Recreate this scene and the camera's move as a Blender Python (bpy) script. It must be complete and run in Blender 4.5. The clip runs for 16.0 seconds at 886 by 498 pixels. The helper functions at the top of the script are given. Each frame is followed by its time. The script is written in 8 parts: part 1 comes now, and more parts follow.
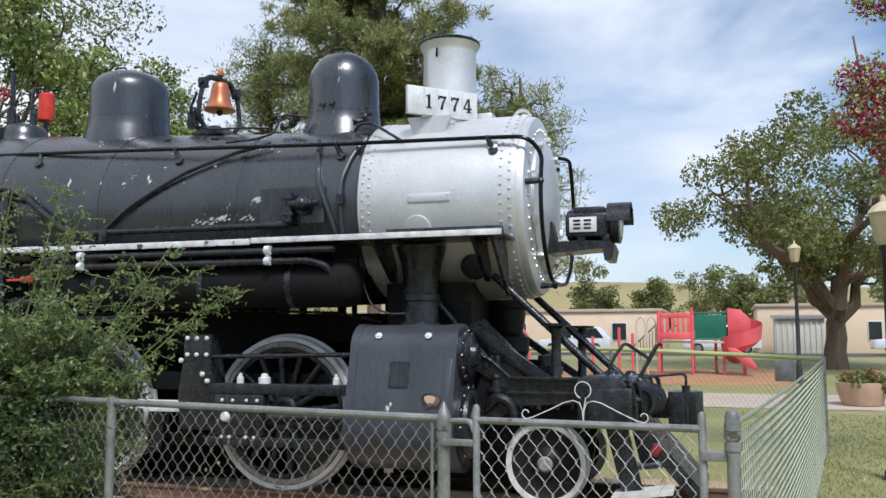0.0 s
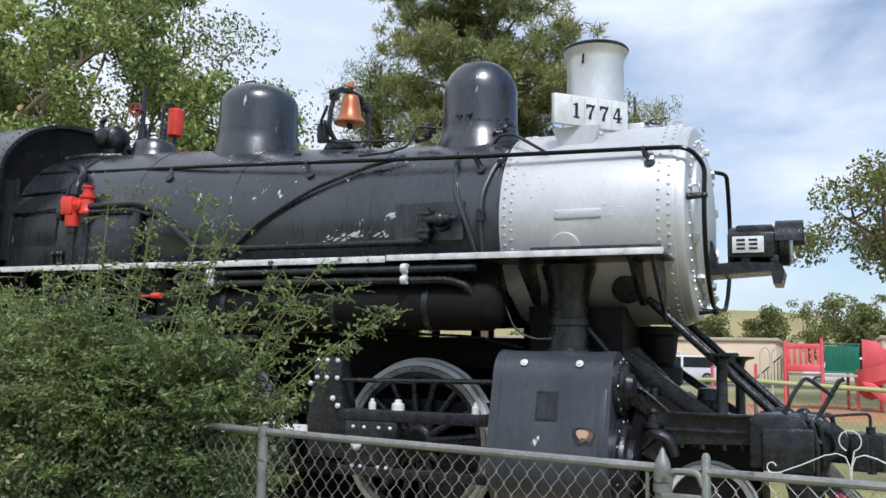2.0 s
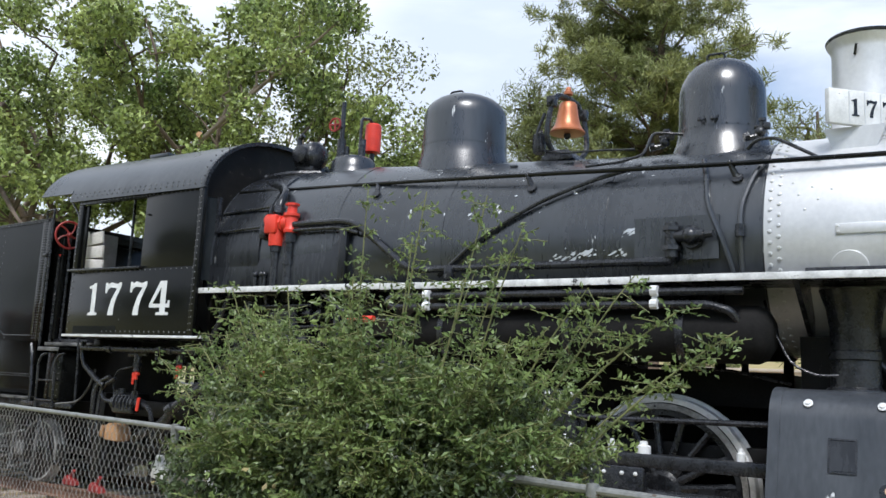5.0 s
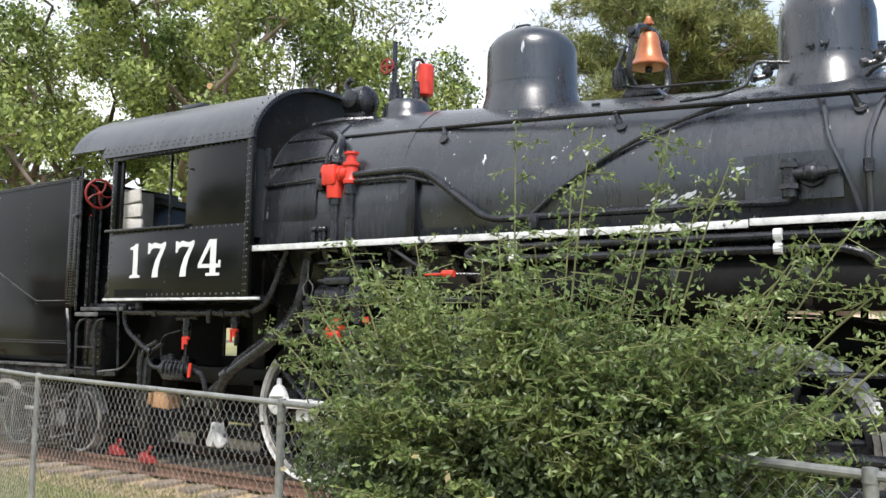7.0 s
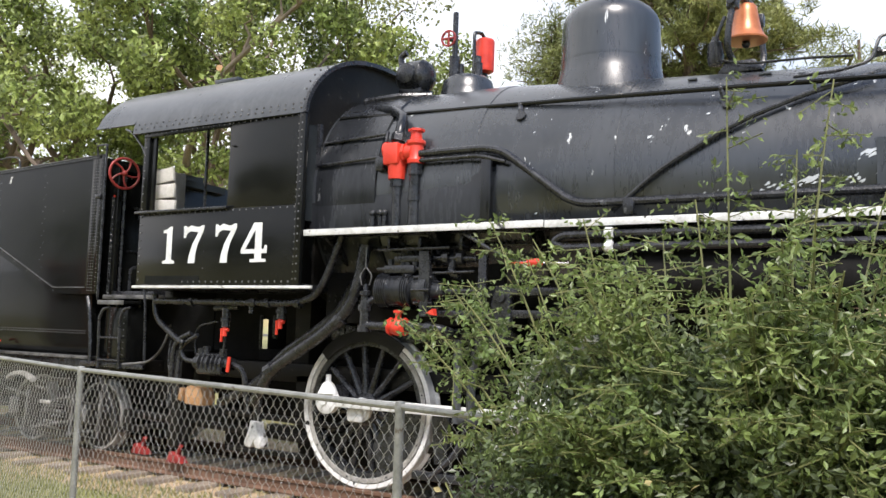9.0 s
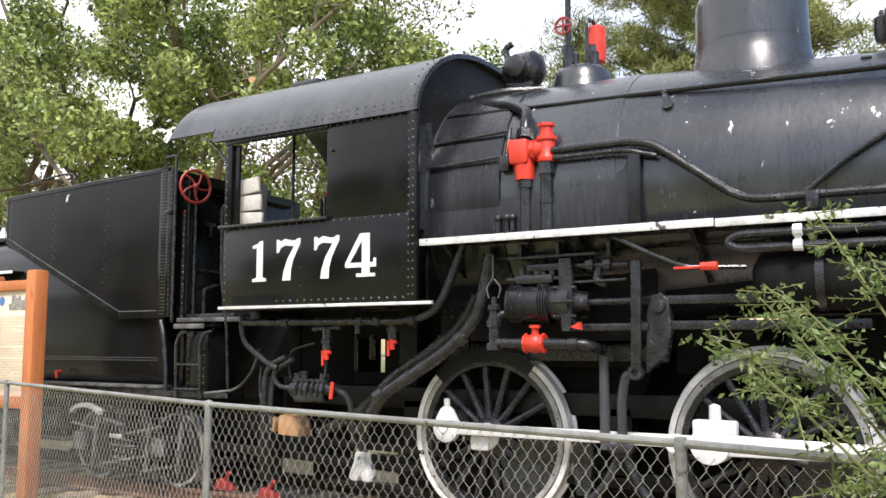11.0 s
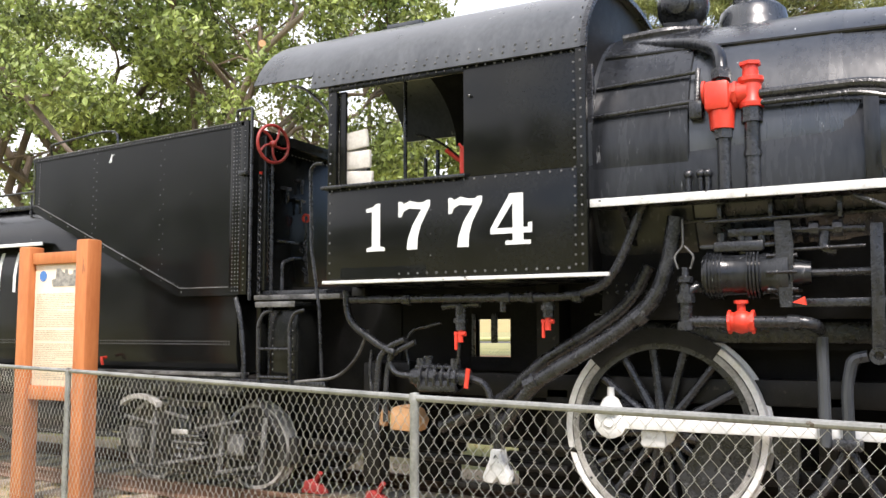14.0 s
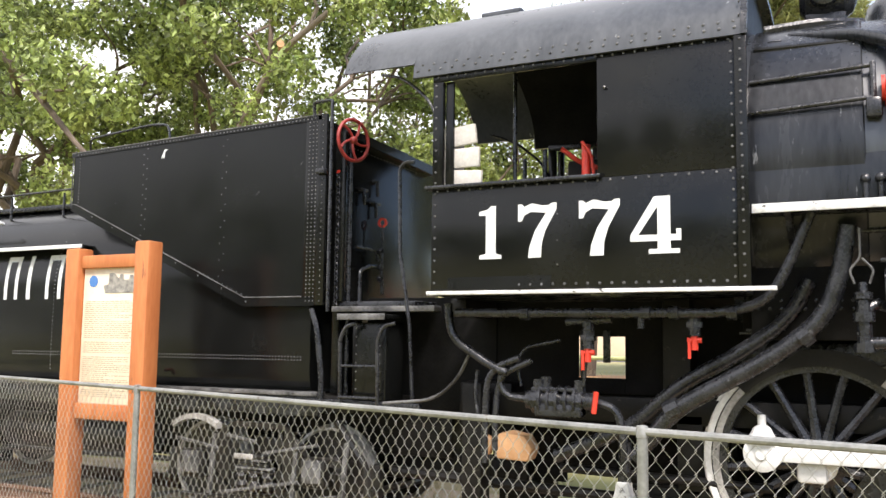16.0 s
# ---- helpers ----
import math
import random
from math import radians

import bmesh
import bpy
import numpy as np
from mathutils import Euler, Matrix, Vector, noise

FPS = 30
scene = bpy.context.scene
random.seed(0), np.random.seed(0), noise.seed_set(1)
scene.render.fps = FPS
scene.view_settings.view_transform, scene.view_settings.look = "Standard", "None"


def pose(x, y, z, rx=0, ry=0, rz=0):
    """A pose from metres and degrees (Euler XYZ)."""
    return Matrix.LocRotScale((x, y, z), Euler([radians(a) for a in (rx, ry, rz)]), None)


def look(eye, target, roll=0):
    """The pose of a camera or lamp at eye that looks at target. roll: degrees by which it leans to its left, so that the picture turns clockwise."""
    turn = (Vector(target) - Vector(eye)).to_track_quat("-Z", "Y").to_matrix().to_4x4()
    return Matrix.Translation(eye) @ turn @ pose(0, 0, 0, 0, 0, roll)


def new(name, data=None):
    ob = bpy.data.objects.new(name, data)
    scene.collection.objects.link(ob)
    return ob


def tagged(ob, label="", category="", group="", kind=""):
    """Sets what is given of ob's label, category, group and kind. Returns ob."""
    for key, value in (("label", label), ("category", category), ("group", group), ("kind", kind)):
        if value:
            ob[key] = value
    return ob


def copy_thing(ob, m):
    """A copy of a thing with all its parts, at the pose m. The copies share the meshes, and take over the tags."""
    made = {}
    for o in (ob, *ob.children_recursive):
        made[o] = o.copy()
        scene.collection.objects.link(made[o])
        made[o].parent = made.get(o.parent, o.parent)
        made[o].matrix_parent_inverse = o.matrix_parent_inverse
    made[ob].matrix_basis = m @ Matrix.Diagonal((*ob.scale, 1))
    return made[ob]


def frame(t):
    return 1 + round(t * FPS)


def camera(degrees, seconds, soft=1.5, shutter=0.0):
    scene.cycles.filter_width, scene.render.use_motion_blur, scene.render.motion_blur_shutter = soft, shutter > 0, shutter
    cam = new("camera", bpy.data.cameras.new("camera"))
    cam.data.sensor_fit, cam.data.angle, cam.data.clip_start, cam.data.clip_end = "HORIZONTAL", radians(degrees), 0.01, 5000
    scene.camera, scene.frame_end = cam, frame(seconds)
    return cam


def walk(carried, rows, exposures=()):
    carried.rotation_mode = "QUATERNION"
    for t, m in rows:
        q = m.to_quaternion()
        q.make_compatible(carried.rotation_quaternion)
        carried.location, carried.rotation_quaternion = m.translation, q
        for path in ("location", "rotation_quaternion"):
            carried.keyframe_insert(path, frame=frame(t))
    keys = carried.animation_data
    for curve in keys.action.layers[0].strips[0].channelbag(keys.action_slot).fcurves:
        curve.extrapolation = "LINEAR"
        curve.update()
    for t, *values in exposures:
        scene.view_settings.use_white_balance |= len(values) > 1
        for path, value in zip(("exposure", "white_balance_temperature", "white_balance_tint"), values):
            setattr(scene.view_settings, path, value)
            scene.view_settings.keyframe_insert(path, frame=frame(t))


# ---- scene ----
cam = camera(53.5, 16.0)
PATH = [
    (0, (-0.094, -0.031, 1.772), (-0.696, 1.865, 1.978), 0.0),
    (0.5, (-0.269, 0.099, 1.793), (-0.898, 1.983, 2.025), -0.1),
    (1, (-0.454, 0.203, 1.798), (-1.154, 2.061, 2.038), 0.3),
    (1.5, (-0.567, 0.3, 1.787), (-1.339, 2.13, 2.025), 1.0),
    (2, (-0.733, 0.398, 1.792), (-1.54, 2.211, 2.049), 1.4),
    (2.5, (-0.855, 0.465, 1.787), (-1.692, 2.263, 2.042), 2.6),
    (3, (-1.04, 0.524, 1.781), (-1.89, 2.317, 2.036), 2.1),
    (3.5, (-1.265, 0.564, 1.782), (-2.145, 2.339, 2.052), 1.2),
    (4, (-1.496, 0.664, 1.786), (-2.456, 2.39, 2.1), 1.5),
    (4.5, (-1.722, 0.749, 1.805), (-2.75, 2.424, 2.177), 1.6),
    (5, (-1.935, 0.777, 1.814), (-3.015, 2.433, 2.12), 2.8),
    (5.2, (-2.046, 0.791, 1.811), (-3.115, 2.458, 2.089), 2.4),
    (7.5, (-3.238, 0.925, 1.883), (-4.311, 2.602, 2.07), 0.9),
    (8, (-3.521, 1.061, 1.867), (-4.594, 2.74, 2.043), 1.5),
    (10.3, (-5.008, 1.037, 1.845), (-6.012, 2.755, 2.044), 1.2),
    (10.5, (-5.177, 1.06, 1.855), (-6.19, 2.772, 2.06), 0.8),
    (11, (-5.555, 1.14, 1.864), (-6.589, 2.839, 2.076), 0.0),
    (11.5, (-5.884, 1.238, 1.866), (-6.935, 2.926, 2.081), 0.8),
    (12, (-6.257, 1.28, 1.848), (-7.293, 2.977, 2.062), 0.7),
    (12.5, (-6.586, 1.299, 1.841), (-7.591, 3.018, 2.034), -0.3),
    (13, (-6.967, 1.361, 1.838), (-7.936, 3.1, 2.027), 0.0),
    (13.5, (-7.312, 1.353, 1.823), (-8.262, 3.103, 2.011), -0.0),
    (14, (-7.684, 1.375, 1.819), (-8.623, 3.132, 1.998), -0.1),
    (14.5, (-8.029, 1.423, 1.835), (-8.959, 3.184, 2.026), 1.1),
    (15, (-8.407, 1.413, 1.824), (-9.324, 3.179, 2.023), 0.7),
    (15.5, (-8.72, 1.444, 1.827), (-9.616, 3.219, 2.035), 0.2),
    (16, (-9.104, 1.528, 1.828), (-9.979, 3.314, 2.041), 0.7),
]
walk(cam, [(t, look(eye, target, roll)) for t, eye, target, roll in PATH],
     exposures=[(0, 0.42, 6080, 11), (3.5, 0.55, 6060, 10), (4, 0.72, 6100, 10), (4.5, 0.42, 6100, 11), (5, 0.6, 6120, 10), (7.5, 1.02, 6600, 12), (10.5, 1.17, 6740, 14), (16, 1.45, 6900, 15)])

# ---- sky and sun ----
SUN_EL, SUN_AZ = radians(54), radians(148)   # azimuth clockwise from +y
world = bpy.data.worlds.new("sky")
scene.world = world
world.use_nodes = True
wn, wl = world.node_tree.nodes, world.node_tree.links
wn.clear()
w_out, w_bg = wn.new("ShaderNodeOutputWorld"), wn.new("ShaderNodeBackground")
w_sky = wn.new("ShaderNodeTexSky")
w_sky.sky_type, w_sky.sun_disc = "NISHITA", False
w_sky.sun_elevation, w_sky.sun_rotation = SUN_EL, SUN_AZ
w_sky.air_density, w_sky.dust_density = 1.0, 1.2
w_co, w_map = wn.new("ShaderNodeTexCoord"), wn.new("ShaderNodeMapping")
w_map.inputs["Scale"].default_value = (1.0, 1.0, 3.2)
w_map.inputs["Location"].default_value = (0.35, 0.1, 0.25)
w_no = wn.new("ShaderNodeTexNoise")
w_no.inputs["Scale"].default_value, w_no.inputs["Detail"].default_value = 1.9, 7
w_no.inputs["Roughness"].default_value = 0.52
w_no.inputs["Distortion"].default_value = 0.35
w_rp = wn.new("ShaderNodeValToRGB")
w_rp.color_ramp.elements[0].position, w_rp.color_ramp.elements[1].position = 0.44, 0.66
w_mx = wn.new("ShaderNodeMix")
w_mx.data_type = "RGBA"
w_n2, w_r2 = wn.new("ShaderNodeTexNoise"), wn.new("ShaderNodeValToRGB")
w_n2.inputs["Scale"].default_value, w_n2.inputs["Detail"].default_value = 2.6, 6
w_r2.color_ramp.elements[0].position, w_r2.color_ramp.elements[1].position = 0.36, 0.62
w_r2.color_ramp.elements[0].color, w_r2.color_ramp.elements[1].color = (4.9, 5.4, 6.2, 1), (7.3, 7.5, 7.7, 1)
wl.new(w_map.outputs["Vector"], w_n2.inputs["Vector"])
wl.new(w_n2.outputs["Fac"], w_r2.inputs["Fac"])
wl.new(w_r2.outputs["Color"], w_mx.inputs["B"])
wl.new(w_co.outputs["Generated"], w_map.inputs["Vector"])
wl.new(w_map.outputs["Vector"], w_no.inputs["Vector"])
# the cloud cover thickens towards -x
w_sx, w_ad = wn.new("ShaderNodeSeparateXYZ"), wn.new("ShaderNodeMath")
w_ad.operation, w_ad.inputs[1].default_value = "MULTIPLY_ADD", -0.42
wl.new(w_co.outputs["Generated"], w_sx.inputs["Vector"])
wl.new(w_sx.outputs["X"], w_ad.inputs[0])
wl.new(w_no.outputs["Fac"], w_ad.inputs[2])
wl.new(w_ad.outputs[0], w_rp.inputs["Fac"])
wl.new(w_rp.outputs["Color"], w_mx.inputs["Factor"])
wl.new(w_sky.outputs["Color"], w_mx.inputs["A"])
wl.new(w_mx.outputs["Result"], w_bg.inputs["Color"])
w_bg.inputs["Strength"].default_value = 0.11
wl.new(w_bg.outputs["Background"], w_out.inputs["Surface"])

sun = new("sun", bpy.data.lights.new("sun", "SUN"))
sun.data.energy, sun.data.angle, sun.data.color = 2.5, radians(14), (1.0, 0.975, 0.94)
sun_way = Vector((math.sin(SUN_AZ) * math.cos(SUN_EL), math.cos(SUN_AZ) * math.cos(SUN_EL), math.sin(SUN_EL)))
sun.matrix_world = look(sun_way * 60, (0, 0, 0))


# ---- materials ----
def material(name, base, base2, rough=0.5, metal=0.0, scale=4.0, fine=60.0, mix=0.5, bump=0.15, chips=None, chip_col=(0.55, 0.57, 0.58),
             streak=False, island=0.0, objvar=0.0, translucent=0.0, rough_var=0.12, spec=0.5):
    """Two tones mixed by a coarse and a fine noise, with relief, and optional chips of another colour."""
    m = bpy.data.materials.new(name)
    m.use_nodes = True
    n, l = m.node_tree.nodes, m.node_tree.links
    b = n["Principled BSDF"]
    co = n.new("ShaderNodeTexCoord")
    mp = n.new("ShaderNodeMapping")
    mp.inputs["Scale"].default_value = (1, 1, 0.18) if streak else (1, 1, 1)
    l.new(co.outputs["Object"], mp.inputs["Vector"])
    big, small = n.new("ShaderNodeTexNoise"), n.new("ShaderNodeTexNoise")
    big.inputs["Scale"].default_value, big.inputs["Detail"].default_value = scale, 5
    small.inputs["Scale"].default_value, small.inputs["Detail"].default_value = fine, 4
    for t in (big, small):
        l.new(mp.outputs["Vector"], t.inputs["Vector"])
    avg = n.new("ShaderNodeMath")
    avg.operation = "MULTIPLY_ADD"
    avg.inputs[1].default_value = 0.35
    l.new(small.outputs["Fac"], avg.inputs[0])
    half = n.new("ShaderNodeMath")
    half.operation = "MULTIPLY"
    half.inputs[1].default_value = 0.65
    l.new(big.outputs["Fac"], half.inputs[0])
    l.new(half.outputs[0], avg.inputs[2])
    rp = n.new("ShaderNodeValToRGB")
    rp.color_ramp.elements[0].position, rp.color_ramp.elements[1].position = mix - 0.18, mix + 0.18
    rp.color_ramp.elements[0].color, rp.color_ramp.elements[1].color = (*base, 1), (*base2, 1)
    l.new(avg.outputs[0], rp.inputs["Fac"])
    colour = rp.outputs["Color"]
    if island or objvar:
        src = n.new("ShaderNodeNewGeometry").outputs["Random Per Island"] if island else n.new("ShaderNodeObjectInfo").outputs["Random"]
        amount = island or objvar
        hsv, mr = n.new("ShaderNodeHueSaturation"), n.new("ShaderNodeMapRange")
        mr.inputs["To Min"].default_value, mr.inputs["To Max"].default_value = 1 - amount, 1 + amount
        l.new(src, mr.inputs["Value"])
        l.new(mr.outputs["Result"], hsv.inputs["Value"])
        l.new(colour, hsv.inputs["Color"])
        colour = hsv.outputs["Color"]
    if chips:
        ch, cr = n.new("ShaderNodeTexNoise"), n.new("ShaderNodeValToRGB")
        ch.inputs["Scale"].default_value, ch.inputs["Detail"].default_value = chips[0], 6
        ch.inputs["Roughness"].default_value = 0.62
        l.new(mp.outputs["Vector"], ch.inputs["Vector"])
        cr.color_ramp.elements[0].position, cr.color_ramp.elements[1].position = chips[1], chips[1] + 0.015
        l.new(ch.outputs["Fac"], cr.inputs["Fac"])
        cm = n.new("ShaderNodeMix")
        cm.data_type = "RGBA"
        cm.inputs["B"].default_value = (*chip_col, 1)
        l.new(cr.outputs["Color"], cm.inputs["Factor"])
        l.new(colour, cm.inputs["A"])
        colour = cm.outputs["Result"]
    l.new(colour, b.inputs["Base Color"])
    rr = n.new("ShaderNodeMapRange")
    rr.inputs["To Min"].default_value, rr.inputs["To Max"].default_value = max(0.05, rough - rough_var), min(1, rough + rough_var)
    l.new(avg.outputs[0], rr.inputs["Value"])
    l.new(rr.outputs["Result"], b.inputs["Roughness"])
    b.inputs["Metallic"].default_value = metal
    b.inputs["Specular IOR Level"].default_value = spec
    if bump:
        bp = n.new("ShaderNodeBump")
        bp.inputs["Strength"].default_value, bp.inputs["Distance"].default_value = bump, 0.01
        l.new(avg.outputs[0], bp.inputs["Height"])
        l.new(bp.outputs["Normal"], b.inputs["Normal"])
    if translucent:
        tr, ms = n.new("ShaderNodeBsdfTranslucent"), n.new("ShaderNodeMixShader")
        ms.inputs["Fac"].default_value = translucent
        l.new(colour, tr.inputs["Color"])
        l.new(b.outputs[0], ms.inputs[1])
        l.new(tr.outputs[0], ms.inputs[2])
        l.new(ms.outputs[0], n["Material Output"].inputs["Surface"])
    return m


M = {
    "boiler": material("boiler_black_paint", (0.0105, 0.0128, 0.016), (0.037, 0.042, 0.049), 0.28, 0.0, 1.7, 26, 0.5, 0.16, chips=(10.0, 0.685), streak=True, rough_var=0.16, spec=0.85),
    "black": material("black_enamel", (0.004, 0.0044, 0.0044), (0.009, 0.0097, 0.0095), 0.2, 0.0, 2.5, 40, 0.5, 0.06, chips=(9.0, 0.73), chip_col=(0.10, 0.10, 0.10), spec=0.27, rough_var=0.1),
    # grey rivet heads: worn paint with their highlights added to the colour
    "rivet": material("worn_highlit_rivet_heads", (0.018, 0.018, 0.019), (0.17, 0.17, 0.175), 0.38, 0.0, 9, 90, 0.5, 0.1),
    "truckiron": material("dusty_truck_iron", (0.005, 0.0049, 0.0047), (0.022, 0.020, 0.018), 0.36, 0.0, 7, 40, 0.5, 0.6, chips=(18, 0.64), chip_col=(0.11, 0.10, 0.09)),
    "rimgrey": material("scuffed_grey_rim", (0.13, 0.125, 0.115), (0.44, 0.43, 0.41), 0.5, 0.0, 5, 40, 0.5, 0.2),
    # pale tone for edges: scuffs, and highlights painted into the colour
    "edge": material("scuff_and_highlight_edge", (0.02, 0.02, 0.02), (0.20, 0.20, 0.20), 0.45, 0.0, 5, 40, 0.55, 0.2),
    "gear": material("running_gear_black", (0.007, 0.0075, 0.0088), (0.030, 0.032, 0.037), 0.27, 0.0, 8, 50, 0.52, 0.9, chips=(15, 0.65), chip_col=(0.075, 0.078, 0.084), rough_var=0.2),
    "grime": material("grimy_iron", (0.0032, 0.0031, 0.003), (0.013, 0.0118, 0.0105), 0.5, 0.0, 6, 50, 0.5, 0.6, spec=0.25, chips=(13, 0.64), chip_col=(0.04, 0.036, 0.03)),
    "roof": material("faded_roof_paint", (0.022, 0.026, 0.031), (0.075, 0.081, 0.09), 0.3, 0.0, 3.2, 26, 0.5, 0.15, chips=(9, 0.69), chip_col=(0.2, 0.21, 0.21), streak=True),
    # near-black for gaps and undersides, with their shade put into the colour
    "shadeblack": material("shade_black_iron", (0.006, 0.006, 0.0062), (0.016, 0.0155, 0.015), 0.8, 0.0, 5, 40, 0.5, 0.5, spec=0.1),
    "worn": material("worn_black_paint", (0.005, 0.0056, 0.007), (0.032, 0.035, 0.04), 0.25, 0.0, 2.2, 30, 0.5, 0.16, chips=(22, 0.68), chip_col=(0.14, 0.145, 0.15), streak=True, rough_var=0.2, spec=0.38),
    "silver": material("aluminium_paint", (0.53, 0.535, 0.535), (0.68, 0.685, 0.685), 0.38, 0.42, 1.6, 25, 0.5, 0.06, chips=(7, 0.75), chip_col=(0.25, 0.25, 0.25)),
    "white": material("white_paint", (0.50, 0.51, 0.505), (0.71, 0.72, 0.715), 0.5, 0.0, 9, 60, 0.45, 0.2, chips=(13, 0.69), chip_col=(0.08, 0.08, 0.08)),
    "scuffwhite": material("scuffed_white_paint", (0.36, 0.365, 0.36), (0.74, 0.75, 0.74), 0.5, 0.0, 8, 50, 0.47, 0.3, chips=(10, 0.63), chip_col=(0.05, 0.05, 0.05)),
    "whiterim": material("worn_white_rim_paint", (0.50, 0.50, 0.49), (0.80, 0.80, 0.79), 0.5, 0.0, 6, 45, 0.5, 0.2, chips=(8, 0.66), chip_col=(0.05, 0.05, 0.05)),
    "red": material("red_enamel", (0.52, 0.030, 0.016), (0.70, 0.055, 0.03), 0.42, 0.0, 8, 60, 0.5, 0.1),
    "copper": material("bell_copper_paint", (0.38, 0.12, 0.05), (0.54, 0.19, 0.08), 0.38, 0.35, 9, 50, 0.5, 0.1),
    "galv": material("galvanised_steel", (0.15, 0.155, 0.148), (0.33, 0.335, 0.32), 0.5, 0.45, 6, 50, 0.5, 0.35, chips=(11, 0.64), chip_col=(0.12, 0.10, 0.08)),
    "galvmesh": material("galvanised_wire", (0.38, 0.385, 0.37), (0.56, 0.565, 0.54), 0.5, 0.4, 5, 30, 0.5, 0.0),
    "galvdull": material("weathered_green_grey_wire", (0.20, 0.235, 0.17), (0.33, 0.365, 0.28), 0.55, 0.25, 5, 30, 0.5, 0.0),
    "flake": material("bare_metal_flakes", (0.42, 0.45, 0.48), (0.62, 0.65, 0.68), 0.45, 0.2, 9, 60, 0.5, 0.1),
    "greenrail": material("faded_green_rail", (0.34, 0.36, 0.16), (0.46, 0.46, 0.22), 0.6, 0.0, 4, 40, 0.5, 0.1),
    "cedar": material("orange_stained_timber", (0.36, 0.105, 0.03), (0.52, 0.19, 0.065), 0.6, 0.0, 6, 40, 0.5, 0.3, streak=True, chips=(9, 0.71), chip_col=(0.2, 0.07, 0.03)),
    "parch": material("parchment_panel", (0.66, 0.54, 0.40), (0.78, 0.67, 0.53), 0.35, 0.0, 4, 30, 0.5, 0.02),
    "ink": material("printed_ink", (0.33, 0.27, 0.19), (0.43, 0.36, 0.26), 0.5, 0.0, 8, 30, 0.5, 0.0),
    "blue": material("blue_emblem", (0.05, 0.16, 0.42), (0.08, 0.22, 0.5), 0.4, 0.0, 8, 30, 0.5, 0.0),
    "printgrey": material("printed_grey_picture", (0.10, 0.10, 0.10), (0.38, 0.36, 0.32), 0.5, 0.0, 22, 60, 0.5, 0.0),
    "lampglass": material("lamp_lens", (0.55, 0.56, 0.5), (0.68, 0.68, 0.62), 0.15, 0.0, 6, 30, 0.5, 0.0),
    "rust": material("rusty_rail_steel", (0.09, 0.05, 0.033), (0.20, 0.115, 0.075), 0.7, 0.2, 6, 60, 0.5, 0.4),
    "tie": material("weathered_tie_wood", (0.10, 0.08, 0.06), (0.25, 0.20, 0.155), 0.85, 0.0, 4, 45, 0.5, 0.6, objvar=0.25),
    "plank": material("weathered_plank", (0.42, 0.40, 0.36), (0.66, 0.64, 0.59), 0.8, 0.0, 6, 50, 0.5, 0.4),
    "dirt": material("dry_dirt", (0.30, 0.21, 0.13), (0.48, 0.37, 0.25), 0.95, 0.0, 1.6, 26, 0.5, 0.6),
    "mulch": material("orange_mulch", (0.34, 0.16, 0.07), (0.46, 0.26, 0.13), 0.95, 0.0, 1.2, 20, 0.5, 0.5),
    "concrete": material("walk_concrete", (0.38, 0.31, 0.24), (0.50, 0.42, 0.34), 0.85, 0.0, 1.0, 30, 0.5, 0.2),
    "asphalt": material("asphalt", (0.045, 0.045, 0.047), (0.075, 0.074, 0.072), 0.9, 0.0, 0.6, 30, 0.5, 0.3),
    "stucco": material("cream_stucco", (0.62, 0.47, 0.34), (0.72, 0.57, 0.43), 0.85, 0.0, 0.5, 12, 0.5, 0.1),
    "stucco2": material("grey_door_metal", (0.46, 0.44, 0.37), (0.56, 0.54, 0.46), 0.7, 0.0, 0.8, 12, 0.5, 0.1),
    "pink": material("faded_red_plastic", (0.62, 0.075, 0.095), (0.74, 0.13, 0.15), 0.45, 0.0, 2, 20, 0.5, 0.05),
    "pgreen": material("green_plastic", (0.01, 0.13, 0.085), (0.02, 0.19, 0.12), 0.45, 0.0, 2, 20, 0.5, 0.05),
    "blackpost": material("black_lamp_post_paint", (0.012, 0.012, 0.013), (0.03, 0.03, 0.032), 0.5, 0.0, 6, 40, 0.5, 0.1),
    "frost": material("frosted_lamp_glass", (0.46, 0.39, 0.25), (0.58, 0.50, 0.34), 0.4, 0.0, 6, 30, 0.5, 0.0),
    "clay": material("tan_planter_concrete", (0.38, 0.25, 0.17), (0.48, 0.33, 0.23), 0.8, 0.0, 4, 40, 0.5, 0.2),
    "carwhite": material("white_car_paint", (0.66, 0.67, 0.68), (0.74, 0.75, 0.76), 0.25, 0.0, 2, 20, 0.5, 0.0),
    "cardark": material("dark_car_paint", (0.03, 0.035, 0.04), (0.06, 0.065, 0.07), 0.25, 0.0, 2, 20, 0.5, 0.0),
    "glass": material("dark_window_glass", (0.02, 0.024, 0.026), (0.035, 0.04, 0.043), 0.08, 0.0, 2, 20, 0.5, 0.0),
    "tyre": material("tyre_rubber", (0.018, 0.018, 0.018), (0.03, 0.03, 0.03), 0.8, 0.0, 8, 40, 0.5, 0.1),
    "leaf": material("broad_leaf_green", (0.105, 0.165, 0.045), (0.39, 0.44, 0.145), 0.34, 0.0, 0.35, 3, 0.5, 0.0, island=0.75, translucent=0.38),
    "leafdry": material("olive_leaf_green", (0.13, 0.16, 0.045), (0.23, 0.24, 0.085), 0.5, 0.0, 0.4, 3, 0.5, 0.0, island=0.5, translucent=0.4),
    "pine": material("pine_needle_green", (0.15, 0.185, 0.06), (0.32, 0.33, 0.125), 0.55, 0.0, 0.3, 3, 0.5, 0.0, island=0.5, translucent=0.3),
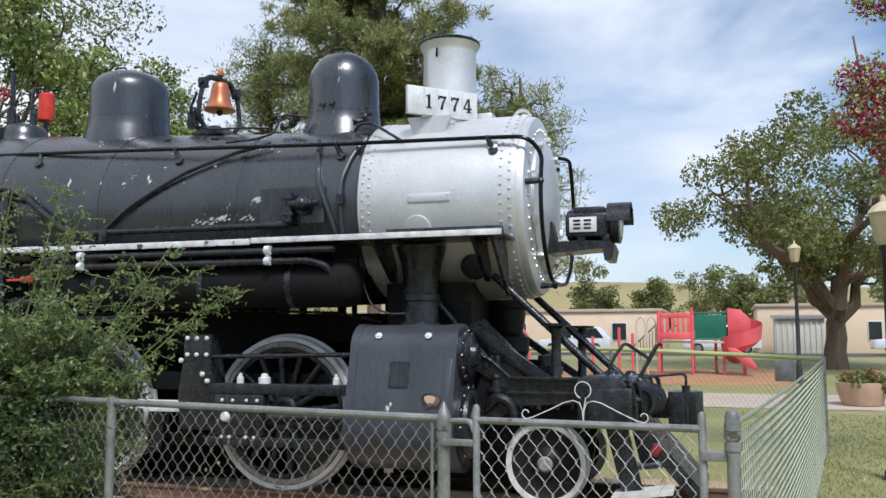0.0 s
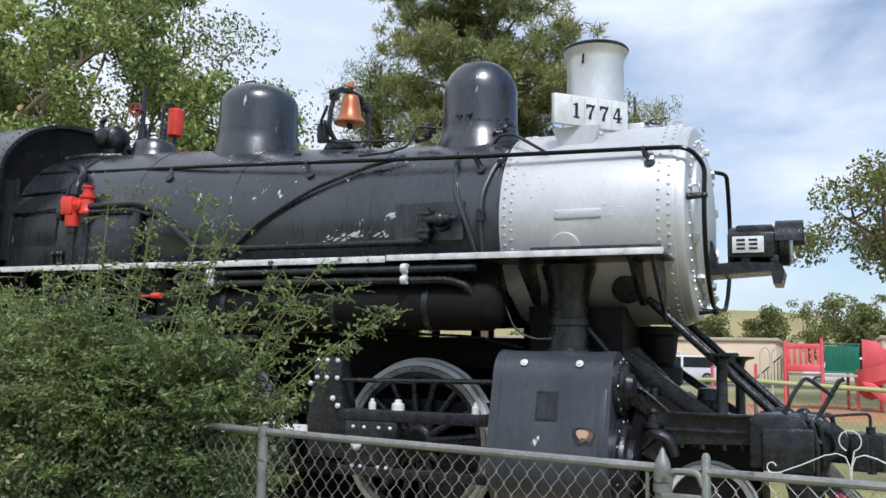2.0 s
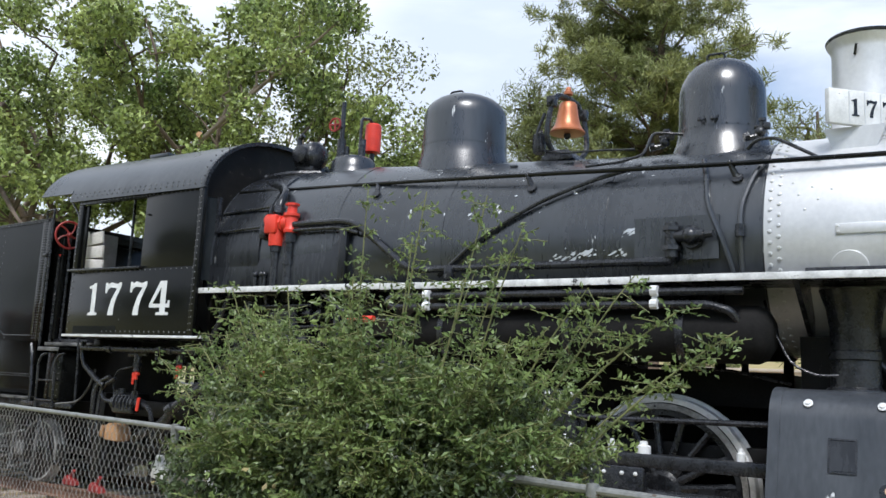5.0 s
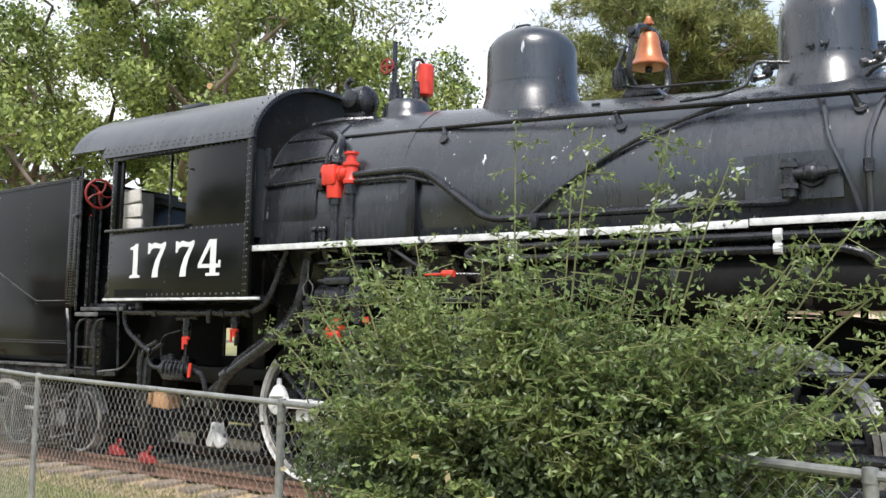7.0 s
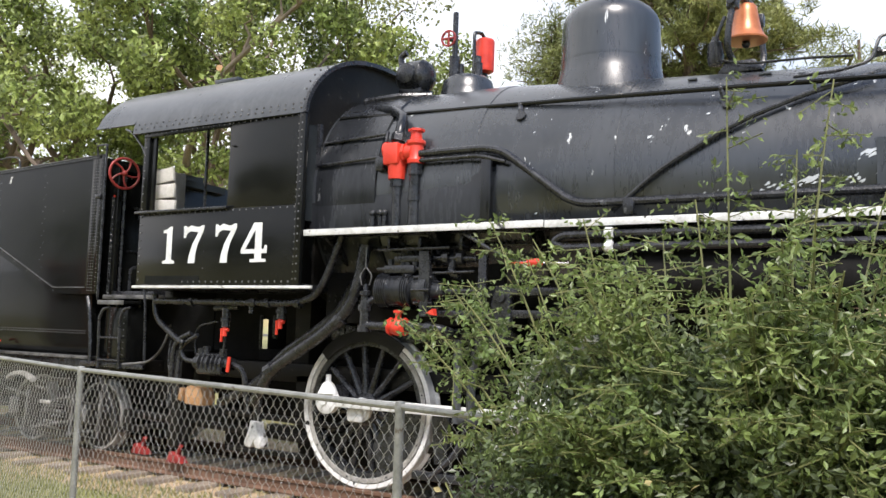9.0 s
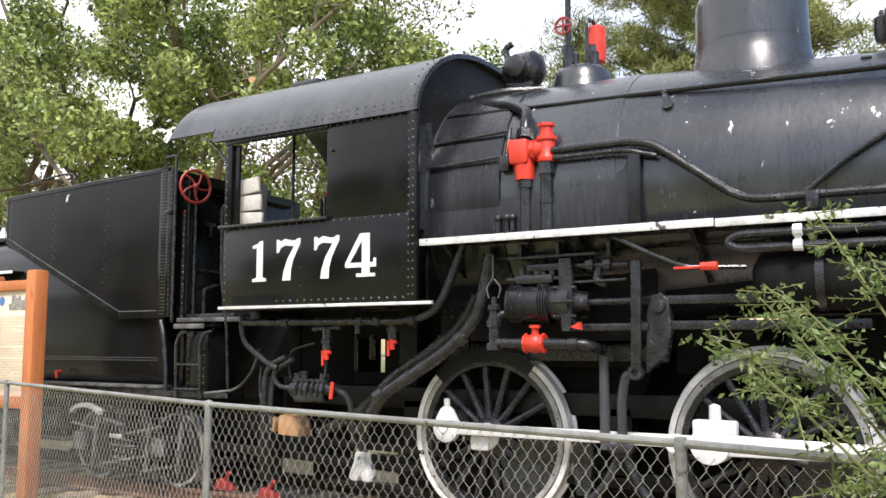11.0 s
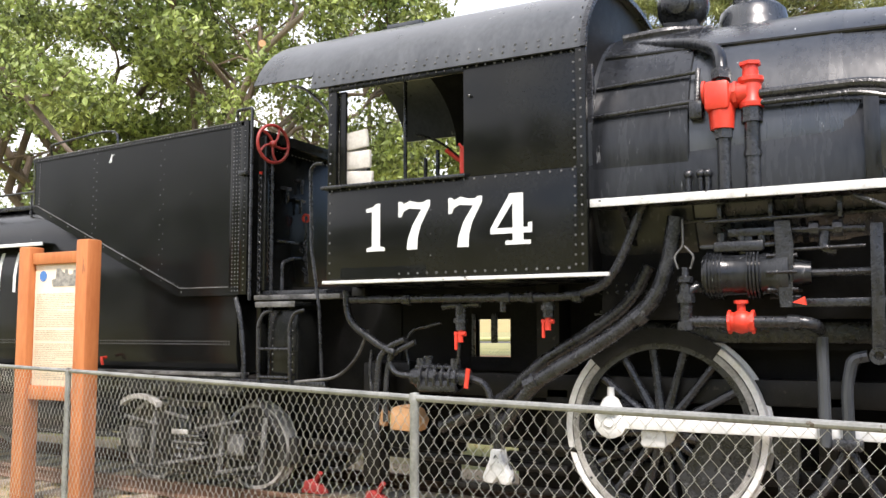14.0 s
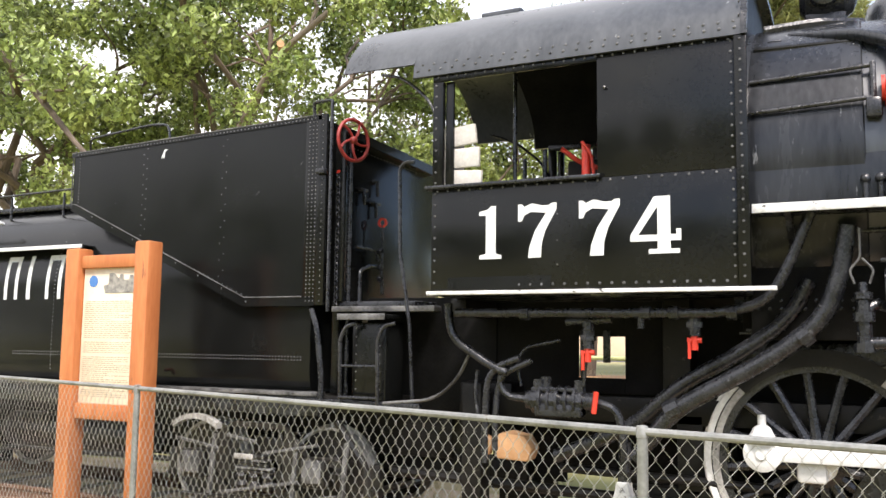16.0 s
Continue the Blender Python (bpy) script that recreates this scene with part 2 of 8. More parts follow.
    # bush leaves: the inner mass darker, the sprays lighter and yellower
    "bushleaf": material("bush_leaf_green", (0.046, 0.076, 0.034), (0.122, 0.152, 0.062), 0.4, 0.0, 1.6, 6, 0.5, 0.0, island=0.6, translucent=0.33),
    "sprayleaf": material("spray_leaf_green", (0.095, 0.152, 0.048), (0.225, 0.28, 0.092), 0.4, 0.0, 1.6, 6, 0.5, 0.0, island=0.5, translucent=0.38),
    "jacket": material("blue_black_jacket_paint", (0.028, 0.032, 0.038), (0.070, 0.077, 0.088), 0.31, 0.0, 2.2, 30, 0.5, 0.2, chips=(12.0, 0.68), streak=True),
    "stem": material("green_brown_stem", (0.10, 0.12, 0.04), (0.19, 0.19, 0.075), 0.6, 0.0, 5, 40, 0.5, 0.1),
    "bark": material("grey_brown_bark", (0.075, 0.056, 0.04), (0.18, 0.135, 0.10), 0.9, 0.0, 3, 25, 0.5, 0.8, streak=True),
    "paledbark": material("pale_grey_bark", (0.10, 0.078, 0.058), (0.27, 0.22, 0.165), 0.9, 0.0, 3, 25, 0.5, 0.9, streak=True),
    "petal": material("magenta_blossom", (0.30, 0.015, 0.06), (0.48, 0.04, 0.12), 0.6, 0.0, 0.8, 5, 0.5, 0.0, island=0.4, translucent=0.3),
    "flower": material("dull_pink_flower", (0.45, 0.10, 0.08), (0.55, 0.25, 0.10), 0.6, 0.0, 3, 9, 0.5, 0.0, island=0.4, translucent=0.2),
    "blade": material("lawn_blade_green", (0.115, 0.145, 0.035), (0.21, 0.225, 0.07), 0.6, 0.0, 0.5, 4, 0.5, 0.0, island=0.35, translucent=0.25),
    "dullred": material("dull_dirty_red", (0.14, 0.012, 0.012), (0.34, 0.035, 0.03), 0.5, 0.0, 14, 60, 0.5, 0.2),
    "straw": material("dry_straw_grass", (0.30, 0.25, 0.11), (0.48, 0.40, 0.20), 0.7, 0.0, 0.5, 4, 0.5, 0.0, island=0.4, translucent=0.25),
    "earth": material("dark_brown_earth", (0.12, 0.088, 0.056), (0.22, 0.165, 0.105), 0.95, 0.0, 1.8, 26, 0.5, 0.6),
    "sawn": material("fresh_sawn_wood", (0.42, 0.22, 0.10), (0.60, 0.36, 0.19), 0.8, 0.0, 9, 60, 0.5, 0.3),
    "hill": material("dry_hill_grass", (0.24, 0.20, 0.085), (0.33, 0.27, 0.12), 0.95, 0.0, 0.03, 0.4, 0.5, 0.0),
}


def ground_material():
    """Lawn that is green in places and dry or bare in others."""
    m = material("lawn_and_bare_earth", (0.17, 0.178, 0.06), (0.32, 0.295, 0.125), 0.95, 0.0, 0.45, 18, 0.5, 0.5)
    n, l = m.node_tree.nodes, m.node_tree.links
    b = n["Principled BSDF"]
    src = b.inputs["Base Color"].links[0].from_socket
    co, no, rp, mx = n.new("ShaderNodeTexCoord"), n.new("ShaderNodeTexNoise"), n.new("ShaderNodeValToRGB"), n.new("ShaderNodeMix")
    no.inputs["Scale"].default_value, no.inputs["Detail"].default_value = 0.3, 8
    rp.color_ramp.elements[0].position, rp.color_ramp.elements[1].position = 0.56, 0.70
    mx.data_type = "RGBA"
    mx.inputs["B"].default_value = (0.34, 0.26, 0.15, 1)
    l.new(co.outputs["Object"], no.inputs["Vector"])
    l.new(no.outputs["Fac"], rp.inputs["Fac"])
    l.new(rp.outputs["Color"], mx.inputs["Factor"])
    l.new(src, mx.inputs["A"])
    l.new(mx.outputs["Result"], b.inputs["Base Color"])
    return m


M["lawn"] = ground_material()

# ---- mesh helpers ----
def thing(name, at, label, category, group="", kind=""):
    ob = new(name)
    ob.location = at
    return tagged(ob, label, category, group, kind)


def link_mesh(name, mesh, mat, parent=None, label="", kind="", smooth=35):
    mesh.materials.append(M[mat])
    if smooth and mesh.polygons:
        mesh.polygons.foreach_set("use_smooth", [True] * len(mesh.polygons))
        mesh.set_sharp_from_angle(angle=radians(smooth))
    ob = new(name, mesh)
    if parent is not None:
        ob.parent = parent
        if parent.data is None:
            ob.matrix_parent_inverse = Matrix.Translation(parent.location).inverted()
    return tagged(ob, label, kind=kind)


def part(name, bm, mat, parent=None, label="", kind="", smooth=35):
    """Links a bmesh in world coordinates as one mesh under a thing or a part."""
    mesh = bpy.data.meshes.new(name)
    bm.to_mesh(mesh)
    bm.free()
    return link_mesh(name, mesh, mat, parent, label, kind, smooth)


def bm_new():
    return bmesh.new()


def box(bm, lo, hi, bevel=0.0, turn=None):
    """A box from corner to corner, with optional bevel and a turn (matrix) about its centre."""
    c = [(a + b) / 2 for a, b in zip(lo, hi)]
    s = [max(1e-4, b - a) for a, b in zip(lo, hi)]
    m = Matrix.Translation(c) @ (turn or Matrix()) @ Matrix.Diagonal((*s, 1))
    r = bmesh.ops.create_cube(bm, size=1, matrix=m)
    if bevel:
        edges = {e for v in r["verts"] for e in v.link_edges}
        bmesh.ops.bevel(bm, geom=list(edges), offset=bevel, segments=2, affect="EDGES", profile=0.5)
    return bm


def box_at(c, s, bevel=0.0, turn=None):
    return box(bm_new(), [a - b / 2 for a, b in zip(c, s)], [a + b / 2 for a, b in zip(c, s)], bevel, turn)


AX = {"x": ((1, 0, 0), (0, 1, 0), (0, 0, 1)), "y": ((0, 1, 0), (0, 0, 1), (1, 0, 0)), "z": ((0, 0, 1), (1, 0, 0), (0, 1, 0))}


def lathe(bm, profile, at, axis="z", seg=24, closed=False):
    """Turns a profile of (along, radius) round an axis through at; closed joins its end to its start."""
    a, u, v = (Vector(d) for d in AX[axis]) if isinstance(axis, str) else axis
    at = Vector(at)
    rings = []
    for h, r in profile:
        if r < 1e-5:
            rings.append([bm.verts.new(at + a * h)])
        else:
            rings.append([bm.verts.new(at + a * h + (u * math.cos(k) + v * math.sin(k)) * r) for k in (2 * math.pi * i / seg for i in range(seg))])
    pairs = list(zip(rings, rings[1:])) + ([(rings[-1], rings[0])] if closed else [])
    for p, q in pairs:
        for i in range(seg):
            j = (i + 1) % seg
            f = [p[i % len(p)], p[j % len(p)], q[j % len(q)], q[i % len(q)]]
            f = list(dict.fromkeys(f))
            if len(f) > 2:
                try:
                    bm.faces.new(f)
                except ValueError:
                    pass
    if not closed:
        for ring, flip in ((rings[0], True), (rings[-1], False)):
            if len(ring) > 2:
                bm.faces.new(ring[::-1] if flip else ring)
    return bm


def frame_of(d):
    d = Vector(d).normalized()
    u = d.cross(Vector((0, 0, 1)) if abs(d.z) < 0.9 else Vector((1, 0, 0))).normalized()
    return d, u, d.cross(u)


def rod(bm, p, q, r, r2=None, seg=10):
    p, q = Vector(p), Vector(q)
    return lathe(bm, [(0, r), ((q - p).length, r if r2 is None else r2)], p, frame_of(q - p), seg)


def fillet(pts, rad, n=5):
    """Rounds the inner corners of a polyline."""
    pts = [Vector(p) for p in pts]
    res = [pts[0]]
    for a, b, c in zip(pts, pts[1:], pts[2:]):
        d = min(rad, (a - b).length * 0.49, (c - b).length * 0.49)
        p, q = b + (a - b).normalized() * d, b + (c - b).normalized() * d
        for i in range(n + 1):
            t = i / n
            res.append(p * (1 - t) ** 2 + b * 2 * t * (1 - t) + q * t * t)
    return res + [pts[-1]]


def tube(bm, pts, r, rad=0.0, seg=8, r_end=None):
    """A round bar along a polyline, its corners rounded by rad; r_end tapers it."""
    pts = fillet(pts, rad) if rad else [Vector(p) for p in pts]
    d, u, v = frame_of(pts[1] - pts[0])
    rings = []
    for i, p in enumerate(pts):
        t = (pts[min(i + 1, len(pts) - 1)] - pts[max(i - 1, 0)]).normalized()
        u = (u - t * u.dot(t)).normalized()
        v = t.cross(u)
        rr = r if r_end is None else r + (r_end - r) * i / (len(pts) - 1)
        rings.append([bm.verts.new(p + (u * math.cos(2 * math.pi * k / seg) + v * math.sin(2 * math.pi * k / seg)) * rr) for k in range(seg)])
    for p, q in zip(rings, rings[1:]):
        for i in range(seg):
            bm.faces.new((p[i], p[(i + 1) % seg], q[(i + 1) % seg], q[i]))
    bm.faces.new(rings[0][::-1])
    bm.faces.new(rings[-1])
    return bm


def prism(bm, pts, lo, hi, axis="y", bevel=0.0):
    """Extrudes a flat outline along an axis: y takes (x, z), x takes (y, z), z takes (x, y)."""
    put = {"y": lambda p, h: (p[0], h, p[1]), "x": lambda p, h: (h, p[0], p[1]), "z": lambda p, h: (p[0], p[1], h)}[axis]
    a, b = [bm.verts.new(put(p, lo)) for p in pts], [bm.verts.new(put(p, hi)) for p in pts]
    faces = [bm.faces.new(a), bm.faces.new(b[::-1])]
    for i in range(len(pts)):
        j = (i + 1) % len(pts)
        faces.append(bm.faces.new((a[j], a[i], b[i], b[j])))
    bmesh.ops.recalc_face_normals(bm, faces=faces)
    if bevel:
        bmesh.ops.bevel(bm, geom=list({e for f in faces for e in f.edges}), offset=bevel, segments=2, affect="EDGES", profile=0.5)
    return bm


def ball(bm, at, r, seg=12, squash=1.0, axis="z"):
    n = seg // 2
    return lathe(bm, [(-math.cos(math.pi * i / n) * r * squash, math.sin(math.pi * i / n) * r) for i in range(n + 1)], at, axis, seg)


def heads(bm, places, way, r):
    """Low round rivet heads at places, standing out along way (one, or one for each)."""
    for i, p in enumerate(places):
        w = way[i] if isinstance(way, list) else way
        a, u, v = frame_of(w)
        lathe(bm, [(-0.002, r), (r * 0.45, r * 0.75), (r * 0.65, 0)], p, (a, u, v), 6)
    return bm


def raw_mesh(name, verts, faces):
    mesh = bpy.data.meshes.new(name)
    mesh.from_pydata(verts, [], faces)
    mesh.update()
    return mesh


def line(a, b, n):
    a, b = Vector(a), Vector(b)
    return [a + (b - a) * (i / (n - 1)) for i in range(n)]


GLYPH = {
    "1": [[(.05, 0), (.47, 0), (.47, .07), (.36, .1), (.36, 1), (.27, 1), (.2, .94), (.04, .9), (.04, .83), (.17, .83), (.17, .1), (.05, .07)]],
    "7": [[(.02, .68), (.08, .68), (.12, .79), (.22, .85), (.46, .82), (.29, .5), (.2, .2), (.18, 0), (.38, 0), (.39, .25), (.45, .5), (.62, .88),
           (.62, 1), (.55, 1), (.5, .96), (.4, .96), (.24, 1.01), (.12, .95), (.08, 1), (.02, 1)]],
    "4": [[(0, .33), (.1, .33), (.34, .82), (.34, 1), (.30, 1)], [(.34, .33), (.5, .33), (.5, 1), (.34, 1)],
          [(0, .22), (.63, .22), (.63, .42), (.57, .42), (.57, .33), (0, .33)], [(.34, .08), (.5, .08), (.5, .22), (.34, .22)], [(.23, 0), (.61, 0), (.61, .08), (.23, .08)]],
}


def numeral(ch, h, m, thick=0.004, wide=1.0):
    """A raised figure of height h, standing in the x-z plane of the pose m and facing its -y."""
    bm = bm_new()
    for outline in GLYPH[ch]:
        prism(bm, [(u * h * wide, v * h) for u, v in outline], -thick, 0)
    bmesh.ops.transform(bm, matrix=m, verts=bm.verts)
    return bm

# ---- ground, track bed and paths ----
def ground_z(y):
    """Level by the track, then a gentle rise to the street."""
    return 0.028 * min(max(y - 8.0, 0.0), 32.0)


def sheet(name, xs, ys, mat, lift=0.0, wobble=0.0, kind="structure", label=""):
    rng = random.Random(name)
    verts = [(x + rng.uniform(-wobble, wobble), y + rng.uniform(-wobble, wobble), ground_z(y) + lift) for y in ys for x in xs]
    n = len(xs)
    faces = [(j * n + i, j * n + i + 1, (j + 1) * n + i + 1, (j + 1) * n + i) for j in range(len(ys) - 1) for i in range(n - 1)]
    return link_mesh(name, raw_mesh(name, verts, faces), mat, None, label, kind, smooth=0)


def steps(a, b, n):
    return [a + (b - a) * i / n for i in range(n + 1)]


sheet("ground", [-900, -200, -60, -30, 0, 30, 60, 200, 900], [-900, -200, -50, 0, 8, 12, 20, 30, 40, 60, 100, 250, 900], "lawn", 0.0,
      label="mown lawn with dry and bare patches")
sheet("track_bed", steps(-40, 0.55, 40), [7.45, 8.0, 8.8, 9.6, 10.4, 11.2], "dirt", 0.006, 0.09, label="dry brown dirt under the track")
# brown earth, darker than the dirt under the track
sheet("bare_earth", steps(-9.5, 0.2, 12), [4.3, 5.0, 5.8, 6.6, 7.47], "earth", 0.004, 0.12, label="bare brown earth inside the fence")
sheet("pavement_walk", [-6, 0, 20, 60], [19.9, 21.0, 22.2, 23.4], "concrete", 0.012, label="pale concrete walk across the park")
sheet("play_surface", steps(-24, 1.8, 12), [26.0, 28, 30, 32, 33.5], "mulch", 0.008, 0.12, label="orange wood-chip play surface")
sheet("road", [-200, -40, 0, 40, 200], [50, 54, 58, 61], "asphalt", 0.012, label="asphalt street beyond the park")

RAIL_TOP, CY = 0.21, 9.15


def rail_bar(name, y):
    prof = [(-.065, 0), (.065, 0), (.065, .012), (.012, .03), (.012, .11), (.034, .12), (.034, .15), (-.034, .15), (-.034, .12), (-.012, .11), (-.012, .03), (-.065, .012)]
    ob = part(name, prism(bm_new(), [(y + u, RAIL_TOP - .15 + v) for u, v in prof], -40, 0.35, "x"), "rust")
    return tagged(ob, "rusty brown steel rail spiked to the ties", "rail", "rails of the display track")


rail_bar("rail", CY - 0.752)
rail_bar("rail", CY + 0.752)
tie0 = part("railroad_tie", box_at((0, 0, 0), (0.22, 2.5, 0.12), 0.015), "tie")
tagged(tie0, "grey weathered wooden railroad tie sunk in dirt", "railroad tie", "ties of the display track")
rng = random.Random(3)
tie0.matrix_basis = pose(0.2, CY, 0.0, 0, 0, 1)
for i in range(1, 62):
    copy_thing(tie0, pose(0.2 - 0.56 * i + rng.uniform(-.03, .03), CY + rng.uniform(-.12, .08), rng.uniform(-.008, .006), 0, rng.uniform(-1, 1), rng.uniform(-2.5, 2.5)))


# ---- chain-link fences ----
def fabric(a, b, z0a, z0b, height, w=0.036, h=0.05, r=0.0019):
    """Zigzag wires between two foot points; each wire hooks its neighbour at the bends."""
    a, b = Vector(a), Vector(b)
    run = (b - a).length
    d = (b - a) / run
    side = Vector((-d.y, d.x, 0))
    wires, rows = int(run / w), int(height / h)
    verts, faces = [], []
    for i in range(wires):
        base = len(verts)
        for j in range(rows + 1):
            right = (j + i) % 2
            s = (i + right) * w + (0.004 if right else -0.004)
            s = min(max(s, 0), run)
            z = z0a + (z0b - z0a) * s / run + j * h
            c = a + d * s + side * (0.004 if right else -0.004)
            for k in range(3):
                ang = 2 * math.pi * k / 3
                verts.append((c.x + d.x * r * math.cos(ang) + side.x * r * math.sin(ang), c.y + d.y * r * math.cos(ang) + side.y * r * math.sin(ang), z + 0.4 * r * math.sin(ang)))
        for j in range(rows):
            p, q = base + j * 3, base + j * 3 + 3
            for k in range(3):
                faces.append((p + k, p + (k + 1) % 3, q + (k + 1) % 3, q + k))
    return raw_mesh("wire_mesh", verts, faces)


def post(parent, x, y, top, r=0.03, cap="dome", z0=0.0):
    bm = lathe(bm_new(), [(z0 - 0.05, r), (top - 0.03, r)], (x, y, 0), "z", 14)
    ob = part("post", bm, "galv", parent)
    if cap == "dome":
        prof = [(top - 0.06, r * 1.18), (top - 0.02, r * 1.18), (top + 0.02, r * 0.9), (top + 0.045, r * 0.45), (top + 0.06, r * 0.3), (top + 0.072, 0)]
    elif cap == "flat":
        prof = [(top - 0.05, r * 1.1), (top - 0.01, r * 1.12), (top + 0.012, r * 0.8), (top + 0.018, 0)]
    else:
        prof = [(top - 0.055, r * 1.15), (top - 0.02, r * 1.15), (top - 0.005, r * 1.0), (top, 0)]
    part("post_cap", lathe(bm_new(), prof, (x, y, 0), "z", 14), "galv", ob)
    return ob


def band(x, y, z, r, parent):
    part("tension_band", lathe(bm_new(), [(-.016, r), (-.016, r + .007), (.016, r + .007), (.016, r)], (x, y, z), "z", 14, closed=True), "galv", parent)


near_line = [(-1.36, 3.97), (-3.37, 4.16), (-6.65, 4.85), (-10.04, 5.46), (-14.27, 6.70), (-18.2, 7.75), (-22.0, 8.2)]
fence = thing("chain_link_fence", (-8, 5, 0), "galvanised chain-link fence along the locomotive, rail on top", "fence")
RAIL_ZS = [1.405, 1.428, 1.445, 1.45, 1.45, 1.45, 1.45]
for i, (x, y) in enumerate(near_line):
    p = post(fence, x, y, RAIL_ZS[i] + (0.01 if i == 0 else 0.03), 0.03 if i == 0 else 0.025, "dome" if i == 0 else "loop")
    if i == 0:
        for z in (1.33, 0.7, 0.15):
            band(x, y, z, 0.03, p)
for (x0, y0), (x1, y1), z0, z1 in zip(near_line, near_line[1:], RAIL_ZS, RAIL_ZS[1:]):
    part("top_rail", rod(bm_new(), (x0, y0, z0), (x1, y1, z1), 0.0185), "galv", fence)
    link_mesh("wire_mesh", fabric((x0, y0, 0), (x1, y1, 0), 0.03, 0.03 + z1 - z0, z0 - 0.03), "galvmesh", fence, smooth=0)
part("tension_bar", rod(bm_new(), (-1.42, 3.975, 0.06), (-1.42, 3.975, 1.40), 0.008, seg=6), "galv", fence)

gate = thing("chain_link_gate", (-0.7, 3.9, 0), "small chain-link gate topped with white wrought scrolls", "gate")
ga, gb = Vector((-1.19, 3.93, 0)), Vector((-0.19, 3.82, 0))
GZ = 1.415
for p in (ga, gb):
    part("gate_upright", lathe(bm_new(), [(0.06, .017), (GZ + .045, .017), (GZ + .06, .01), (GZ + .062, 0)], (p.x, p.y, 0), "z", 12), "galv", gate)
for z in (GZ - 0.01, 0.08):
    part("gate_bar", rod(bm_new(), ga + Vector((0, 0, z)), gb + Vector((0, 0, z)), 0.0165), "galv", gate)
link_mesh("wire_mesh", fabric(ga, gb, 0.09, 0.09, GZ - 0.1), "galvmesh", gate, smooth=0)
gm = (ga + gb) / 2
gd = (gb - ga).normalized()


def scroll(cx, cz, r0, turns, start, sense, lead):
    pts = []
    for i in range(26):
        k = i / 25
        ang = start + sense * turns * 2 * math.pi * k
        r = r0 * (1 - 0.55 * k)
        pts.append((cx + r * math.cos(ang), cz + r * math.sin(ang)))
    return lead + pts


for sgn in (-1, 1):
    arm = [(0.0, 0.0), (0.004 * sgn, 0.05), (0.016 * sgn, 0.082), (0.045 * sgn, 0.092), (0.085 * sgn, 0.082), (0.16 * sgn, 0.045), (0.235 * sgn, 0.012)]
    curl = scroll(0.262 * sgn, 0.03, 0.024, 0.72, -math.pi / 2, sgn, [])
    part("wrought_scroll", tube(bm_new(), [gm + gd * u + Vector((0, 0, GZ + z)) for u, z in arm + curl], 0.0025, seg=6), "white", gate, "white painted iron scroll")
ring_top = [gm + gd * (0.036 * math.sin(a)) + Vector((0, 0, GZ + 0.138 - 0.036 * math.cos(a))) for a in [0.35 + (2 * math.pi - 0.7) * i / 24 for i in range(25)]]
part("wrought_ring", tube(bm_new(), [gm + Vector((0, 0, GZ + 0.04))] + ring_top[:1] + ring_top, 0.0025, seg=6), "white", gate, "white painted iron ring")
part("hinge_loop", tube(bm_new(), [(-1.335, 3.966, 1.34), (-1.33, 3.965, 1.395), (-1.22, 3.937, 1.40), (-1.2, 3.932, 1.35)], .014, .03), "galv", gate)
part("hinge", box_at((ga.x - .085, ga.y + .01, 1.3), (.17, .03, .03), 0.004), "galv", gate)
part("hinge", box_at((ga.x - .085, ga.y + .01, 0.25), (.17, .03, .03), 0.004), "galv", gate)
part("latch", box_at((gb.x + .055, gb.y - .01, 1.3), (.12, .035, .045), 0.006), "galv", gate)

side_fence = thing("chain_link_fence", (0.6, 9, 0), "chain-link side fence ending in a stout terminal post", "fence")
ca, cb = (-0.07, 3.80), (1.27, 13.9)
p = post(side_fence, *ca, 1.47, 0.027, "flat")
for z in (1.42, 1.385, 1.34, 0.8, 0.2):
    band(*ca, z, 0.027, p)
post(side_fence, *cb, 1.52, 0.04, "flat", ground_z(cb[1]))
mid = [(ca[0] + (cb[0] - ca[0]) * k, ca[1] + (cb[1] - ca[1]) * k) for k in (0, 0.33, 0.66, 1)]
for (x0, y0), (x1, y1) in zip(mid, mid[1:]):
    z0, z1 = ground_z(y0), ground_z(y1)
    link_mesh("wire_mesh", fabric((x0, y0, 0), (x1, y1, 0), 0.03 + z0 * .4, 0.03 + z1 * .4, 1.39, 0.036, 0.05, 0.0021), "galvdull", side_fence, smooth=0)
    part("top_rail", rod(bm_new(), (x0, y0, 1.42 + z0 * .4), (x1, y1, 1.42 + z1 * .4), 0.011), "galvdull", side_fence)

far_fence = thing("chain_link_fence", (-6, 14, ground_z(14)), "rear chain-link fence with a faded green top rail", "fence")
fa, fb = (1.27, 13.9), (-14.0, 14.4)
for k in range(6):
    x, y = fa[0] + (fb[0] - fa[0]) * k / 5, fa[1] + (fb[1] - fa[1]) * k / 5
    z = 1.50 + 0.045 * min(3.0, (fa[0] - x))
    if k:
        post(far_fence, x, y, z + .02, 0.029, "loop", ground_z(y))
    if k < 5:
        x1, y1 = fa[0] + (fb[0] - fa[0]) * (k + 1) / 5, fa[1] + (fb[1] - fa[1]) * (k + 1) / 5
        z1 = 1.50 + 0.045 * min(3.0, (fa[0] - x1))
        part("top_rail", rod(bm_new(), (x, y, z), (x1, y1, z1), 0.035), "greenrail", far_fence, "faded green painted rail")
        link_mesh("wire_mesh", fabric((x, y, 0), (x1, y1, 0), 0.18, 0.18, 1.3, 0.036, 0.05, 0.0018), "galvdull", far_fence, smooth=0)
sign_back = part("fence_notice", box_at((0.75, 13.88, 1.32), (0.28, 0.012, 0.3), 0.004), "galv")
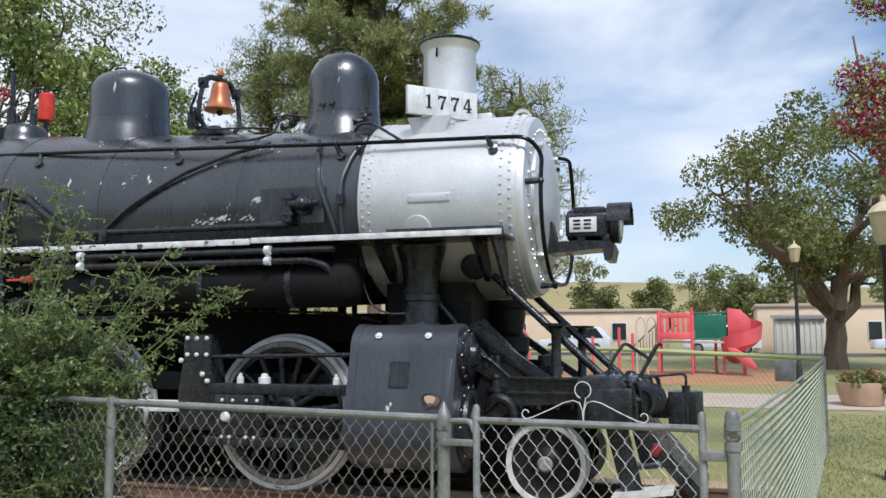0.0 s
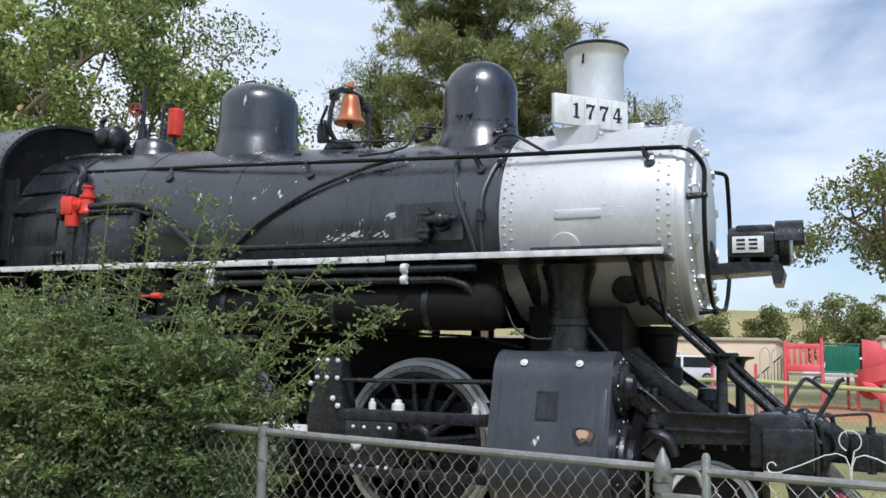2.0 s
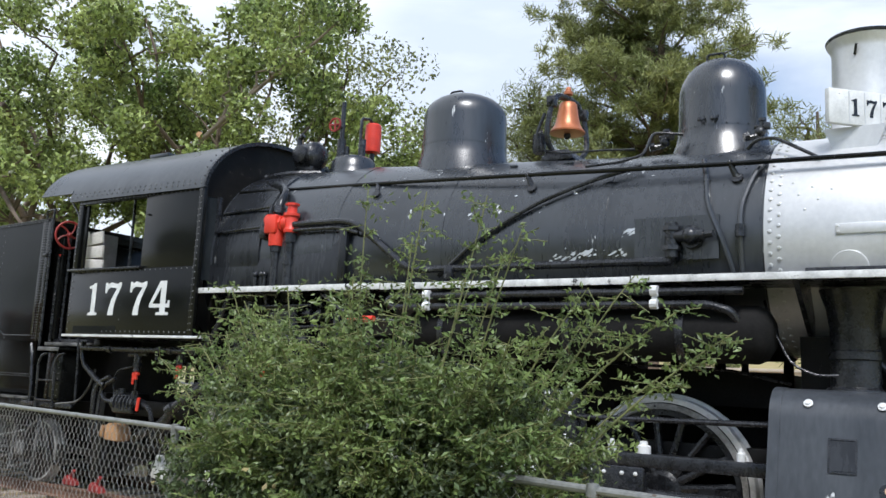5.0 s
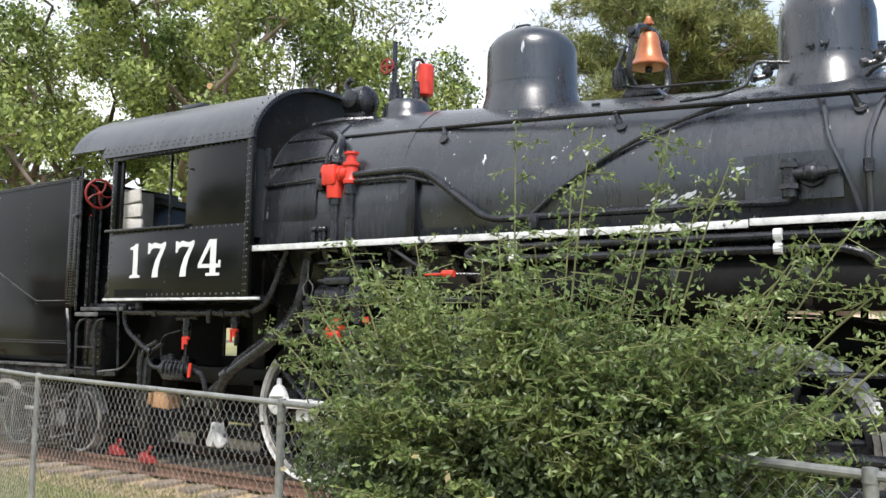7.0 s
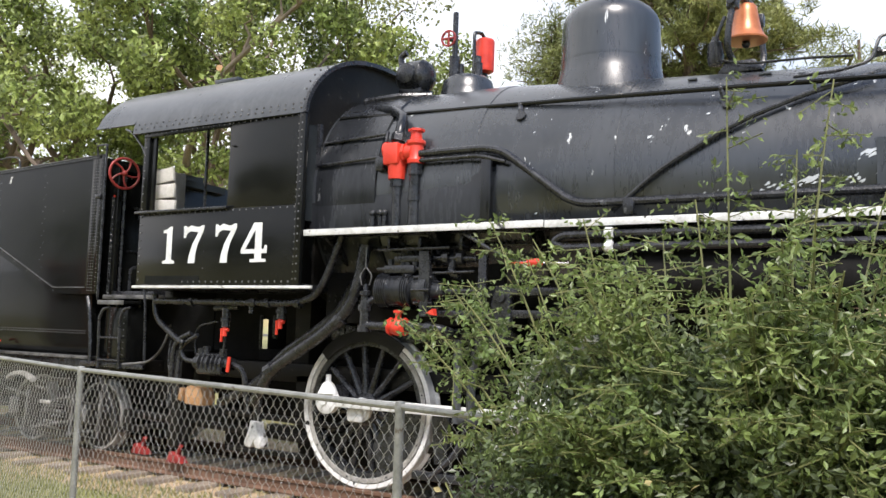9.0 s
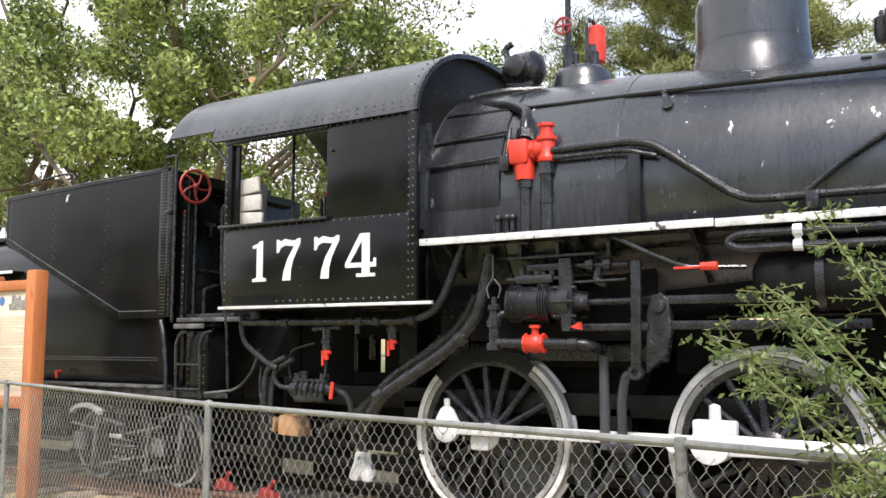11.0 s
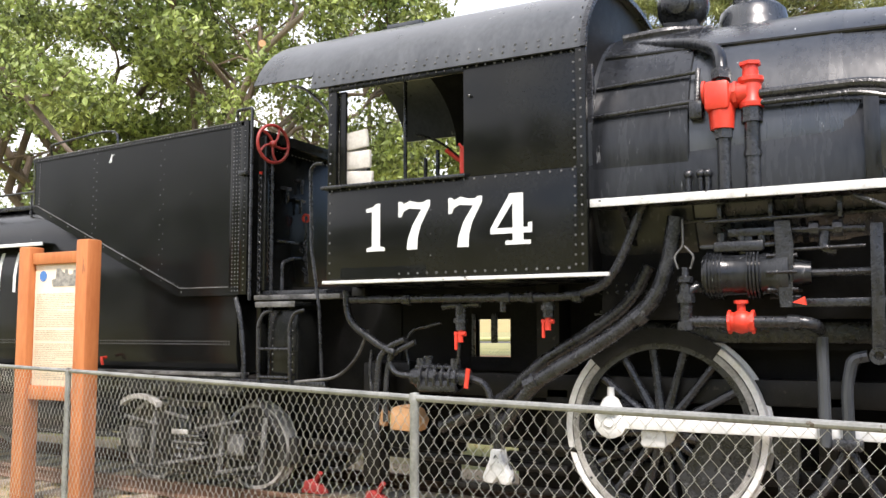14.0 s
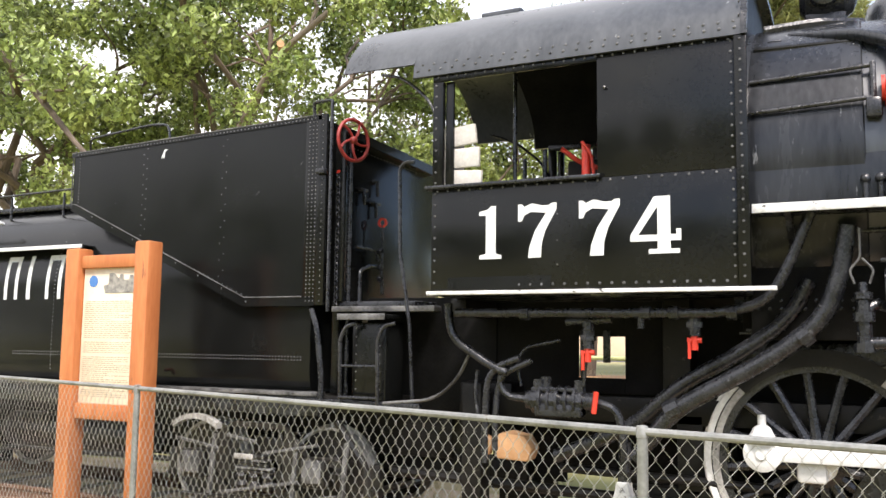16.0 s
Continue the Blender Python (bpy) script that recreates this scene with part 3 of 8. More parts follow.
tagged(sign_back, "blank metal notice plate wired to the fence", "sign")

# ---- the locomotive ----
CZ = 3.19
loco = thing("steam_locomotive", (-6, CY, RAIL_TOP), "black steam locomotive with silver smokebox and white-rimmed wheels", "locomotive")


def boiler_r(x):
    pts = [(-1.9, .965), (-3.6, .965), (-5.0, .985), (-7.0, 1.10), (-8.2, 1.18), (-10.1, 1.20)]
    for (a, p), (b, q) in zip(pts, pts[1:]):
        if x >= b:
            return p + (q - p) * (x - a) / (b - a)
    return 1.2


def on_boiler(x, z, out=0.0):
    """The near point of the boiler's skin at x and height z, moved outwards."""
    r = boiler_r(x)
    s = max(-1, min(1, (z - CZ) / r))
    c = math.sqrt(1 - s * s)
    return Vector((x, CY - (r + out) * c, CZ + (r + out) * s))


def off_boiler(x, deg, out=0.0):
    """As on_boiler, by the angle above the near side."""
    r = boiler_r(x) + out
    return Vector((x, CY - r * math.cos(radians(deg)), CZ + r * math.sin(radians(deg))))


part("boiler", lathe(bm_new(), [(x, boiler_r(x)) for x in (-10.05, -8.2, -7.6, -7.0, -6.0, -5.0, -4.2, -3.62)], (0, CY, CZ), "x", 72), "boiler", loco, "black painted boiler jacket with chipped paint")
for x, w in ((-5.05, .07), (-6.75, .07), (-8.1, .09), (-3.72, .16)):
    part("boiler_band", lathe(bm_new(), [(x - w / 2, boiler_r(x) - .01), (x - w / 2, boiler_r(x - w / 2) + .005), (x + w / 2, boiler_r(x + w / 2) + .005), (x + w / 2, boiler_r(x) - .01)], (0, CY, CZ), "x", 72), "boiler", loco)
R = boiler_r(-2.5)
part("smokebox", lathe(bm_new(), [(-3.62, R - .02), (-3.62, R + .008), (-3.55, R + .012), (-2.02, R + .012), (-1.98, R + .004), (-1.98, R - .05)], (0, CY, CZ), "x", 72), "silver", loco, "silver painted riveted smokebox")
front = part("smokebox_front", lathe(bm_new(), [(-1.99, R - .01), (-1.93, R - .01), (-1.90, R - .03), (-1.885, R - .09), (-1.875, R - .2), (-1.87, .70), (-1.87, 0)], (0, CY, CZ), "x", 72), "silver", loco, "silver painted riveted front ring")
part("smokebox_door", lathe(bm_new(), [(-1.90, .70), (-1.845, .69), (-1.82, .66), (-1.79, .45), (-1.77, .2), (-1.765, 0)], (0, CY, CZ), "x", 64), "silver", front, "domed silver door")
bm = bm_new()
places, ways = [], []
for x, n, ph in ((-3.57, 66, 0), (-3.50, 66, .5), (-2.12, 66, 0), (-2.03, 66, .5)):
    for i in range(n):
        a = 2 * math.pi * (i + ph) / n
        places.append((x, CY - (R + .012) * math.cos(a), CZ + (R + .012) * math.sin(a)))
        ways.append(Vector((0, -math.cos(a), math.sin(a))))
heads(bm, places, ways, 0.019)
heads(bm, [(-1.876, CY - (R - .16) * math.cos(2 * math.pi * i / 44), CZ + (R - .16) * math.sin(2 * math.pi * i / 44)) for i in range(44)], Vector((1, 0, 0)), 0.022)
heads(bm, [(-1.93, CY - (R - .05) * math.cos(2 * math.pi * i / 44), CZ + (R - .05) * math.sin(2 * math.pi * i / 44)) for i in range(44)], Vector((1, 0, 0)), 0.02)
heads(bm, [off_boiler(x, d, .012) for x, d in ((-3.25, 22), (-3.2, 15), (-3.35, 18), (-3.4, 25), (-3.1, 20), (-3.3, 10), (-2.55, -2), (-2.6, 4), (-2.45, 2))], Vector((0, -1, .2)), 0.012)
part("rivets", bm, "silver", loco, kind="stuff")
# door dogs round the front
for i in range(10):
    a = 2 * math.pi * (i + .5) / 10
    c = Vector((-1.83, CY - .71 * math.cos(a), CZ + .71 * math.sin(a)))
    part("door_dog", box_at(c, (.07, .05, .09), .008, Matrix.Rotation(-a, 4, "X")), "silver", front)
# pads and small fittings on the smokebox side
pad = bm_new()
a = on_boiler(-3.05, 3.14, .014)
box(pad, (-3.07, a.y - .012, 3.14), (-2.63, a.y + .03, 3.225), .006)
part("cover_plate", pad, "silver", loco)
heads_bm = heads(bm_new(), [(-3.05, a.y - .012, 3.16), (-3.05, a.y - .012, 3.205), (-2.65, a.y - .012, 3.16), (-2.65, a.y - .012, 3.205)], Vector((0, -1, 0)), .012)
part("rivets", heads_bm, "silver", loco, kind="stuff")
part("washout_boss", lathe(bm_new(), [(0, .15), (.03, .14), (.035, .10), (.035, 0)], on_boiler(-2.98, 2.88, .0), frame_of((0, -1, -.25)), 20), "silver", loco)
c = off_boiler(-2.22, 33, .01)
part("bracket_plate", box_at(c, (.09, .05, .16), .01, Matrix.Rotation(radians(-33), 4, "X")), "silver", loco)
part("bracket_plate", box_at(off_boiler(-2.22, 26, .01), (.06, .03, .02), .004), "silver", loco)
part("step_bar", rod(bm_new(), off_boiler(-2.95, 56, .04), off_boiler(-2.7, 56, .04), .012), "silver", loco)
part("smokebox_shelf", box(bm_new(), (-3.3, 8.15, 2.792), (-2.1, 8.26, 2.88), .01), "gear", loco, "dull grey step plate")

# stack and number board
stack = part("smokestack", lathe(bm_new(), [(4.02, .52), (4.09, .44), (4.16, .36), (4.24, .31), (4.33, .298), (4.94, .292), (4.99, .305), (5.025, .328), (5.05, .336), (5.055, .30), (5.0, .265), (4.4, .25)], (-2.93, CY, 0), "z", 48), "silver", loco, "silver flared smokestack")
part("stack_rim", lathe(bm_new(), [(5.048, .339), (5.07, .345), (5.085, .333), (5.075, .295), (5.048, .295)], (-2.93, CY, 0), "z", 48, closed=True), "gear", stack, "dark rolled lip")
part("stack_lug", rod(bm_new(), (-2.99, CY - .29, 4.86), (-2.97, CY - .34, 4.94), .012), "gear", stack)
# wedge-shaped number boards that face forward and outward
BA, BB = Vector((-3.118, 8.295, 0)), Vector((-2.53, 8.86, 0))
board = part("number_board", prism(bm_new(), [(-3.118, 8.295), (-2.53, 8.86), (-2.57, 8.90), (-3.158, 8.335)], 4.10, 4.40, "z", .008), "white", loco, "white wedge-shaped number board")
turn = math.atan2(BB.y - BA.y, BB.x - BA.x)
place = Matrix.Translation((BA.x, BA.y, 4.175)) @ Matrix.Rotation(turn, 4, "Z")
for ch, u in zip("1774", (.20, .345, .495, .645)):
    part("numeral", numeral(ch, .15, place @ Matrix.Translation((u, -.001, 0)), .004, 1.04), "gear", board, "black serif numeral " + ch)
for u in (.185, .33, .48, .63):
    strip = box_at((0, 0, 0), (.008, .004, .27))
    bmesh.ops.transform(strip, matrix=place @ Matrix.Translation((u, -.002, .075)), verts=strip.verts)
    part("board_strip", strip, "silver", board)
lo, hi = 8.5, 8.56
part("board_bracket", prism(bm_new(), [(-3.12, 3.90), (-2.8, 3.90), (-2.72, 4.10), (-3.2, 4.10)], lo, hi), "silver", board)
part("stack_saddle_block", box(bm_new(), (-2.55, 8.9, 4.03), (-2.38, 9.4, 4.2), .02), "silver", loco)
part("lifting_eye", lathe(bm_new(), [(-.02, .07), (-.02, .1), (.02, .1), (.02, .07)], (-2.1, CY, 4.17), "y", 16, closed=True), "silver", loco)


# domes
def dome(name, x, r, top, base, flare, rise):
    prof = [(base - .3, r + flare * 1.6), (base - .12, r + flare), (base - .03, r + flare * .45), (base + .05, r + flare * .15), (base + .1, r + .006), (base + .2, r)]
    wall_top = top - r * rise
    prof += [(wall_top, r - .004)]
    prof += [(wall_top + r * rise * math.sin(k), r * math.cos(k) ** (.86 if rise > .8 else .72)) for k in (radians(a) for a in (12, 25, 38, 50, 62, 72, 81))] + [(top, 0)]
    ob = part(name, lathe(bm_new(), prof, (x, CY, 0), "z", 48), "boiler", loco, "tall black rounded dome")
    part("dome_seam", lathe(bm_new(), [(base + .09, r - .01), (base + .09, r + .008), (base + .11, r + .008), (base + .11, r - .01)], (x, CY, 0), "z", 48, closed=True), "boiler", ob)
    h = Vector((x - .02, CY - r * .34, top - .02))
    part("dome_handle", tube(bm_new(), [h + Vector((-.09, 0, -.03)), h + Vector((-.08, -.02, .04)), h + Vector((.08, -.02, .04)), h + Vector((.09, 0, -.03))], .012, .03), "gear", ob)
    return ob


sand = dome("sand_dome", -4.22, .412, 5.10, 4.24, .07, 1.0)
steam = dome("steam_dome", -7.17, .485, 5.14, 4.40, .05, .62)
for dx in (-.1, .02):
    lug = Vector((-4.2 + dx, CY - .42, 4.40))
    part("dome_lug", tube(bm_new(), [lug + Vector((-.03, .02, .02)), lug + Vector((-.02, -.03, -.02)), lug + Vector((.02, -.03, -.02)), lug + Vector((.03, .02, .02))], .012, .015), "gear", sand)
part("rivets", heads(bm_new(), [(-4.22 + .418 * math.cos(a), CY + .418 * math.sin(a), 4.345) for a in [2 * math.pi * k / 26 for k in range(26)]], [Vector((math.cos(a), math.sin(a), 0)) for a in [2 * math.pi * k / 26 for k in range(26)]], .011), "gear", sand, kind="stuff")
for dx in (-.42, .46):
    v = Vector((-4.22 + dx, CY - .45, 4.2))
    bm = ball(bm_new(), v, .05)
    rod(bm, v + Vector((0, 0, -.03)), v + Vector((-.12, -.05, -.06)), .026)
    rod(bm, v, v + Vector((.02, .0, .11)), .022)
    rod(bm, v + Vector((-.05, 0, .05)), v + Vector((.07, 0, .05)), .018)
    rod(bm, v + Vector((.02, 0, .1)), v + Vector((.02, 0, .125)), .036, seg=6)
    rod(bm, v + Vector((-.09, -.03, -.04)), v + Vector((-.13, -.05, -.05)), .042, seg=6)
    box(bm, v + Vector((.04, -.03, .02)), v + Vector((.09, .03, .08)), .008)
    part("sander_valve", bm, "gear", loco)
for pts in ([off_boiler(-4.18, 45, .05), off_boiler(-4.13, 34, .035), off_boiler(-4.08, 15, .035), off_boiler(-3.97, 0, .035), off_boiler(-3.9, -12, .035), off_boiler(-3.86, -24, .03)],
            [off_boiler(-3.62, 43, .05), off_boiler(-3.72, 32, .035), off_boiler(-3.8, 14, .035), off_boiler(-3.8, 0, .035), off_boiler(-3.8, -24, .03)]):
    part("sand_pipe", tube(bm_new(), pts, .024, .1), "boiler", loco)
part("sand_pipe_union", rod(bm_new(), off_boiler(-3.8, 4, .035), off_boiler(-3.8, -2, .035), .04), "gear", loco)
arch = [Vector((-3.85, 8.62, 4.03)), Vector((-3.76, 8.55, 4.09)), Vector((-3.6, 8.5, 4.08)), Vector((-3.45, 8.42, 3.98)), Vector((-3.2, 8.38, 3.82))]
part("sand_pipe", tube(bm_new(), arch, .016, .12), "gear", loco)
part("dome_pipe", tube(bm_new(), [(-4.45, 8.66, 4.25), (-4.72, 8.6, 4.28), (-4.78, 8.52, 4.05), (-5.0, 8.48, 3.99), (-5.35, 8.48, 3.98)], .014, .06), "gear", loco)

# bell in its yoke
bell_at = Vector((-5.87, CY, 0))
part("bell", lathe(bm_new(), [(4.55, .168), (4.555, .188), (4.57, .190), (4.605, .162), (4.65, .137), (4.74, .117), (4.82, .105), (4.875, .094), (4.895, .078), (4.90, .0)], bell_at, "z", 36), "copper", loco, "copper-painted bell")
part("bell_nut", lathe(bm_new(), [(4.985, .03), (4.99, .05), (5.02, .05), (5.03, .032), (5.05, .034), (5.075, .02), (5.08, 0)], bell_at, "z", 16), "copper", loco, "copper-painted nut on the bell")
part("clapper", ball(bm_new(), bell_at + Vector((0, 0, 4.53)), .04), "gear", loco)
part("bell_yoke", tube(bm_new(), [bell_at + Vector((-.05, -.27, 4.82)), bell_at + Vector((-.04, -.2, 4.93)), bell_at + Vector((0, 0, 4.945)), bell_at + Vector((.02, .2, 4.93)), bell_at + Vector((.03, .27, 4.82))], .036, .08, 10), "gear", loco)
for s in (-1, 1):
    foot, top = bell_at + Vector((s * .06, s * .2, 4.3)), bell_at + Vector((s * .05, s * .29, 4.82))
    part("yoke_post", tube(bm_new(), [foot, bell_at + Vector((s * .1, s * .3, 4.42)), bell_at + Vector((s * .08, s * .31, 4.62)), top], .03, .08, 10), "gear", loco)
    part("yoke_bearing", box_at(top + Vector((0, 0, .01)), (.11, .08, .13), .02), "gear", loco)
    part("bearing_cap", rod(bm_new(), top + Vector((0, -.06 * s, .02)), top + Vector((0, .07 * s, .02)), .035), "gear", loco)
part("bell_stand", prism(bm_new(), [(-6.07, 4.2), (-5.67, 4.2), (-5.74, 4.31), (-6.0, 4.31)], CY - .26, CY + .26, "y", .015), "gear", loco)
part("bell_ringer", lathe(bm_new(), [(4.30, .06), (4.36, .075), (4.5, .07), (4.52, .04), (4.56, .03), (4.56, 0)], bell_at + Vector((-.22, -.22, 0)), "z", 14), "gear", loco)
part("ringer_pipe", tube(bm_new(), [bell_at + Vector((-.22, -.24, 4.34)), bell_at + Vector((.1, -.34, 4.24)), bell_at + Vector((.6, -.42, 4.2)), bell_at + Vector((.95, -.5, 4.15))], .012, .08), "gear", loco)
part("bell_crank", tube(bm_new(), [(-5.98, CY - .33, 4.7), (-6.06, CY - .34, 4.5), (-6.05, CY - .3, 4.3)], .018, .05), "gear", loco)

# handrail along the boiler and round the smokebox front
RAILP = [(-9.84, 8.28, 4.03), (-7.21, 8.28, 3.95), (-5.92, 8.28, 3.90), (-3.93, 8.28, 3.82), (-2.26, 8.28, 3.775), (-1.86, 8.26, 3.755)]
ring = [(-1.74, CY - .87 * math.cos(radians(a)), CZ + .87 * math.sin(radians(a))) for a in (28, 15, 0, -15, -30, -45, -60, -72)]
part("handrail", tube(bm_new(), RAILP + ring + [(-1.72, CY + .05, CZ - .84)], .022, .13), "black", loco)
ring2 = [(-1.70, CY + .87 * math.cos(radians(a)), CZ + .87 * math.sin(radians(a))) for a in (-70, -50, -30, -10, 10, 30, 45)]
part("handrail", tube(bm_new(), [(-1.72, CY + .05, CZ - .84)] + ring2 + [(-1.9, CY + .6, CZ + .66)], .022, .06), "black", loco)
for x in (-2.27, -3.92, -5.88, -7.72):
    z = 3.775 + .0335 * (-x - 2.26)
    q = on_boiler(x + .06, z - .15)
    bm = rod(bm_new(), (x, 8.28, z), q + Vector((0, .02, 0)), .024, .034)
    rod(bm, q + Vector((0, -.02, .02)), q + Vector((0, .03, -.01)), .05)
    ball(bm, (x, 8.28, z), .028)
    part("handrail_post", bm, "gear", loco)
for a in (8, -80):
    q = Vector((-1.74, CY - .87 * math.cos(radians(a)), CZ + .87 * math.sin(radians(a))))
    bm = rod(bm_new(), q, q + Vector((-.16, 0, 0)), .02, .035)
    ball(bm, q, .036)
    part("handrail_post", bm, "gear", loco)
part("handrail", tube(bm_new(), [(x, 2 * CY - y, z) for x, y, z in RAILP], .022, .13), "black", loco)

# diagonal rod across the jacket
part("reach_pipe", tube(bm_new(), [on_boiler(-6.72, 2.90, .05), on_boiler(-6.3, 3.22, .05), on_boiler(-5.7, 3.56, .05), on_boiler(-5.2, 3.76, .05), on_boiler(-4.75, 3.87, .06)], .022, .2), "gear", loco)

# feed pipe, check valve and the red injector valve
fp = [(-4.35, 8.1, 2.96), (-7.05, 8.0, 2.95), (-7.72, 7.96, 3.46), (-7.92, 7.95, 3.50), (-8.6, 7.94, 3.50)]
part("feed_pipe", tube(bm_new(), fp, .036, .16, 10), "gear", loco)
part("feed_pipe", tube(bm_new(), [(-8.6, 7.93, 3.43), (-7.95, 7.93, 3.43), (-7.7, 7.96, 3.36)], .02, .1), "gear", loco)
part("pipe_clip", box_at((-6.55, 7.98, 2.90), (.09, .06, .14), .01), "gear", loco)
chk = Vector((-4.2, 8.08, 3.17))
bm = ball(bm_new(), chk, .075, 16)
rod(bm, chk + Vector((-.16, 0, -.18)), chk + Vector((-.16, 0, .12)), .055, seg=14)
rod(bm, chk + Vector((-.16, 0, .05)), chk + Vector((-.16, 0, .09)), .08, seg=6)
rod(bm, chk + Vector((-.16, 0, -.12)), chk + Vector((-.16, 0, -.08)), .08, seg=6)
rod(bm, chk + Vector((-.2, 0, 0)), chk + Vector((.12, 0, 0)), .05, seg=12)
rod(bm, chk + Vector((.1, 0, 0)), chk + Vector((.2, -.01, .01)), .03, seg=8)
rod(bm, chk + Vector((0, .02, 0)), chk + Vector((0, .14, 0)), .10, .11, 20)
part("check_valve", bm, "gear", loco)
part("check_pipe", tube(bm_new(), [chk + Vector((-.16, 0, -.16)), (-4.37, 8.09, 2.96), (-4.6, 8.09, 2.96)], .04, .06, 10), "gear", loco)
part("lap_plate", prism(bm_new(), [(-4.72, 2.98), (-3.98, 2.98), (-3.98, 3.36), (-4.72, 3.36)], 8.16, 8.19), "boiler", loco)

RVY = 7.96
rv = bm_new()
box(rv, (-8.98, RVY - .11, 3.40), (-8.80, RVY + .07, 3.62), .03)
rod(rv, (-8.87, RVY, 3.27), (-8.87, RVY, 3.45), .085, .1, 14)
rod(rv, (-8.84, RVY, 3.52), (-8.68, RVY, 3.52), .085, seg=14)
lathe(rv, [(3.40, .06), (3.41, .085), (3.44, .088), (3.46, .075), (3.58, .075), (3.60, .092), (3.63, .092), (3.64, .06)], (-8.66, RVY, 0), "z", 14)
rod(rv, (-8.78, RVY, 3.52), (-8.755, RVY, 3.52), .1, seg=8)
rod(rv, (-8.66, RVY, 3.62), (-8.66, RVY, 3.72), .06, .055, 12)
rod(rv, (-8.66, RVY, 3.72), (-8.66, RVY, 3.745), .08, seg=6)
rod(rv, (-8.98, RVY, 3.56), (-9.0, RVY, 3.56), .09, seg=12)
part("injector_valve", rv, "red", loco, "bright red painted valve body")
bm = bm_new()
tube(bm, [(-8.86, RVY, 2.8), (-8.86, RVY, 3.28)], .05, seg=12)
rod(bm, (-8.86, RVY, 3.2), (-8.86, RVY, 3.27), .07, seg=6)
tube(bm, [(-8.66, RVY, 2.8), (-8.66, RVY, 3.42)], .056, seg=12)
rod(bm, (-8.66, RVY, 3.3), (-8.66, RVY, 3.42), .075, seg=8)
rod(bm, (-8.66, RVY, 3.05), (-8.66, RVY, 3.09), .066, seg=12)
part("injector_pipe", bm, "gear", loco)
part("steam_pipe", tube(bm_new(), [(-8.87, RVY, 3.6), (-8.87, 7.99, 3.78), (-8.92, 8.12, 3.93), (-9.15, 8.28, 4.06), (-9.6, 8.5, 4.16)], .05, .12, 12), "worn", loco)
part("pipe_union", rod(bm_new(), (-8.87, RVY, 3.64), (-8.87, 7.975, 3.72), .075, seg=6), "gear", loco)
for z, y in ((3.75, 8.07), (3.5, 7.97)):
    part("lubricator_pipe", tube(bm_new(), [(-9.85, y - .02, z - .03), (-9.1, y - .03, z), (-9.06, y - .03, z)], .016), "gear", loco)
part("lubricator_pipe", tube(bm_new(), [(-9.05, 8.04, 3.77), (-9.05, 7.94, 3.4)], .02), "gear", loco)
part("lubricator", box_at((-9.05, 7.95, 3.43), (.1, .1, .14), .02), "gear", loco)
for x in (-9.12, -9.03, -8.98):
    bm = rod(bm_new(), (x, 7.93, 2.79), (x, 7.93, 2.93), .02)
    ball(bm, (x, 7.93, 2.95), .035)
    part("drain_cock", bm, "gear", loco)

# firebox side, jacketed square below the barrel
part("firebox_leg", prism(bm_new(), [(8.55, 1.65), (8.6, 2.76), (9.7, 2.76), (9.75, 1.65)], -10.0, -7.9, "x"), "shadeblack", loco)
part("firebox", prism(bm_new(), [(CY - 1.19, 2.762), (CY - 1.2, 3.05), (CY - 1.15, 3.36), (CY - 1.07, 3.50), (CY + 1.07, 3.50), (CY + 1.15, 3.36), (CY + 1.2, 3.05), (CY + 1.19, 2.762)], -10.0, -7.85, "x"), "worn", loco, "scuffed black firebox side")
part("firebox_wrapper", lathe(bm_new(), [(-9.86, 1.19), (-9.86, 1.208), (-9.12, 1.208), (-9.11, 1.19)], (0, CY, CZ), "x", 72), "worn", loco, "scuffed glossy black wrapper sheet")
for x in (-9.7, -9.55, -9.4, -9.28):
    part("wrapper_clip", box_at(off_boiler(x, 50 + 30 * (x + 9.7), .012), (.10, .012, .012), .003), "gear", loco)
part("firebox_band", box(bm_new(), (-7.93, 7.93, 2.8), (-7.83, 7.97, 3.42), .004), "worn", loco)
part("mud_ring", box(bm_new(), (-10.0, 8.47, 1.70), (-7.8, 8.55, 1.86), .01), "gear", loco)
heads_bm = heads(bm_new(), [(x, 8.47, z) for x in steps(-9.9, -7.9, 26) for z in (1.74, 1.81)], Vector((0, -1, 0)), .017)
part("rivets", heads_bm, "gear", loco, kind="stuff")
part("boiler_belly", lathe(bm_new(), [(-7.9, .90), (-7.9, .93), (-3.6, .86), (-3.6, .8)], (0, CY, CZ - .16), "x", 40), "shadeblack", loco)

# running board with its white edge
for s, yy in ((1, 7.735), (-1, 2 * CY - 7.735)):
    y0, y1 = sorted((yy + s * .012, yy + s * .75))
    part("running_board", box(bm_new(), (-9.82, y0, 2.735), (-2.0, y1, 2.76)), "gear", loco)
    e0, e1 = sorted((yy, yy + s * .012))
    part("running_board_edge", box(bm_new(), (-9.82, e0, 2.728), (-7.21, e1, 2.79), .003), "scuffwhite", loco, "white painted edge strip")
    part("running_board_edge", box(bm_new(), (-7.2, e0, 2.722), (-4.6, e1, 2.785), .003), "scuffwhite", loco, "white painted edge strip")
    part("running_board_edge", box(bm_new(), (-4.59, e0, 2.735), (-2.0, e1, 2.792), .003), "scuffwhite", loco, "white painted edge strip")
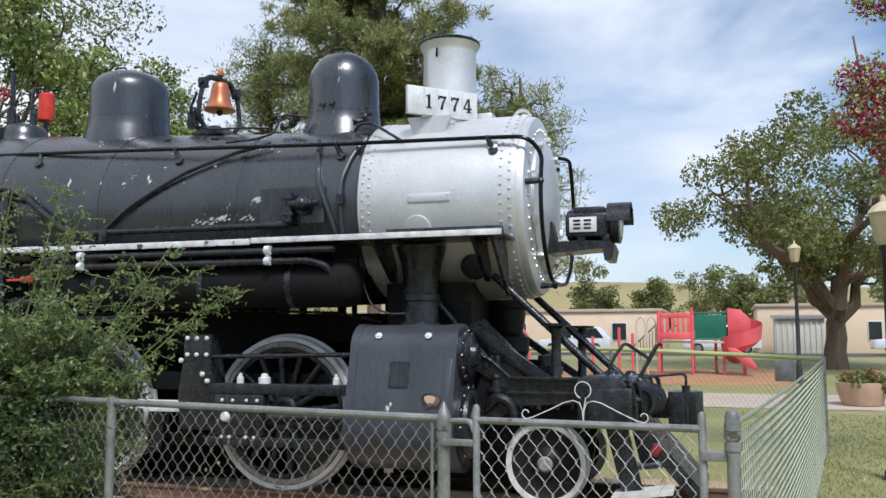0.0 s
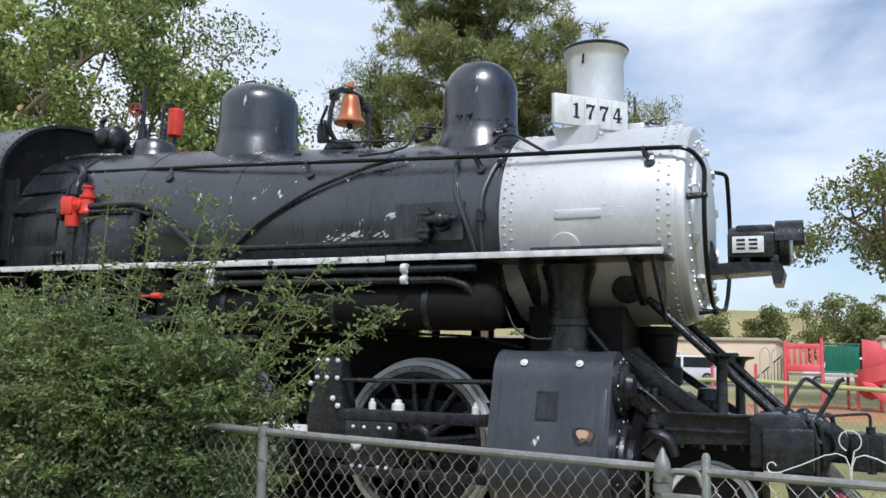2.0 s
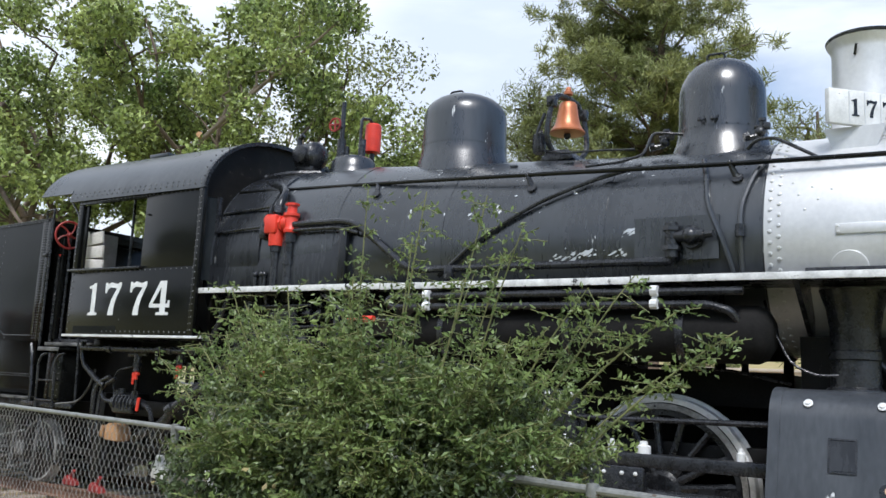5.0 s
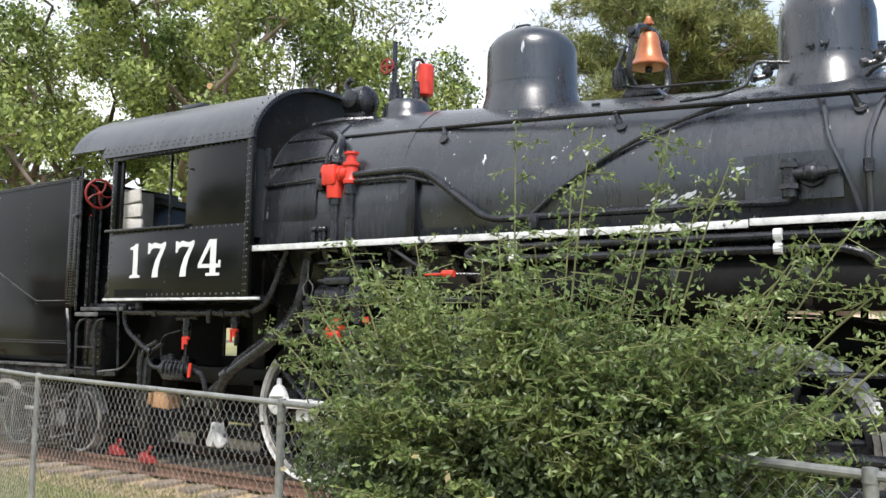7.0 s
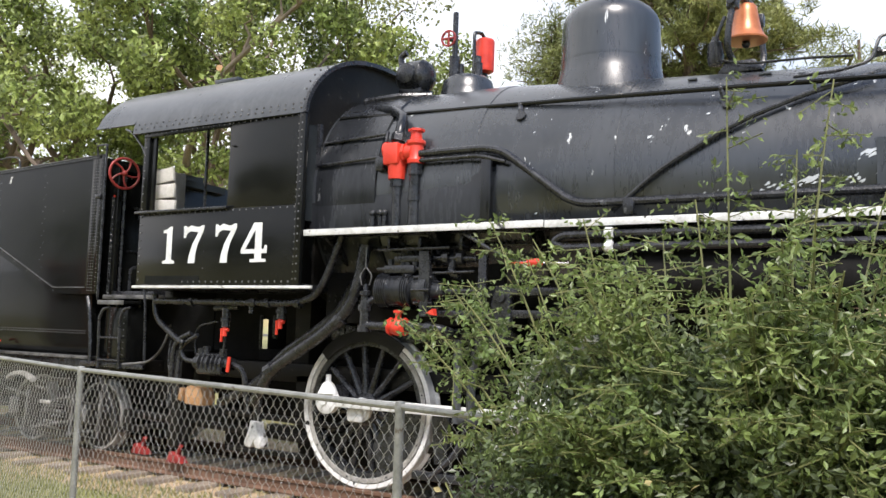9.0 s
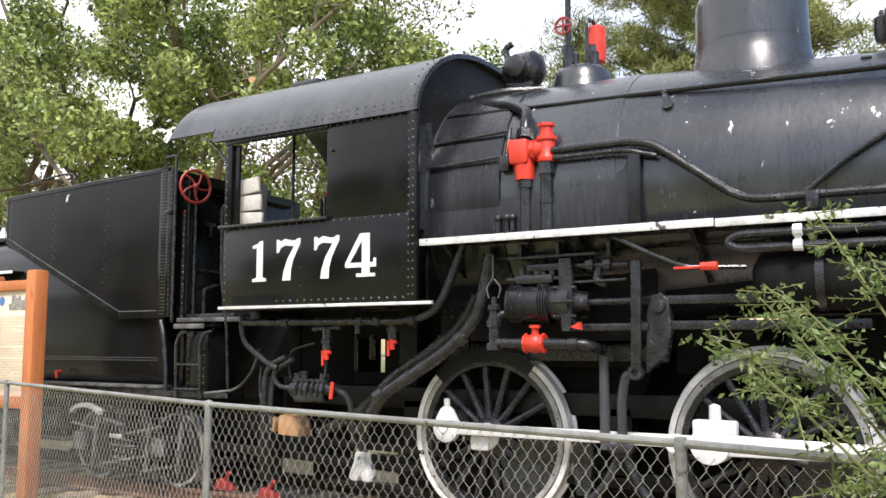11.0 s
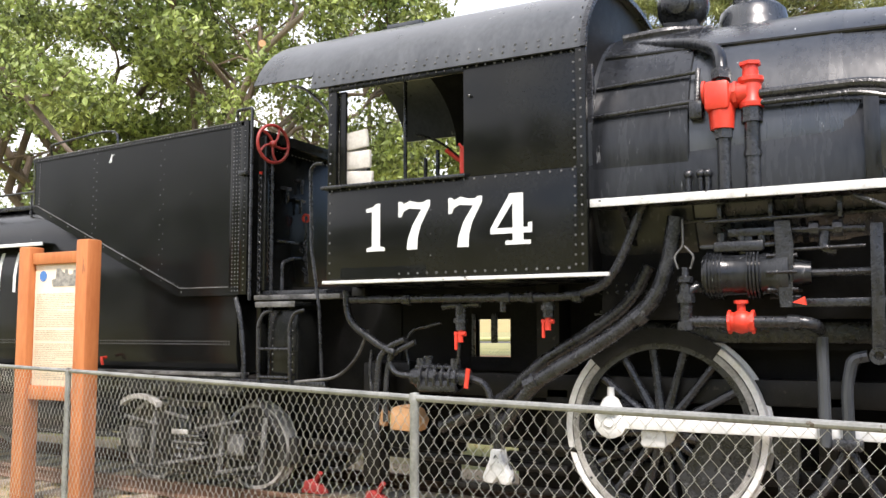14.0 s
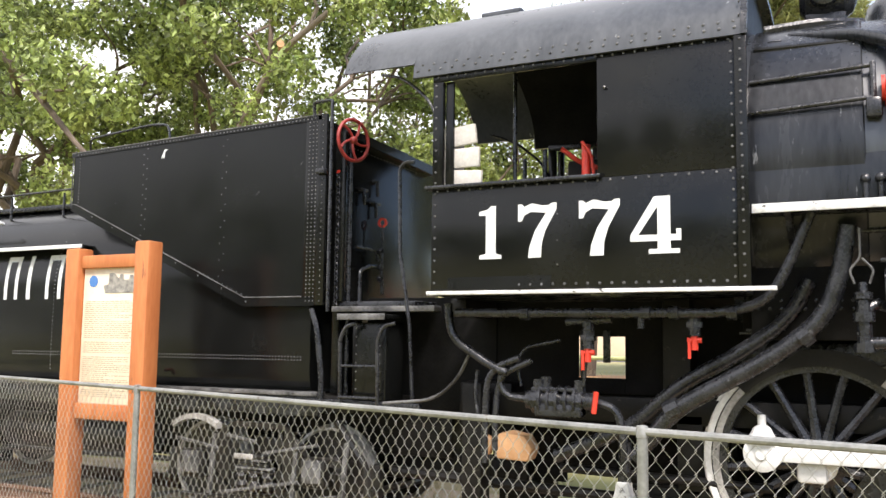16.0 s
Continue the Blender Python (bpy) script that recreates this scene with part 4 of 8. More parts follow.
for x in (-9.6, -8.35, -7.4, -5.8, -4.0, -3.3, -2.3):
    part("board_bracket", prism(bm_new(), [(7.78, 2.735), (8.45, 2.735), (8.45, 2.35), (8.35, 2.35)], x - .02, x + .02, "x"), "gear", loco)
part("board_end", prism(bm_new(), [(7.75, 2.735), (8.35, 2.735), (8.42, 2.2)], -2.12, -2.09, "x"), "gear", loco)
# added dark curtains that stand for the shade under the running board
part("board_curtain", box(bm_new(), (-7.8, 8.42, 2.16), (-3.7, 8.5, 2.735), .01), "shadeblack", loco)
part("board_curtain", box(bm_new(), (-9.9, 8.24, 1.88), (-7.82, 8.3, 2.735), .01), "shadeblack", loco)

# air reservoir, cooling pipes and their white clips
part("air_reservoir", lathe(bm_new(), [(-6.98, 0), (-6.98, .12), (-6.93, .2), (-6.86, .235), (-3.62, .235), (-3.55, .2), (-3.5, .12), (-3.5, 0)], (0, 8.02, 2.33), "x", 32), "shadeblack", loco)
for x in (-6.5, -5.2, -4.2):
    part("reservoir_band", lathe(bm_new(), [(x - .03, .236), (x - .03, .245), (x + .03, .245), (x + .03, .236)], (0, 8.02, 2.33), "x", 32, closed=True), "gear", loco)
part("cooling_pipe", tube(bm_new(), [(-3.68, 7.76, 2.655), (-7.05, 7.76, 2.655), (-7.13, 7.76, 2.60), (-7.05, 7.76, 2.55), (-3.95, 7.76, 2.55), (-3.78, 7.78, 2.5), (-3.72, 7.85, 2.38)], .034, .05, 10), "gear", loco)
for x in (-6.62, -4.38):
    bm = box_at((x, 7.725, 2.61), (.045, .03, .15), .006)
    rod(bm, (x - .03, 7.72, 2.66), (x + .03, 7.72, 2.66), .045, seg=10)
    rod(bm, (x - .03, 7.72, 2.55), (x + .03, 7.72, 2.55), .042, seg=10)
    part("pipe_clip", bm, "white", loco, "white painted pipe clip")
for x in (-6.85, -5.4, -4.9):
    part("reservoir_plug", rod(bm_new(), (x, 7.95, 2.55), (x, 7.9, 2.72), .03, .02), "gear", loco)
part("reservoir_pipe", tube(bm_new(), [(-7.0, 7.8, 2.42), (-7.4, 7.62, 2.42), (-7.7, 7.7, 2.55), (-8.0, 7.8, 2.7)], .018, .1), "gear", loco)
bm = rod(bm_new(), (-7.28, 7.61, 2.42), (-7.16, 7.61, 2.42), .032)
box(bm, (-7.48, 7.595, 2.405), (-7.2, 7.625, 2.425), .006)
part("cutout_cock", bm, "red", loco, "red painted cock and lever")

# cylinder and valve chest
hull = [(8.04 + .27 * math.cos(radians(a)), 1.65 + .27 * math.sin(radians(a))) for a in range(0, 181, 12)]
hull += [(8.08 + .47 * math.cos(radians(a)), .98 + .44 * math.sin(radians(a))) for a in range(168, 361, 12)]


def jacket_y(z):
    """The sloping outer face of the jacket."""
    return 7.77 - (1.65 - z) * .262


FACE = Matrix.Rotation(radians(-14.7), 4, "X")
cyl = part("cylinder_jacket", prism(bm_new(), hull, -3.46, -2.46, "x"), "jacket", loco, "blue-black cylinder jacket with a rusted hole", smooth=25)
part("jacket_rim", prism(bm_new(), [(8.04 + (y - 8.04) * 1.018, 1.3 + (z - 1.3) * 1.012) for y, z in hull], -2.56, -2.44, "x"), "jacket", cyl, smooth=25)
part("jacket_rim", prism(bm_new(), [(8.04 + (y - 8.04) * 1.018, 1.3 + (z - 1.3) * 1.012) for y, z in hull], -3.50, -3.42, "x"), "jacket", cyl, smooth=25)
for x in (-3.225, -2.727):
    part("jacket_bolt", lathe(bm_new(), [(0, .034), (.01, .034), (.014, .02), (.022, .018), (.024, 0)], (x, 7.815, 1.81), frame_of((0, -1, .7)), 12), "white", cyl, "white painted bolt")
part("valve_cover", lathe(bm_new(), [(-2.44, .25), (-2.40, .25), (-2.385, .2), (-2.36, .2), (-2.35, .12), (-2.30, .1), (-2.29, 0)], (0, 8.02, 1.63), "x", 28), "gear", cyl)
part("cylinder_cover", lathe(bm_new(), [(-2.44, .39), (-2.40, .39), (-2.385, .32), (-2.35, .31), (-2.34, .2), (-2.30, .18), (-2.29, 0)], (0, 8.08, .98), "x", 32), "gear", cyl)
bm = heads(bm_new(), [(-2.395, 8.08 + .35 * math.cos(2 * math.pi * i / 14), .98 + .35 * math.sin(2 * math.pi * i / 14)) for i in range(14)], Vector((1, 0, 0)), .022)
heads(bm, [(-2.395, 8.02 + .225 * math.cos(2 * math.pi * i / 12), 1.63 + .225 * math.sin(2 * math.pi * i / 12)) for i in range(12)], Vector((1, 0, 0)), .018)
part("cover_nuts", bm, "gear", cyl, kind="stuff")
for z in (1.335, 1.565):
    part("name_frame", box_at((-2.985, jacket_y(z) - .003, z), (.19, .012, .012), 0, FACE), "gear", cyl)
for x in (-3.075, -2.895):
    part("name_frame", box_at((x, jacket_y(1.45) - .003, 1.45), (.012, .012, .235), 0, FACE), "gear", cyl)
part("name_plate", box_at((-2.985, jacket_y(1.45) - .001, 1.45), (.17, .006, .215), 0, FACE), "worn", cyl)
part("jacket_flange", box_at((-2.5, jacket_y(1.3) - .004, 1.3), (.05, .014, .62), .003, FACE), "jacket", cyl)
rustbm = bm_new()
rr = random.Random(8)
spot = Matrix.Translation((-2.65, jacket_y(1.22), 1.22)) @ FACE
pts = [(.125 * math.cos(2 * math.pi * i / 13) * rr.uniform(.7, 1.2), .08 * math.sin(2 * math.pi * i / 13) * rr.uniform(.7, 1.25)) for i in range(13)]
prism(rustbm, pts, -.006, .02)
bmesh.ops.transform(rustbm, matrix=spot, verts=rustbm.verts)
hole = part("rusted_patch", rustbm, "gear", cyl, "rusted hole in the jacket", smooth=0)
rustbm = bm_new()
prism(rustbm, [(u * .72 + .015, v * .7 + .004) for u, v in pts], -.010, .0)
bmesh.ops.transform(rustbm, matrix=spot, verts=rustbm.verts)
part("torn_edge", rustbm, "rust", hole, smooth=0)
rustbm = bm_new()
prism(rustbm, [(u * .55 - .01, v * .5 + .012) for u, v in pts], -.014, -.004)
bmesh.ops.transform(rustbm, matrix=spot, verts=rustbm.verts)
part("bare_lagging", rustbm, "clay", hole, "pale lagging showing through", smooth=0)
part("steam_pipe", lathe(bm_new(), [(1.86, .225), (1.93, .215), (1.95, .185), (2.15, .18), (2.16, .195), (2.22, .195), (2.23, .18), (2.4, .185), (2.55, .21), (2.7, .26)], (-2.96, 8.28, 0), "z", 28), "gear", loco)
part("cylinder_saddle", prism(bm_new(), [(CY - .75, 1.0), (CY - .62, 1.7), (CY - .7, 2.35), (CY + .7, 2.35), (CY + .62, 1.7), (CY + .75, 1.0)], -3.4, -2.5, "x"), "grime", loco)
part("smokebox_blower", lathe(bm_new(), [(0, .14), (.05, .14), (.06, .1), (.06, 0)], on_boiler(-2.45, 2.52, 0), frame_of((0, -1, -.6)), 16), "gear", loco)


# wheels
def driver(x, y, side, black_top=False):
    r = .80
    w = part("driving_wheel", lathe(bm_new(), [(y, .64), (y - side * .004, .748), (y + side * .12, .748), (y + side * .12, .64)], (x, 0, RAIL_TOP + r), "y", 56, closed=True), "gear", loco)
    c = Vector((x, 0, RAIL_TOP + r))
    part("tyre", lathe(bm_new(), [(y - side * .008, .750), (y - side * .014, r - .008), (y - side * .008, r), (y + side * .1, r), (y + side * .11, r + .03), (y + side * .13, r + .03), (y + side * .13, .750)], c, "y", 64, closed=True), "whiterim", w, "white painted tyre")
    part("hub", lathe(bm_new(), [(y - side * .04, 0), (y - side * .04, .12), (y - side * .03, .14), (y - side * .01, .17), (y + side * .12, .17)], c, "y", 24), "gear", w)
    spoke = None
    for k in range(16):
        a = 2 * math.pi * (k + .3) / 16
        d = Vector((math.cos(a), 0, math.sin(a)))
        bm = bm_new()
        p0, p1 = c + d * .14 + Vector((0, y + side * .04, 0)), c + d * .66 + Vector((0, y + side * .06, 0))
        lathe(bm, [(0, .045), ((p1 - p0).length * .5, .033), ((p1 - p0).length, .036)], p0, frame_of(p1 - p0), 8)
        part("spoke", bm, "gear", w)
    arc = [(.66 * math.cos(radians(a)), .66 * math.sin(radians(a))) for a in range(-74, 9, 6)]
    cw = [(x + u, RAIL_TOP + r + v) for u, v in arc] + [(x + .34, RAIL_TOP + r + .05), (x + .12, RAIL_TOP + r - .35)]
    lo, hi = sorted((y - side * .005, y + side * .1))
    part("counterweight", prism(bm_new(), cw, lo, hi), "gear", w)
    # the inner rim, a groove inside the tyre, and the tyre's bolts
    part("rim_lip", lathe(bm_new(), [(y - side * .006, .690), (y - side * .016, .694), (y - side * .016, .738), (y - side * .006, .742)], c, "y", 56, closed=True), "rimgrey", w, "scuffed pale inner rim")
    for k in range(9):
        a = radians(15 + 40 * k)
        part("rim_bolt", lathe(bm_new(), [(0, .010), (.006, .010), (.007, 0)], c + Vector((.716 * math.cos(a), y - side * .015, .716 * math.sin(a))), frame_of((0, -side, 0)), 8), "gear", w)
    if black_top:
        # a near-black sector over the upper rim
        arc = [radians(54 + 82 * k / 14) for k in range(15)]
        ring = [(x + .806 * math.cos(a), c.z + .806 * math.sin(a)) for a in arc] + [(x + .684 * math.cos(a), c.z + .684 * math.sin(a)) for a in arc[::-1]]
        part("black_rim", prism(bm_new(), ring, y - .024, y - .0165), "grime", w, "dark stretch of rim")
    pin = c + Vector((-.37, 0, .085))
    part("crank_boss", lathe(bm_new(), [(y - side * .05, 0), (y - side * .05, .13), (y + side * .06, .15)], pin, "y", 20), "gear", w)
    return w


NEAR, FAR = 8.42, 2 * CY - 8.42
for x in (-4.54, -7.01, -9.48):
    driver(x, NEAR, 1, x < -9)
    driver(x, FAR, -1)
    part("axle", rod(bm_new(), (x, NEAR, 1.01), (x, FAR, 1.01), .1, seg=16), "gear", loco)


def small_wheel(parent, x, y, side, r, rim_mat="whiterim", disc="grime", rim=.885):
    c = Vector((x, 0, RAIL_TOP + r))
    w = part("wheel", lathe(bm_new(), [(y, 0), (y - side * .03, .09), (y - side * .02, .11), (y + side * .03, .16), (y + side * .035, r * .70), (y + side * .005, r * (rim - .02)), (y + side * .1, r * (rim - .02)), (y + side * .1, 0)], c, "y", 40), disc, parent)
    part("tyre", lathe(bm_new(), [(y - side * .012, r * rim), (y - side * .012, r), (y + side * .1, r), (y + side * .1, r + .025), (y + side * .13, r + .025), (y + side * .13, r * (rim - .015)), (y, r * (rim - .015))], c, "y", 48, closed=True), rim_mat, w)
    part("axle_cap", lathe(bm_new(), [(y - side * .05, 0), (y - side * .05, .055), (y - side * .03, .075), (y, .08)], c, "y", 20), "rimgrey" if rim_mat == "whiterim" else "grime", w)
    return w


small_wheel(loco, -1.75, NEAR, 1, .385)
small_wheel(loco, -1.75, FAR, -1, .385)
part("axle", rod(bm_new(), (-1.75, NEAR, .595), (-1.75, FAR, .595), .08), "gear", loco)

# rods
PIN = [(-9.85, 1.095), (-7.38, 1.095), (-4.91, 1.095)]


def side_rod(a, b, y, h=.10):
    bm = prism(bm_new(), [(a[0], a[1] - h / 2 - .02), (b[0], b[1] - h / 2 - .02), (b[0], b[1] + h / 2 - .02), (a[0], a[1] + h / 2 - .02)], y - .035, y + .035, "y", .008)
    return part("side_rod", bm, "white", loco, "white painted side rod")


side_rod(PIN[0], PIN[1], 8.27)
side_rod(PIN[1], PIN[2], 8.27)
for i, (x, z) in enumerate(PIN):
    big = (.13, .15, .12)[i]
    bm = lathe(bm_new(), [(8.215, 0), (8.215, .07), (8.225, big - .02), (8.235, big), (8.31, big)], (x, 0, z - .02), "y", 24)
    if i == 0:
        lathe(bm, [(.08, .11), (.18, .06), (.2, .03), (.27, .028), (.275, 0)], (x, 8.27, z - .02), "z", 14)
        rod(bm, (x, 8.2, z - .02), (x, 8.24, z - .02), .04)
    if i == 1:
        box(bm, (x - .17, 8.215, z + .04), (x + .17, 8.325, z + .16), .015)
        lathe(bm, [(.13, .05), (.27, .045), (.28, .03), (.29, 0)], (x, 8.27, z), "z", 12)
        rod(bm, (x - .32, 8.2, z - .03), (x - .32, 8.3, z - .03), .07)
    part("rod_knuckle", bm, "white", loco, "white painted rod end with oil cup")
part("axle_cap", lathe(bm_new(), [(8.33, 0), (8.33, .09), (8.35, .12), (8.40, .12)], (-9.48, 0, 1.01), "y", 24), "white", loco, "white painted axle cap")
part("rod_block", box_at((-9.53, 8.335, .95), (.2, .07, .14), .03), "white", loco, "white painted axle cap")
part("main_rod", prism(bm_new(), [(-7.38, 1.0), (-5.3, 1.02), (-5.3, 1.12), (-7.38, 1.16)], 8.10, 8.16, "y", .008), "white", loco, "white painted main rod")
part("main_rod_end", lathe(bm_new(), [(8.06, 0), (8.06, .1), (8.07, .15), (8.17, .15)], (-7.38, 0, 1.08), "y", 24), "white", loco)

# crosshead, guides and yoke
part("guide_yoke", prism(bm_new(), [(-5.52, .85), (-5.12, .85), (-5.12, 1.2), (-5.18, 1.6), (-5.18, 1.83), (-5.5, 1.83), (-5.5, 1.6), (-5.56, 1.2)], 8.0, 8.25, "y", .012), "gear", loco)
nuts = [(x, 7.998, z, .034) for z in (1.79, 1.62) for x in (-5.45, -5.34, -5.22)] + [(-5.52, 7.995, 1.56, .04), (-5.2, 7.995, 1.35, .04), (-5.26, 7.995, 1.42, .04)]
nuts += [(x, 7.995, 1.16, .026) for x in (-5.02, -4.9, -4.74, -4.62)] + [(x, 7.995, .79, .026) for x in (-5.02, -4.93, -4.74, -4.65)]
for x, y, z, r in nuts:
    r *= .72
    part("nut", lathe(bm_new(), [(0, r), (r * .6, r), (r * .75, r * .7), (r * 1.1, r * .55), (r * 1.2, 0)], (x, y, z), frame_of((0, -1, 0)), 6), "white", loco, "white painted nut", smooth=20)
part("guide_bar", box(bm_new(), (-5.2, 8.0, 1.22), (-3.48, 8.14, 1.33), .01), "gear", loco)
part("guide_bar", box(bm_new(), (-5.2, 8.0, .70), (-3.48, 8.14, .79), .01), "gear", loco)
part("crosshead", box(bm_new(), (-5.12, 7.995, .80), (-4.55, 8.13, 1.22), .02), "gear", loco)
part("crosshead_pin", lathe(bm_new(), [(7.96, 0), (7.96, .03), (7.975, .05), (8.0, .055)], (-4.98, 0, .99), "y", 16), "white", loco)
part("piston_rod", rod(bm_new(), (-4.6, 8.07, 1.0), (-3.45, 8.07, 1.0), .045), "gear", loco)
part("valve_rod", rod(bm_new(), (-5.2, 8.04, 1.60), (-3.45, 8.04, 1.63), .025), "gear", loco)
for x, s in ((-4.86, .75), (-4.58, 1.25), (-3.78, .7)):
    bm = lathe(bm_new(), [(1.33, .05 * s), (1.39, .05 * s), (1.40, .03 * s), (1.43, .025 * s), (1.435, 0)], (x, 8.07, 0), "z", 12)
    part("oil_cup", bm, "white", loco, "white painted oil cup")

# frame, deck and pilot
for y in (8.52, 9.66):
    part("main_frame", box(bm_new(), (-12.0, y, 1.22), (-2.2, y + .12, 1.42), .01), "grime", loco)
    part("main_frame", box(bm_new(), (-10.9, y, .62), (-4.0, y + .12, .74), .01), "grime", loco)
    for x in (-10.4, -8.25, -5.8, -3.5):
        part("frame_post", box(bm_new(), (x - .1, y, .7), (x + .1, y + .12, 1.3), .01), "grime", loco)
part("ash_pan", prism(bm_new(), [(-10.2, 1.75), (-8.0, 1.75), (-8.3, .75), (-10.0, .75)], 8.75, 9.55), "shadeblack", loco)
# two added dark plates that stand for the shade behind the drivers
part("brake_rigging", box(bm_new(), (-8.2, 9.05, .28), (-3.7, 9.2, 1.76), .02), "shadeblack", loco)
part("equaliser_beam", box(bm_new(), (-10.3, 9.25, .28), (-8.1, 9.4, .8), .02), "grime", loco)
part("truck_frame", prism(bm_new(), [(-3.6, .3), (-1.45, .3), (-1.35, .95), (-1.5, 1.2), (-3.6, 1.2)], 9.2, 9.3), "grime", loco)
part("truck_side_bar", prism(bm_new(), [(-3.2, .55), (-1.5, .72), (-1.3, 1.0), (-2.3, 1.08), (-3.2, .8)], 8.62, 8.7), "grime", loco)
# added dark boxes that fill the gap under the boiler as shade
part("belly_plate", box(bm_new(), (-5.1, 8.7, 1.75), (-3.6, 9.6, 2.055)), "shadeblack", loco)
part("belly_plate", box(bm_new(), (-6.9, 8.7, 1.6), (-5.1, 9.6, 2.3)), "shadeblack", loco)
part("belly_plate", box(bm_new(), (-7.8, 8.7, 1.6), (-7.12, 9.6, 1.98)), "shadeblack", loco)
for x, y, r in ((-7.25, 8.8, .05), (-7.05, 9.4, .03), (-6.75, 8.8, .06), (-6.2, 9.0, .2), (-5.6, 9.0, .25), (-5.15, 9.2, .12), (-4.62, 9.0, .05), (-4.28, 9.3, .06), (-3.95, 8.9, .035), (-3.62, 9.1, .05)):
    part("boiler_hanger", rod(bm_new(), (x, y, 1.7), (x, y, 2.4), r, r * .8), "shadeblack", loco)
part("belly_plate", box(bm_new(), (-7.12, 8.7, 1.6), (-6.9, 9.6, 1.88)), "shadeblack", loco)
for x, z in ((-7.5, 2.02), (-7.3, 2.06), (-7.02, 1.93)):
    part("brake_cylinder_lug", box_at((x, 8.85, z), (.09, .1, .12), .02), "shadeblack", loco)
# another added dark plate, shade for the far side
part("far_running_gear", box(bm_new(), (-7.6, 9.9, 1.62), (-3.8, 10.0, 2.0), .02), "shadeblack", loco)
part("cutout_cock", rod(bm_new(), (-4.41, 9.8, 1.72), (-4.41, 9.8, 1.88), .035), "red", loco, "small red cock on the far side")
part("slit_pipe", tube(bm_new(), [(-7.5, 8.6, 2.08), (-5.2, 8.6, 2.10), (-4.0, 8.62, 2.06), (-3.5, 8.6, 1.96)], .014, .1), "gear", loco)
part("slack_cable", tube(bm_new(), [(-3.62, 8.2, 2.62), (-3.55, 8.1, 2.42), (-3.38, 8.0, 2.1), (-3.2, 8.02, 2.02), (-3.05, 8.05, 2.03)], .011, .12), "gear", loco)
part("deck", prism(bm_new(), [(-2.46, 1.12), (-2.3, 1.55), (-2.12, 1.55), (-1.75, 1.28), (-.95, 1.28), (-.95, 1.2), (-1.9, 1.18), (-2.1, 1.02)], 8.3, 8.42), "grime", loco)
part("deck", prism(bm_new(), [(-2.46, 1.12), (-2.3, 1.55), (-2.12, 1.55), (-1.75, 1.28), (-.95, 1.28), (-.95, 1.2), (-1.9, 1.18), (-2.1, 1.02)], 9.88, 10.0), "grime", loco)
part("deck_side", prism(bm_new(), [(-2.48, 1.68), (-2.25, 1.575), (-2.05, 1.40), (-1.29, 1.415), (-1.29, 1.29), (-2.02, 1.27), (-2.09, 1.29), (-2.41, 1.49), (-2.48, 1.5)], 8.27, 8.31), "gear", loco, smooth=0)
part("deck_side", prism(bm_new(), [(-2.3, 1.05), (-2.05, 1.255), (-1.34, 1.285), (-1.34, 1.18), (-2.0, 1.15), (-2.18, 1.0)], 8.25, 8.30), "gear", loco, smooth=0)
part("deck_ledge", box(bm_new(), (-2.06, 8.2, 1.40), (-1.28, 8.32, 1.425), .005), "gear", loco)
part("deck_ledge", tube(bm_new(), [(-2.5, 8.25, 1.70), (-2.25, 8.25, 1.585), (-2.05, 8.25, 1.415)], .014), "gear", loco)
for x in (-1.95, -1.78, -1.6, -1.45):
    part("deck_stud", rod(bm_new(), (x, 8.27, 1.12), (x, 8.27, 1.19), .024, seg=8), "gear", loco)
part("deck_gland", lathe(bm_new(), [(1.28, .09), (1.31, .09), (1.32, .05), (1.40, .045), (1.41, .06), (1.44, .055), (1.45, 0)], (-2.2, 8.3, 0), "z", 12), "gear", loco)
part("deck_flange", box(bm_new(), (-2.1, 8.22, 1.262), (-1.38, 8.34, 1.285), .004), "gear", loco)
part("deck_gusset", prism(bm_new(), [(-2.46, 1.95), (-2.36, 1.98), (-1.72, 1.34), (-1.72, 1.27), (-2.2, 1.27), (-2.46, 1.45)], 8.46, 8.5), "gear", loco)
part("deck_plate", box(bm_new(), (-2.2, 8.42, 1.24), (-.95, 9.88, 1.28), .005), "grime", loco)
part("pilot_beam", box(bm_new(), (-1.28, 7.98, 1.0), (-.9, 10.32, 1.34), .02), "gear", loco)
for y in (8.55, 9.6):
    part("frame_end", prism(bm_new(), [(-2.4, .9), (-1.3, .98), (-1.3, 1.22), (-2.4, 1.3)], y, y + .12), "grime", loco)
part("coupler", box(bm_new(), (-.9, 9.03, 1.0), (-.5, 9.27, 1.2), .03), "gear", loco, "black knuckle coupler")
part("coupler_head", prism(bm_new(), [(-.63, 8.92), (-.49, 8.9), (-.45, 8.98), (-.37, 8.95), (-.30, 9.1), (-.37, 9.3), (-.65, 9.36)], .95, 1.27, "z", .012), "gear", loco)
part("knuckle_pin", rod(bm_new(), (-.46, 9.0, .93), (-.46, 9.0, 1.33), .04), "gear", loco)
part("coupler_lift", tube(bm_new(), [(-.46, 9.05, 1.3), (-.46, 9.05, 1.44), (-.6, 9.0, 1.43), (-.88, 8.5, 1.42), (-.92, 8.1, 1.36)], .013, .05), "gear", loco)
for y in (8.35, 9.95):
    bm = lathe(bm_new(), [(1.26, .12), (1.29, .12), (1.30, .07), (1.36, .05), (1.82, .045), (1.88, .06), (1.9, .1), (1.905, .14), (1.93, .145), (1.93, 0)], (-1.62, y, 0), "z", 20)
    part("flag_stand", bm, "gear", loco)
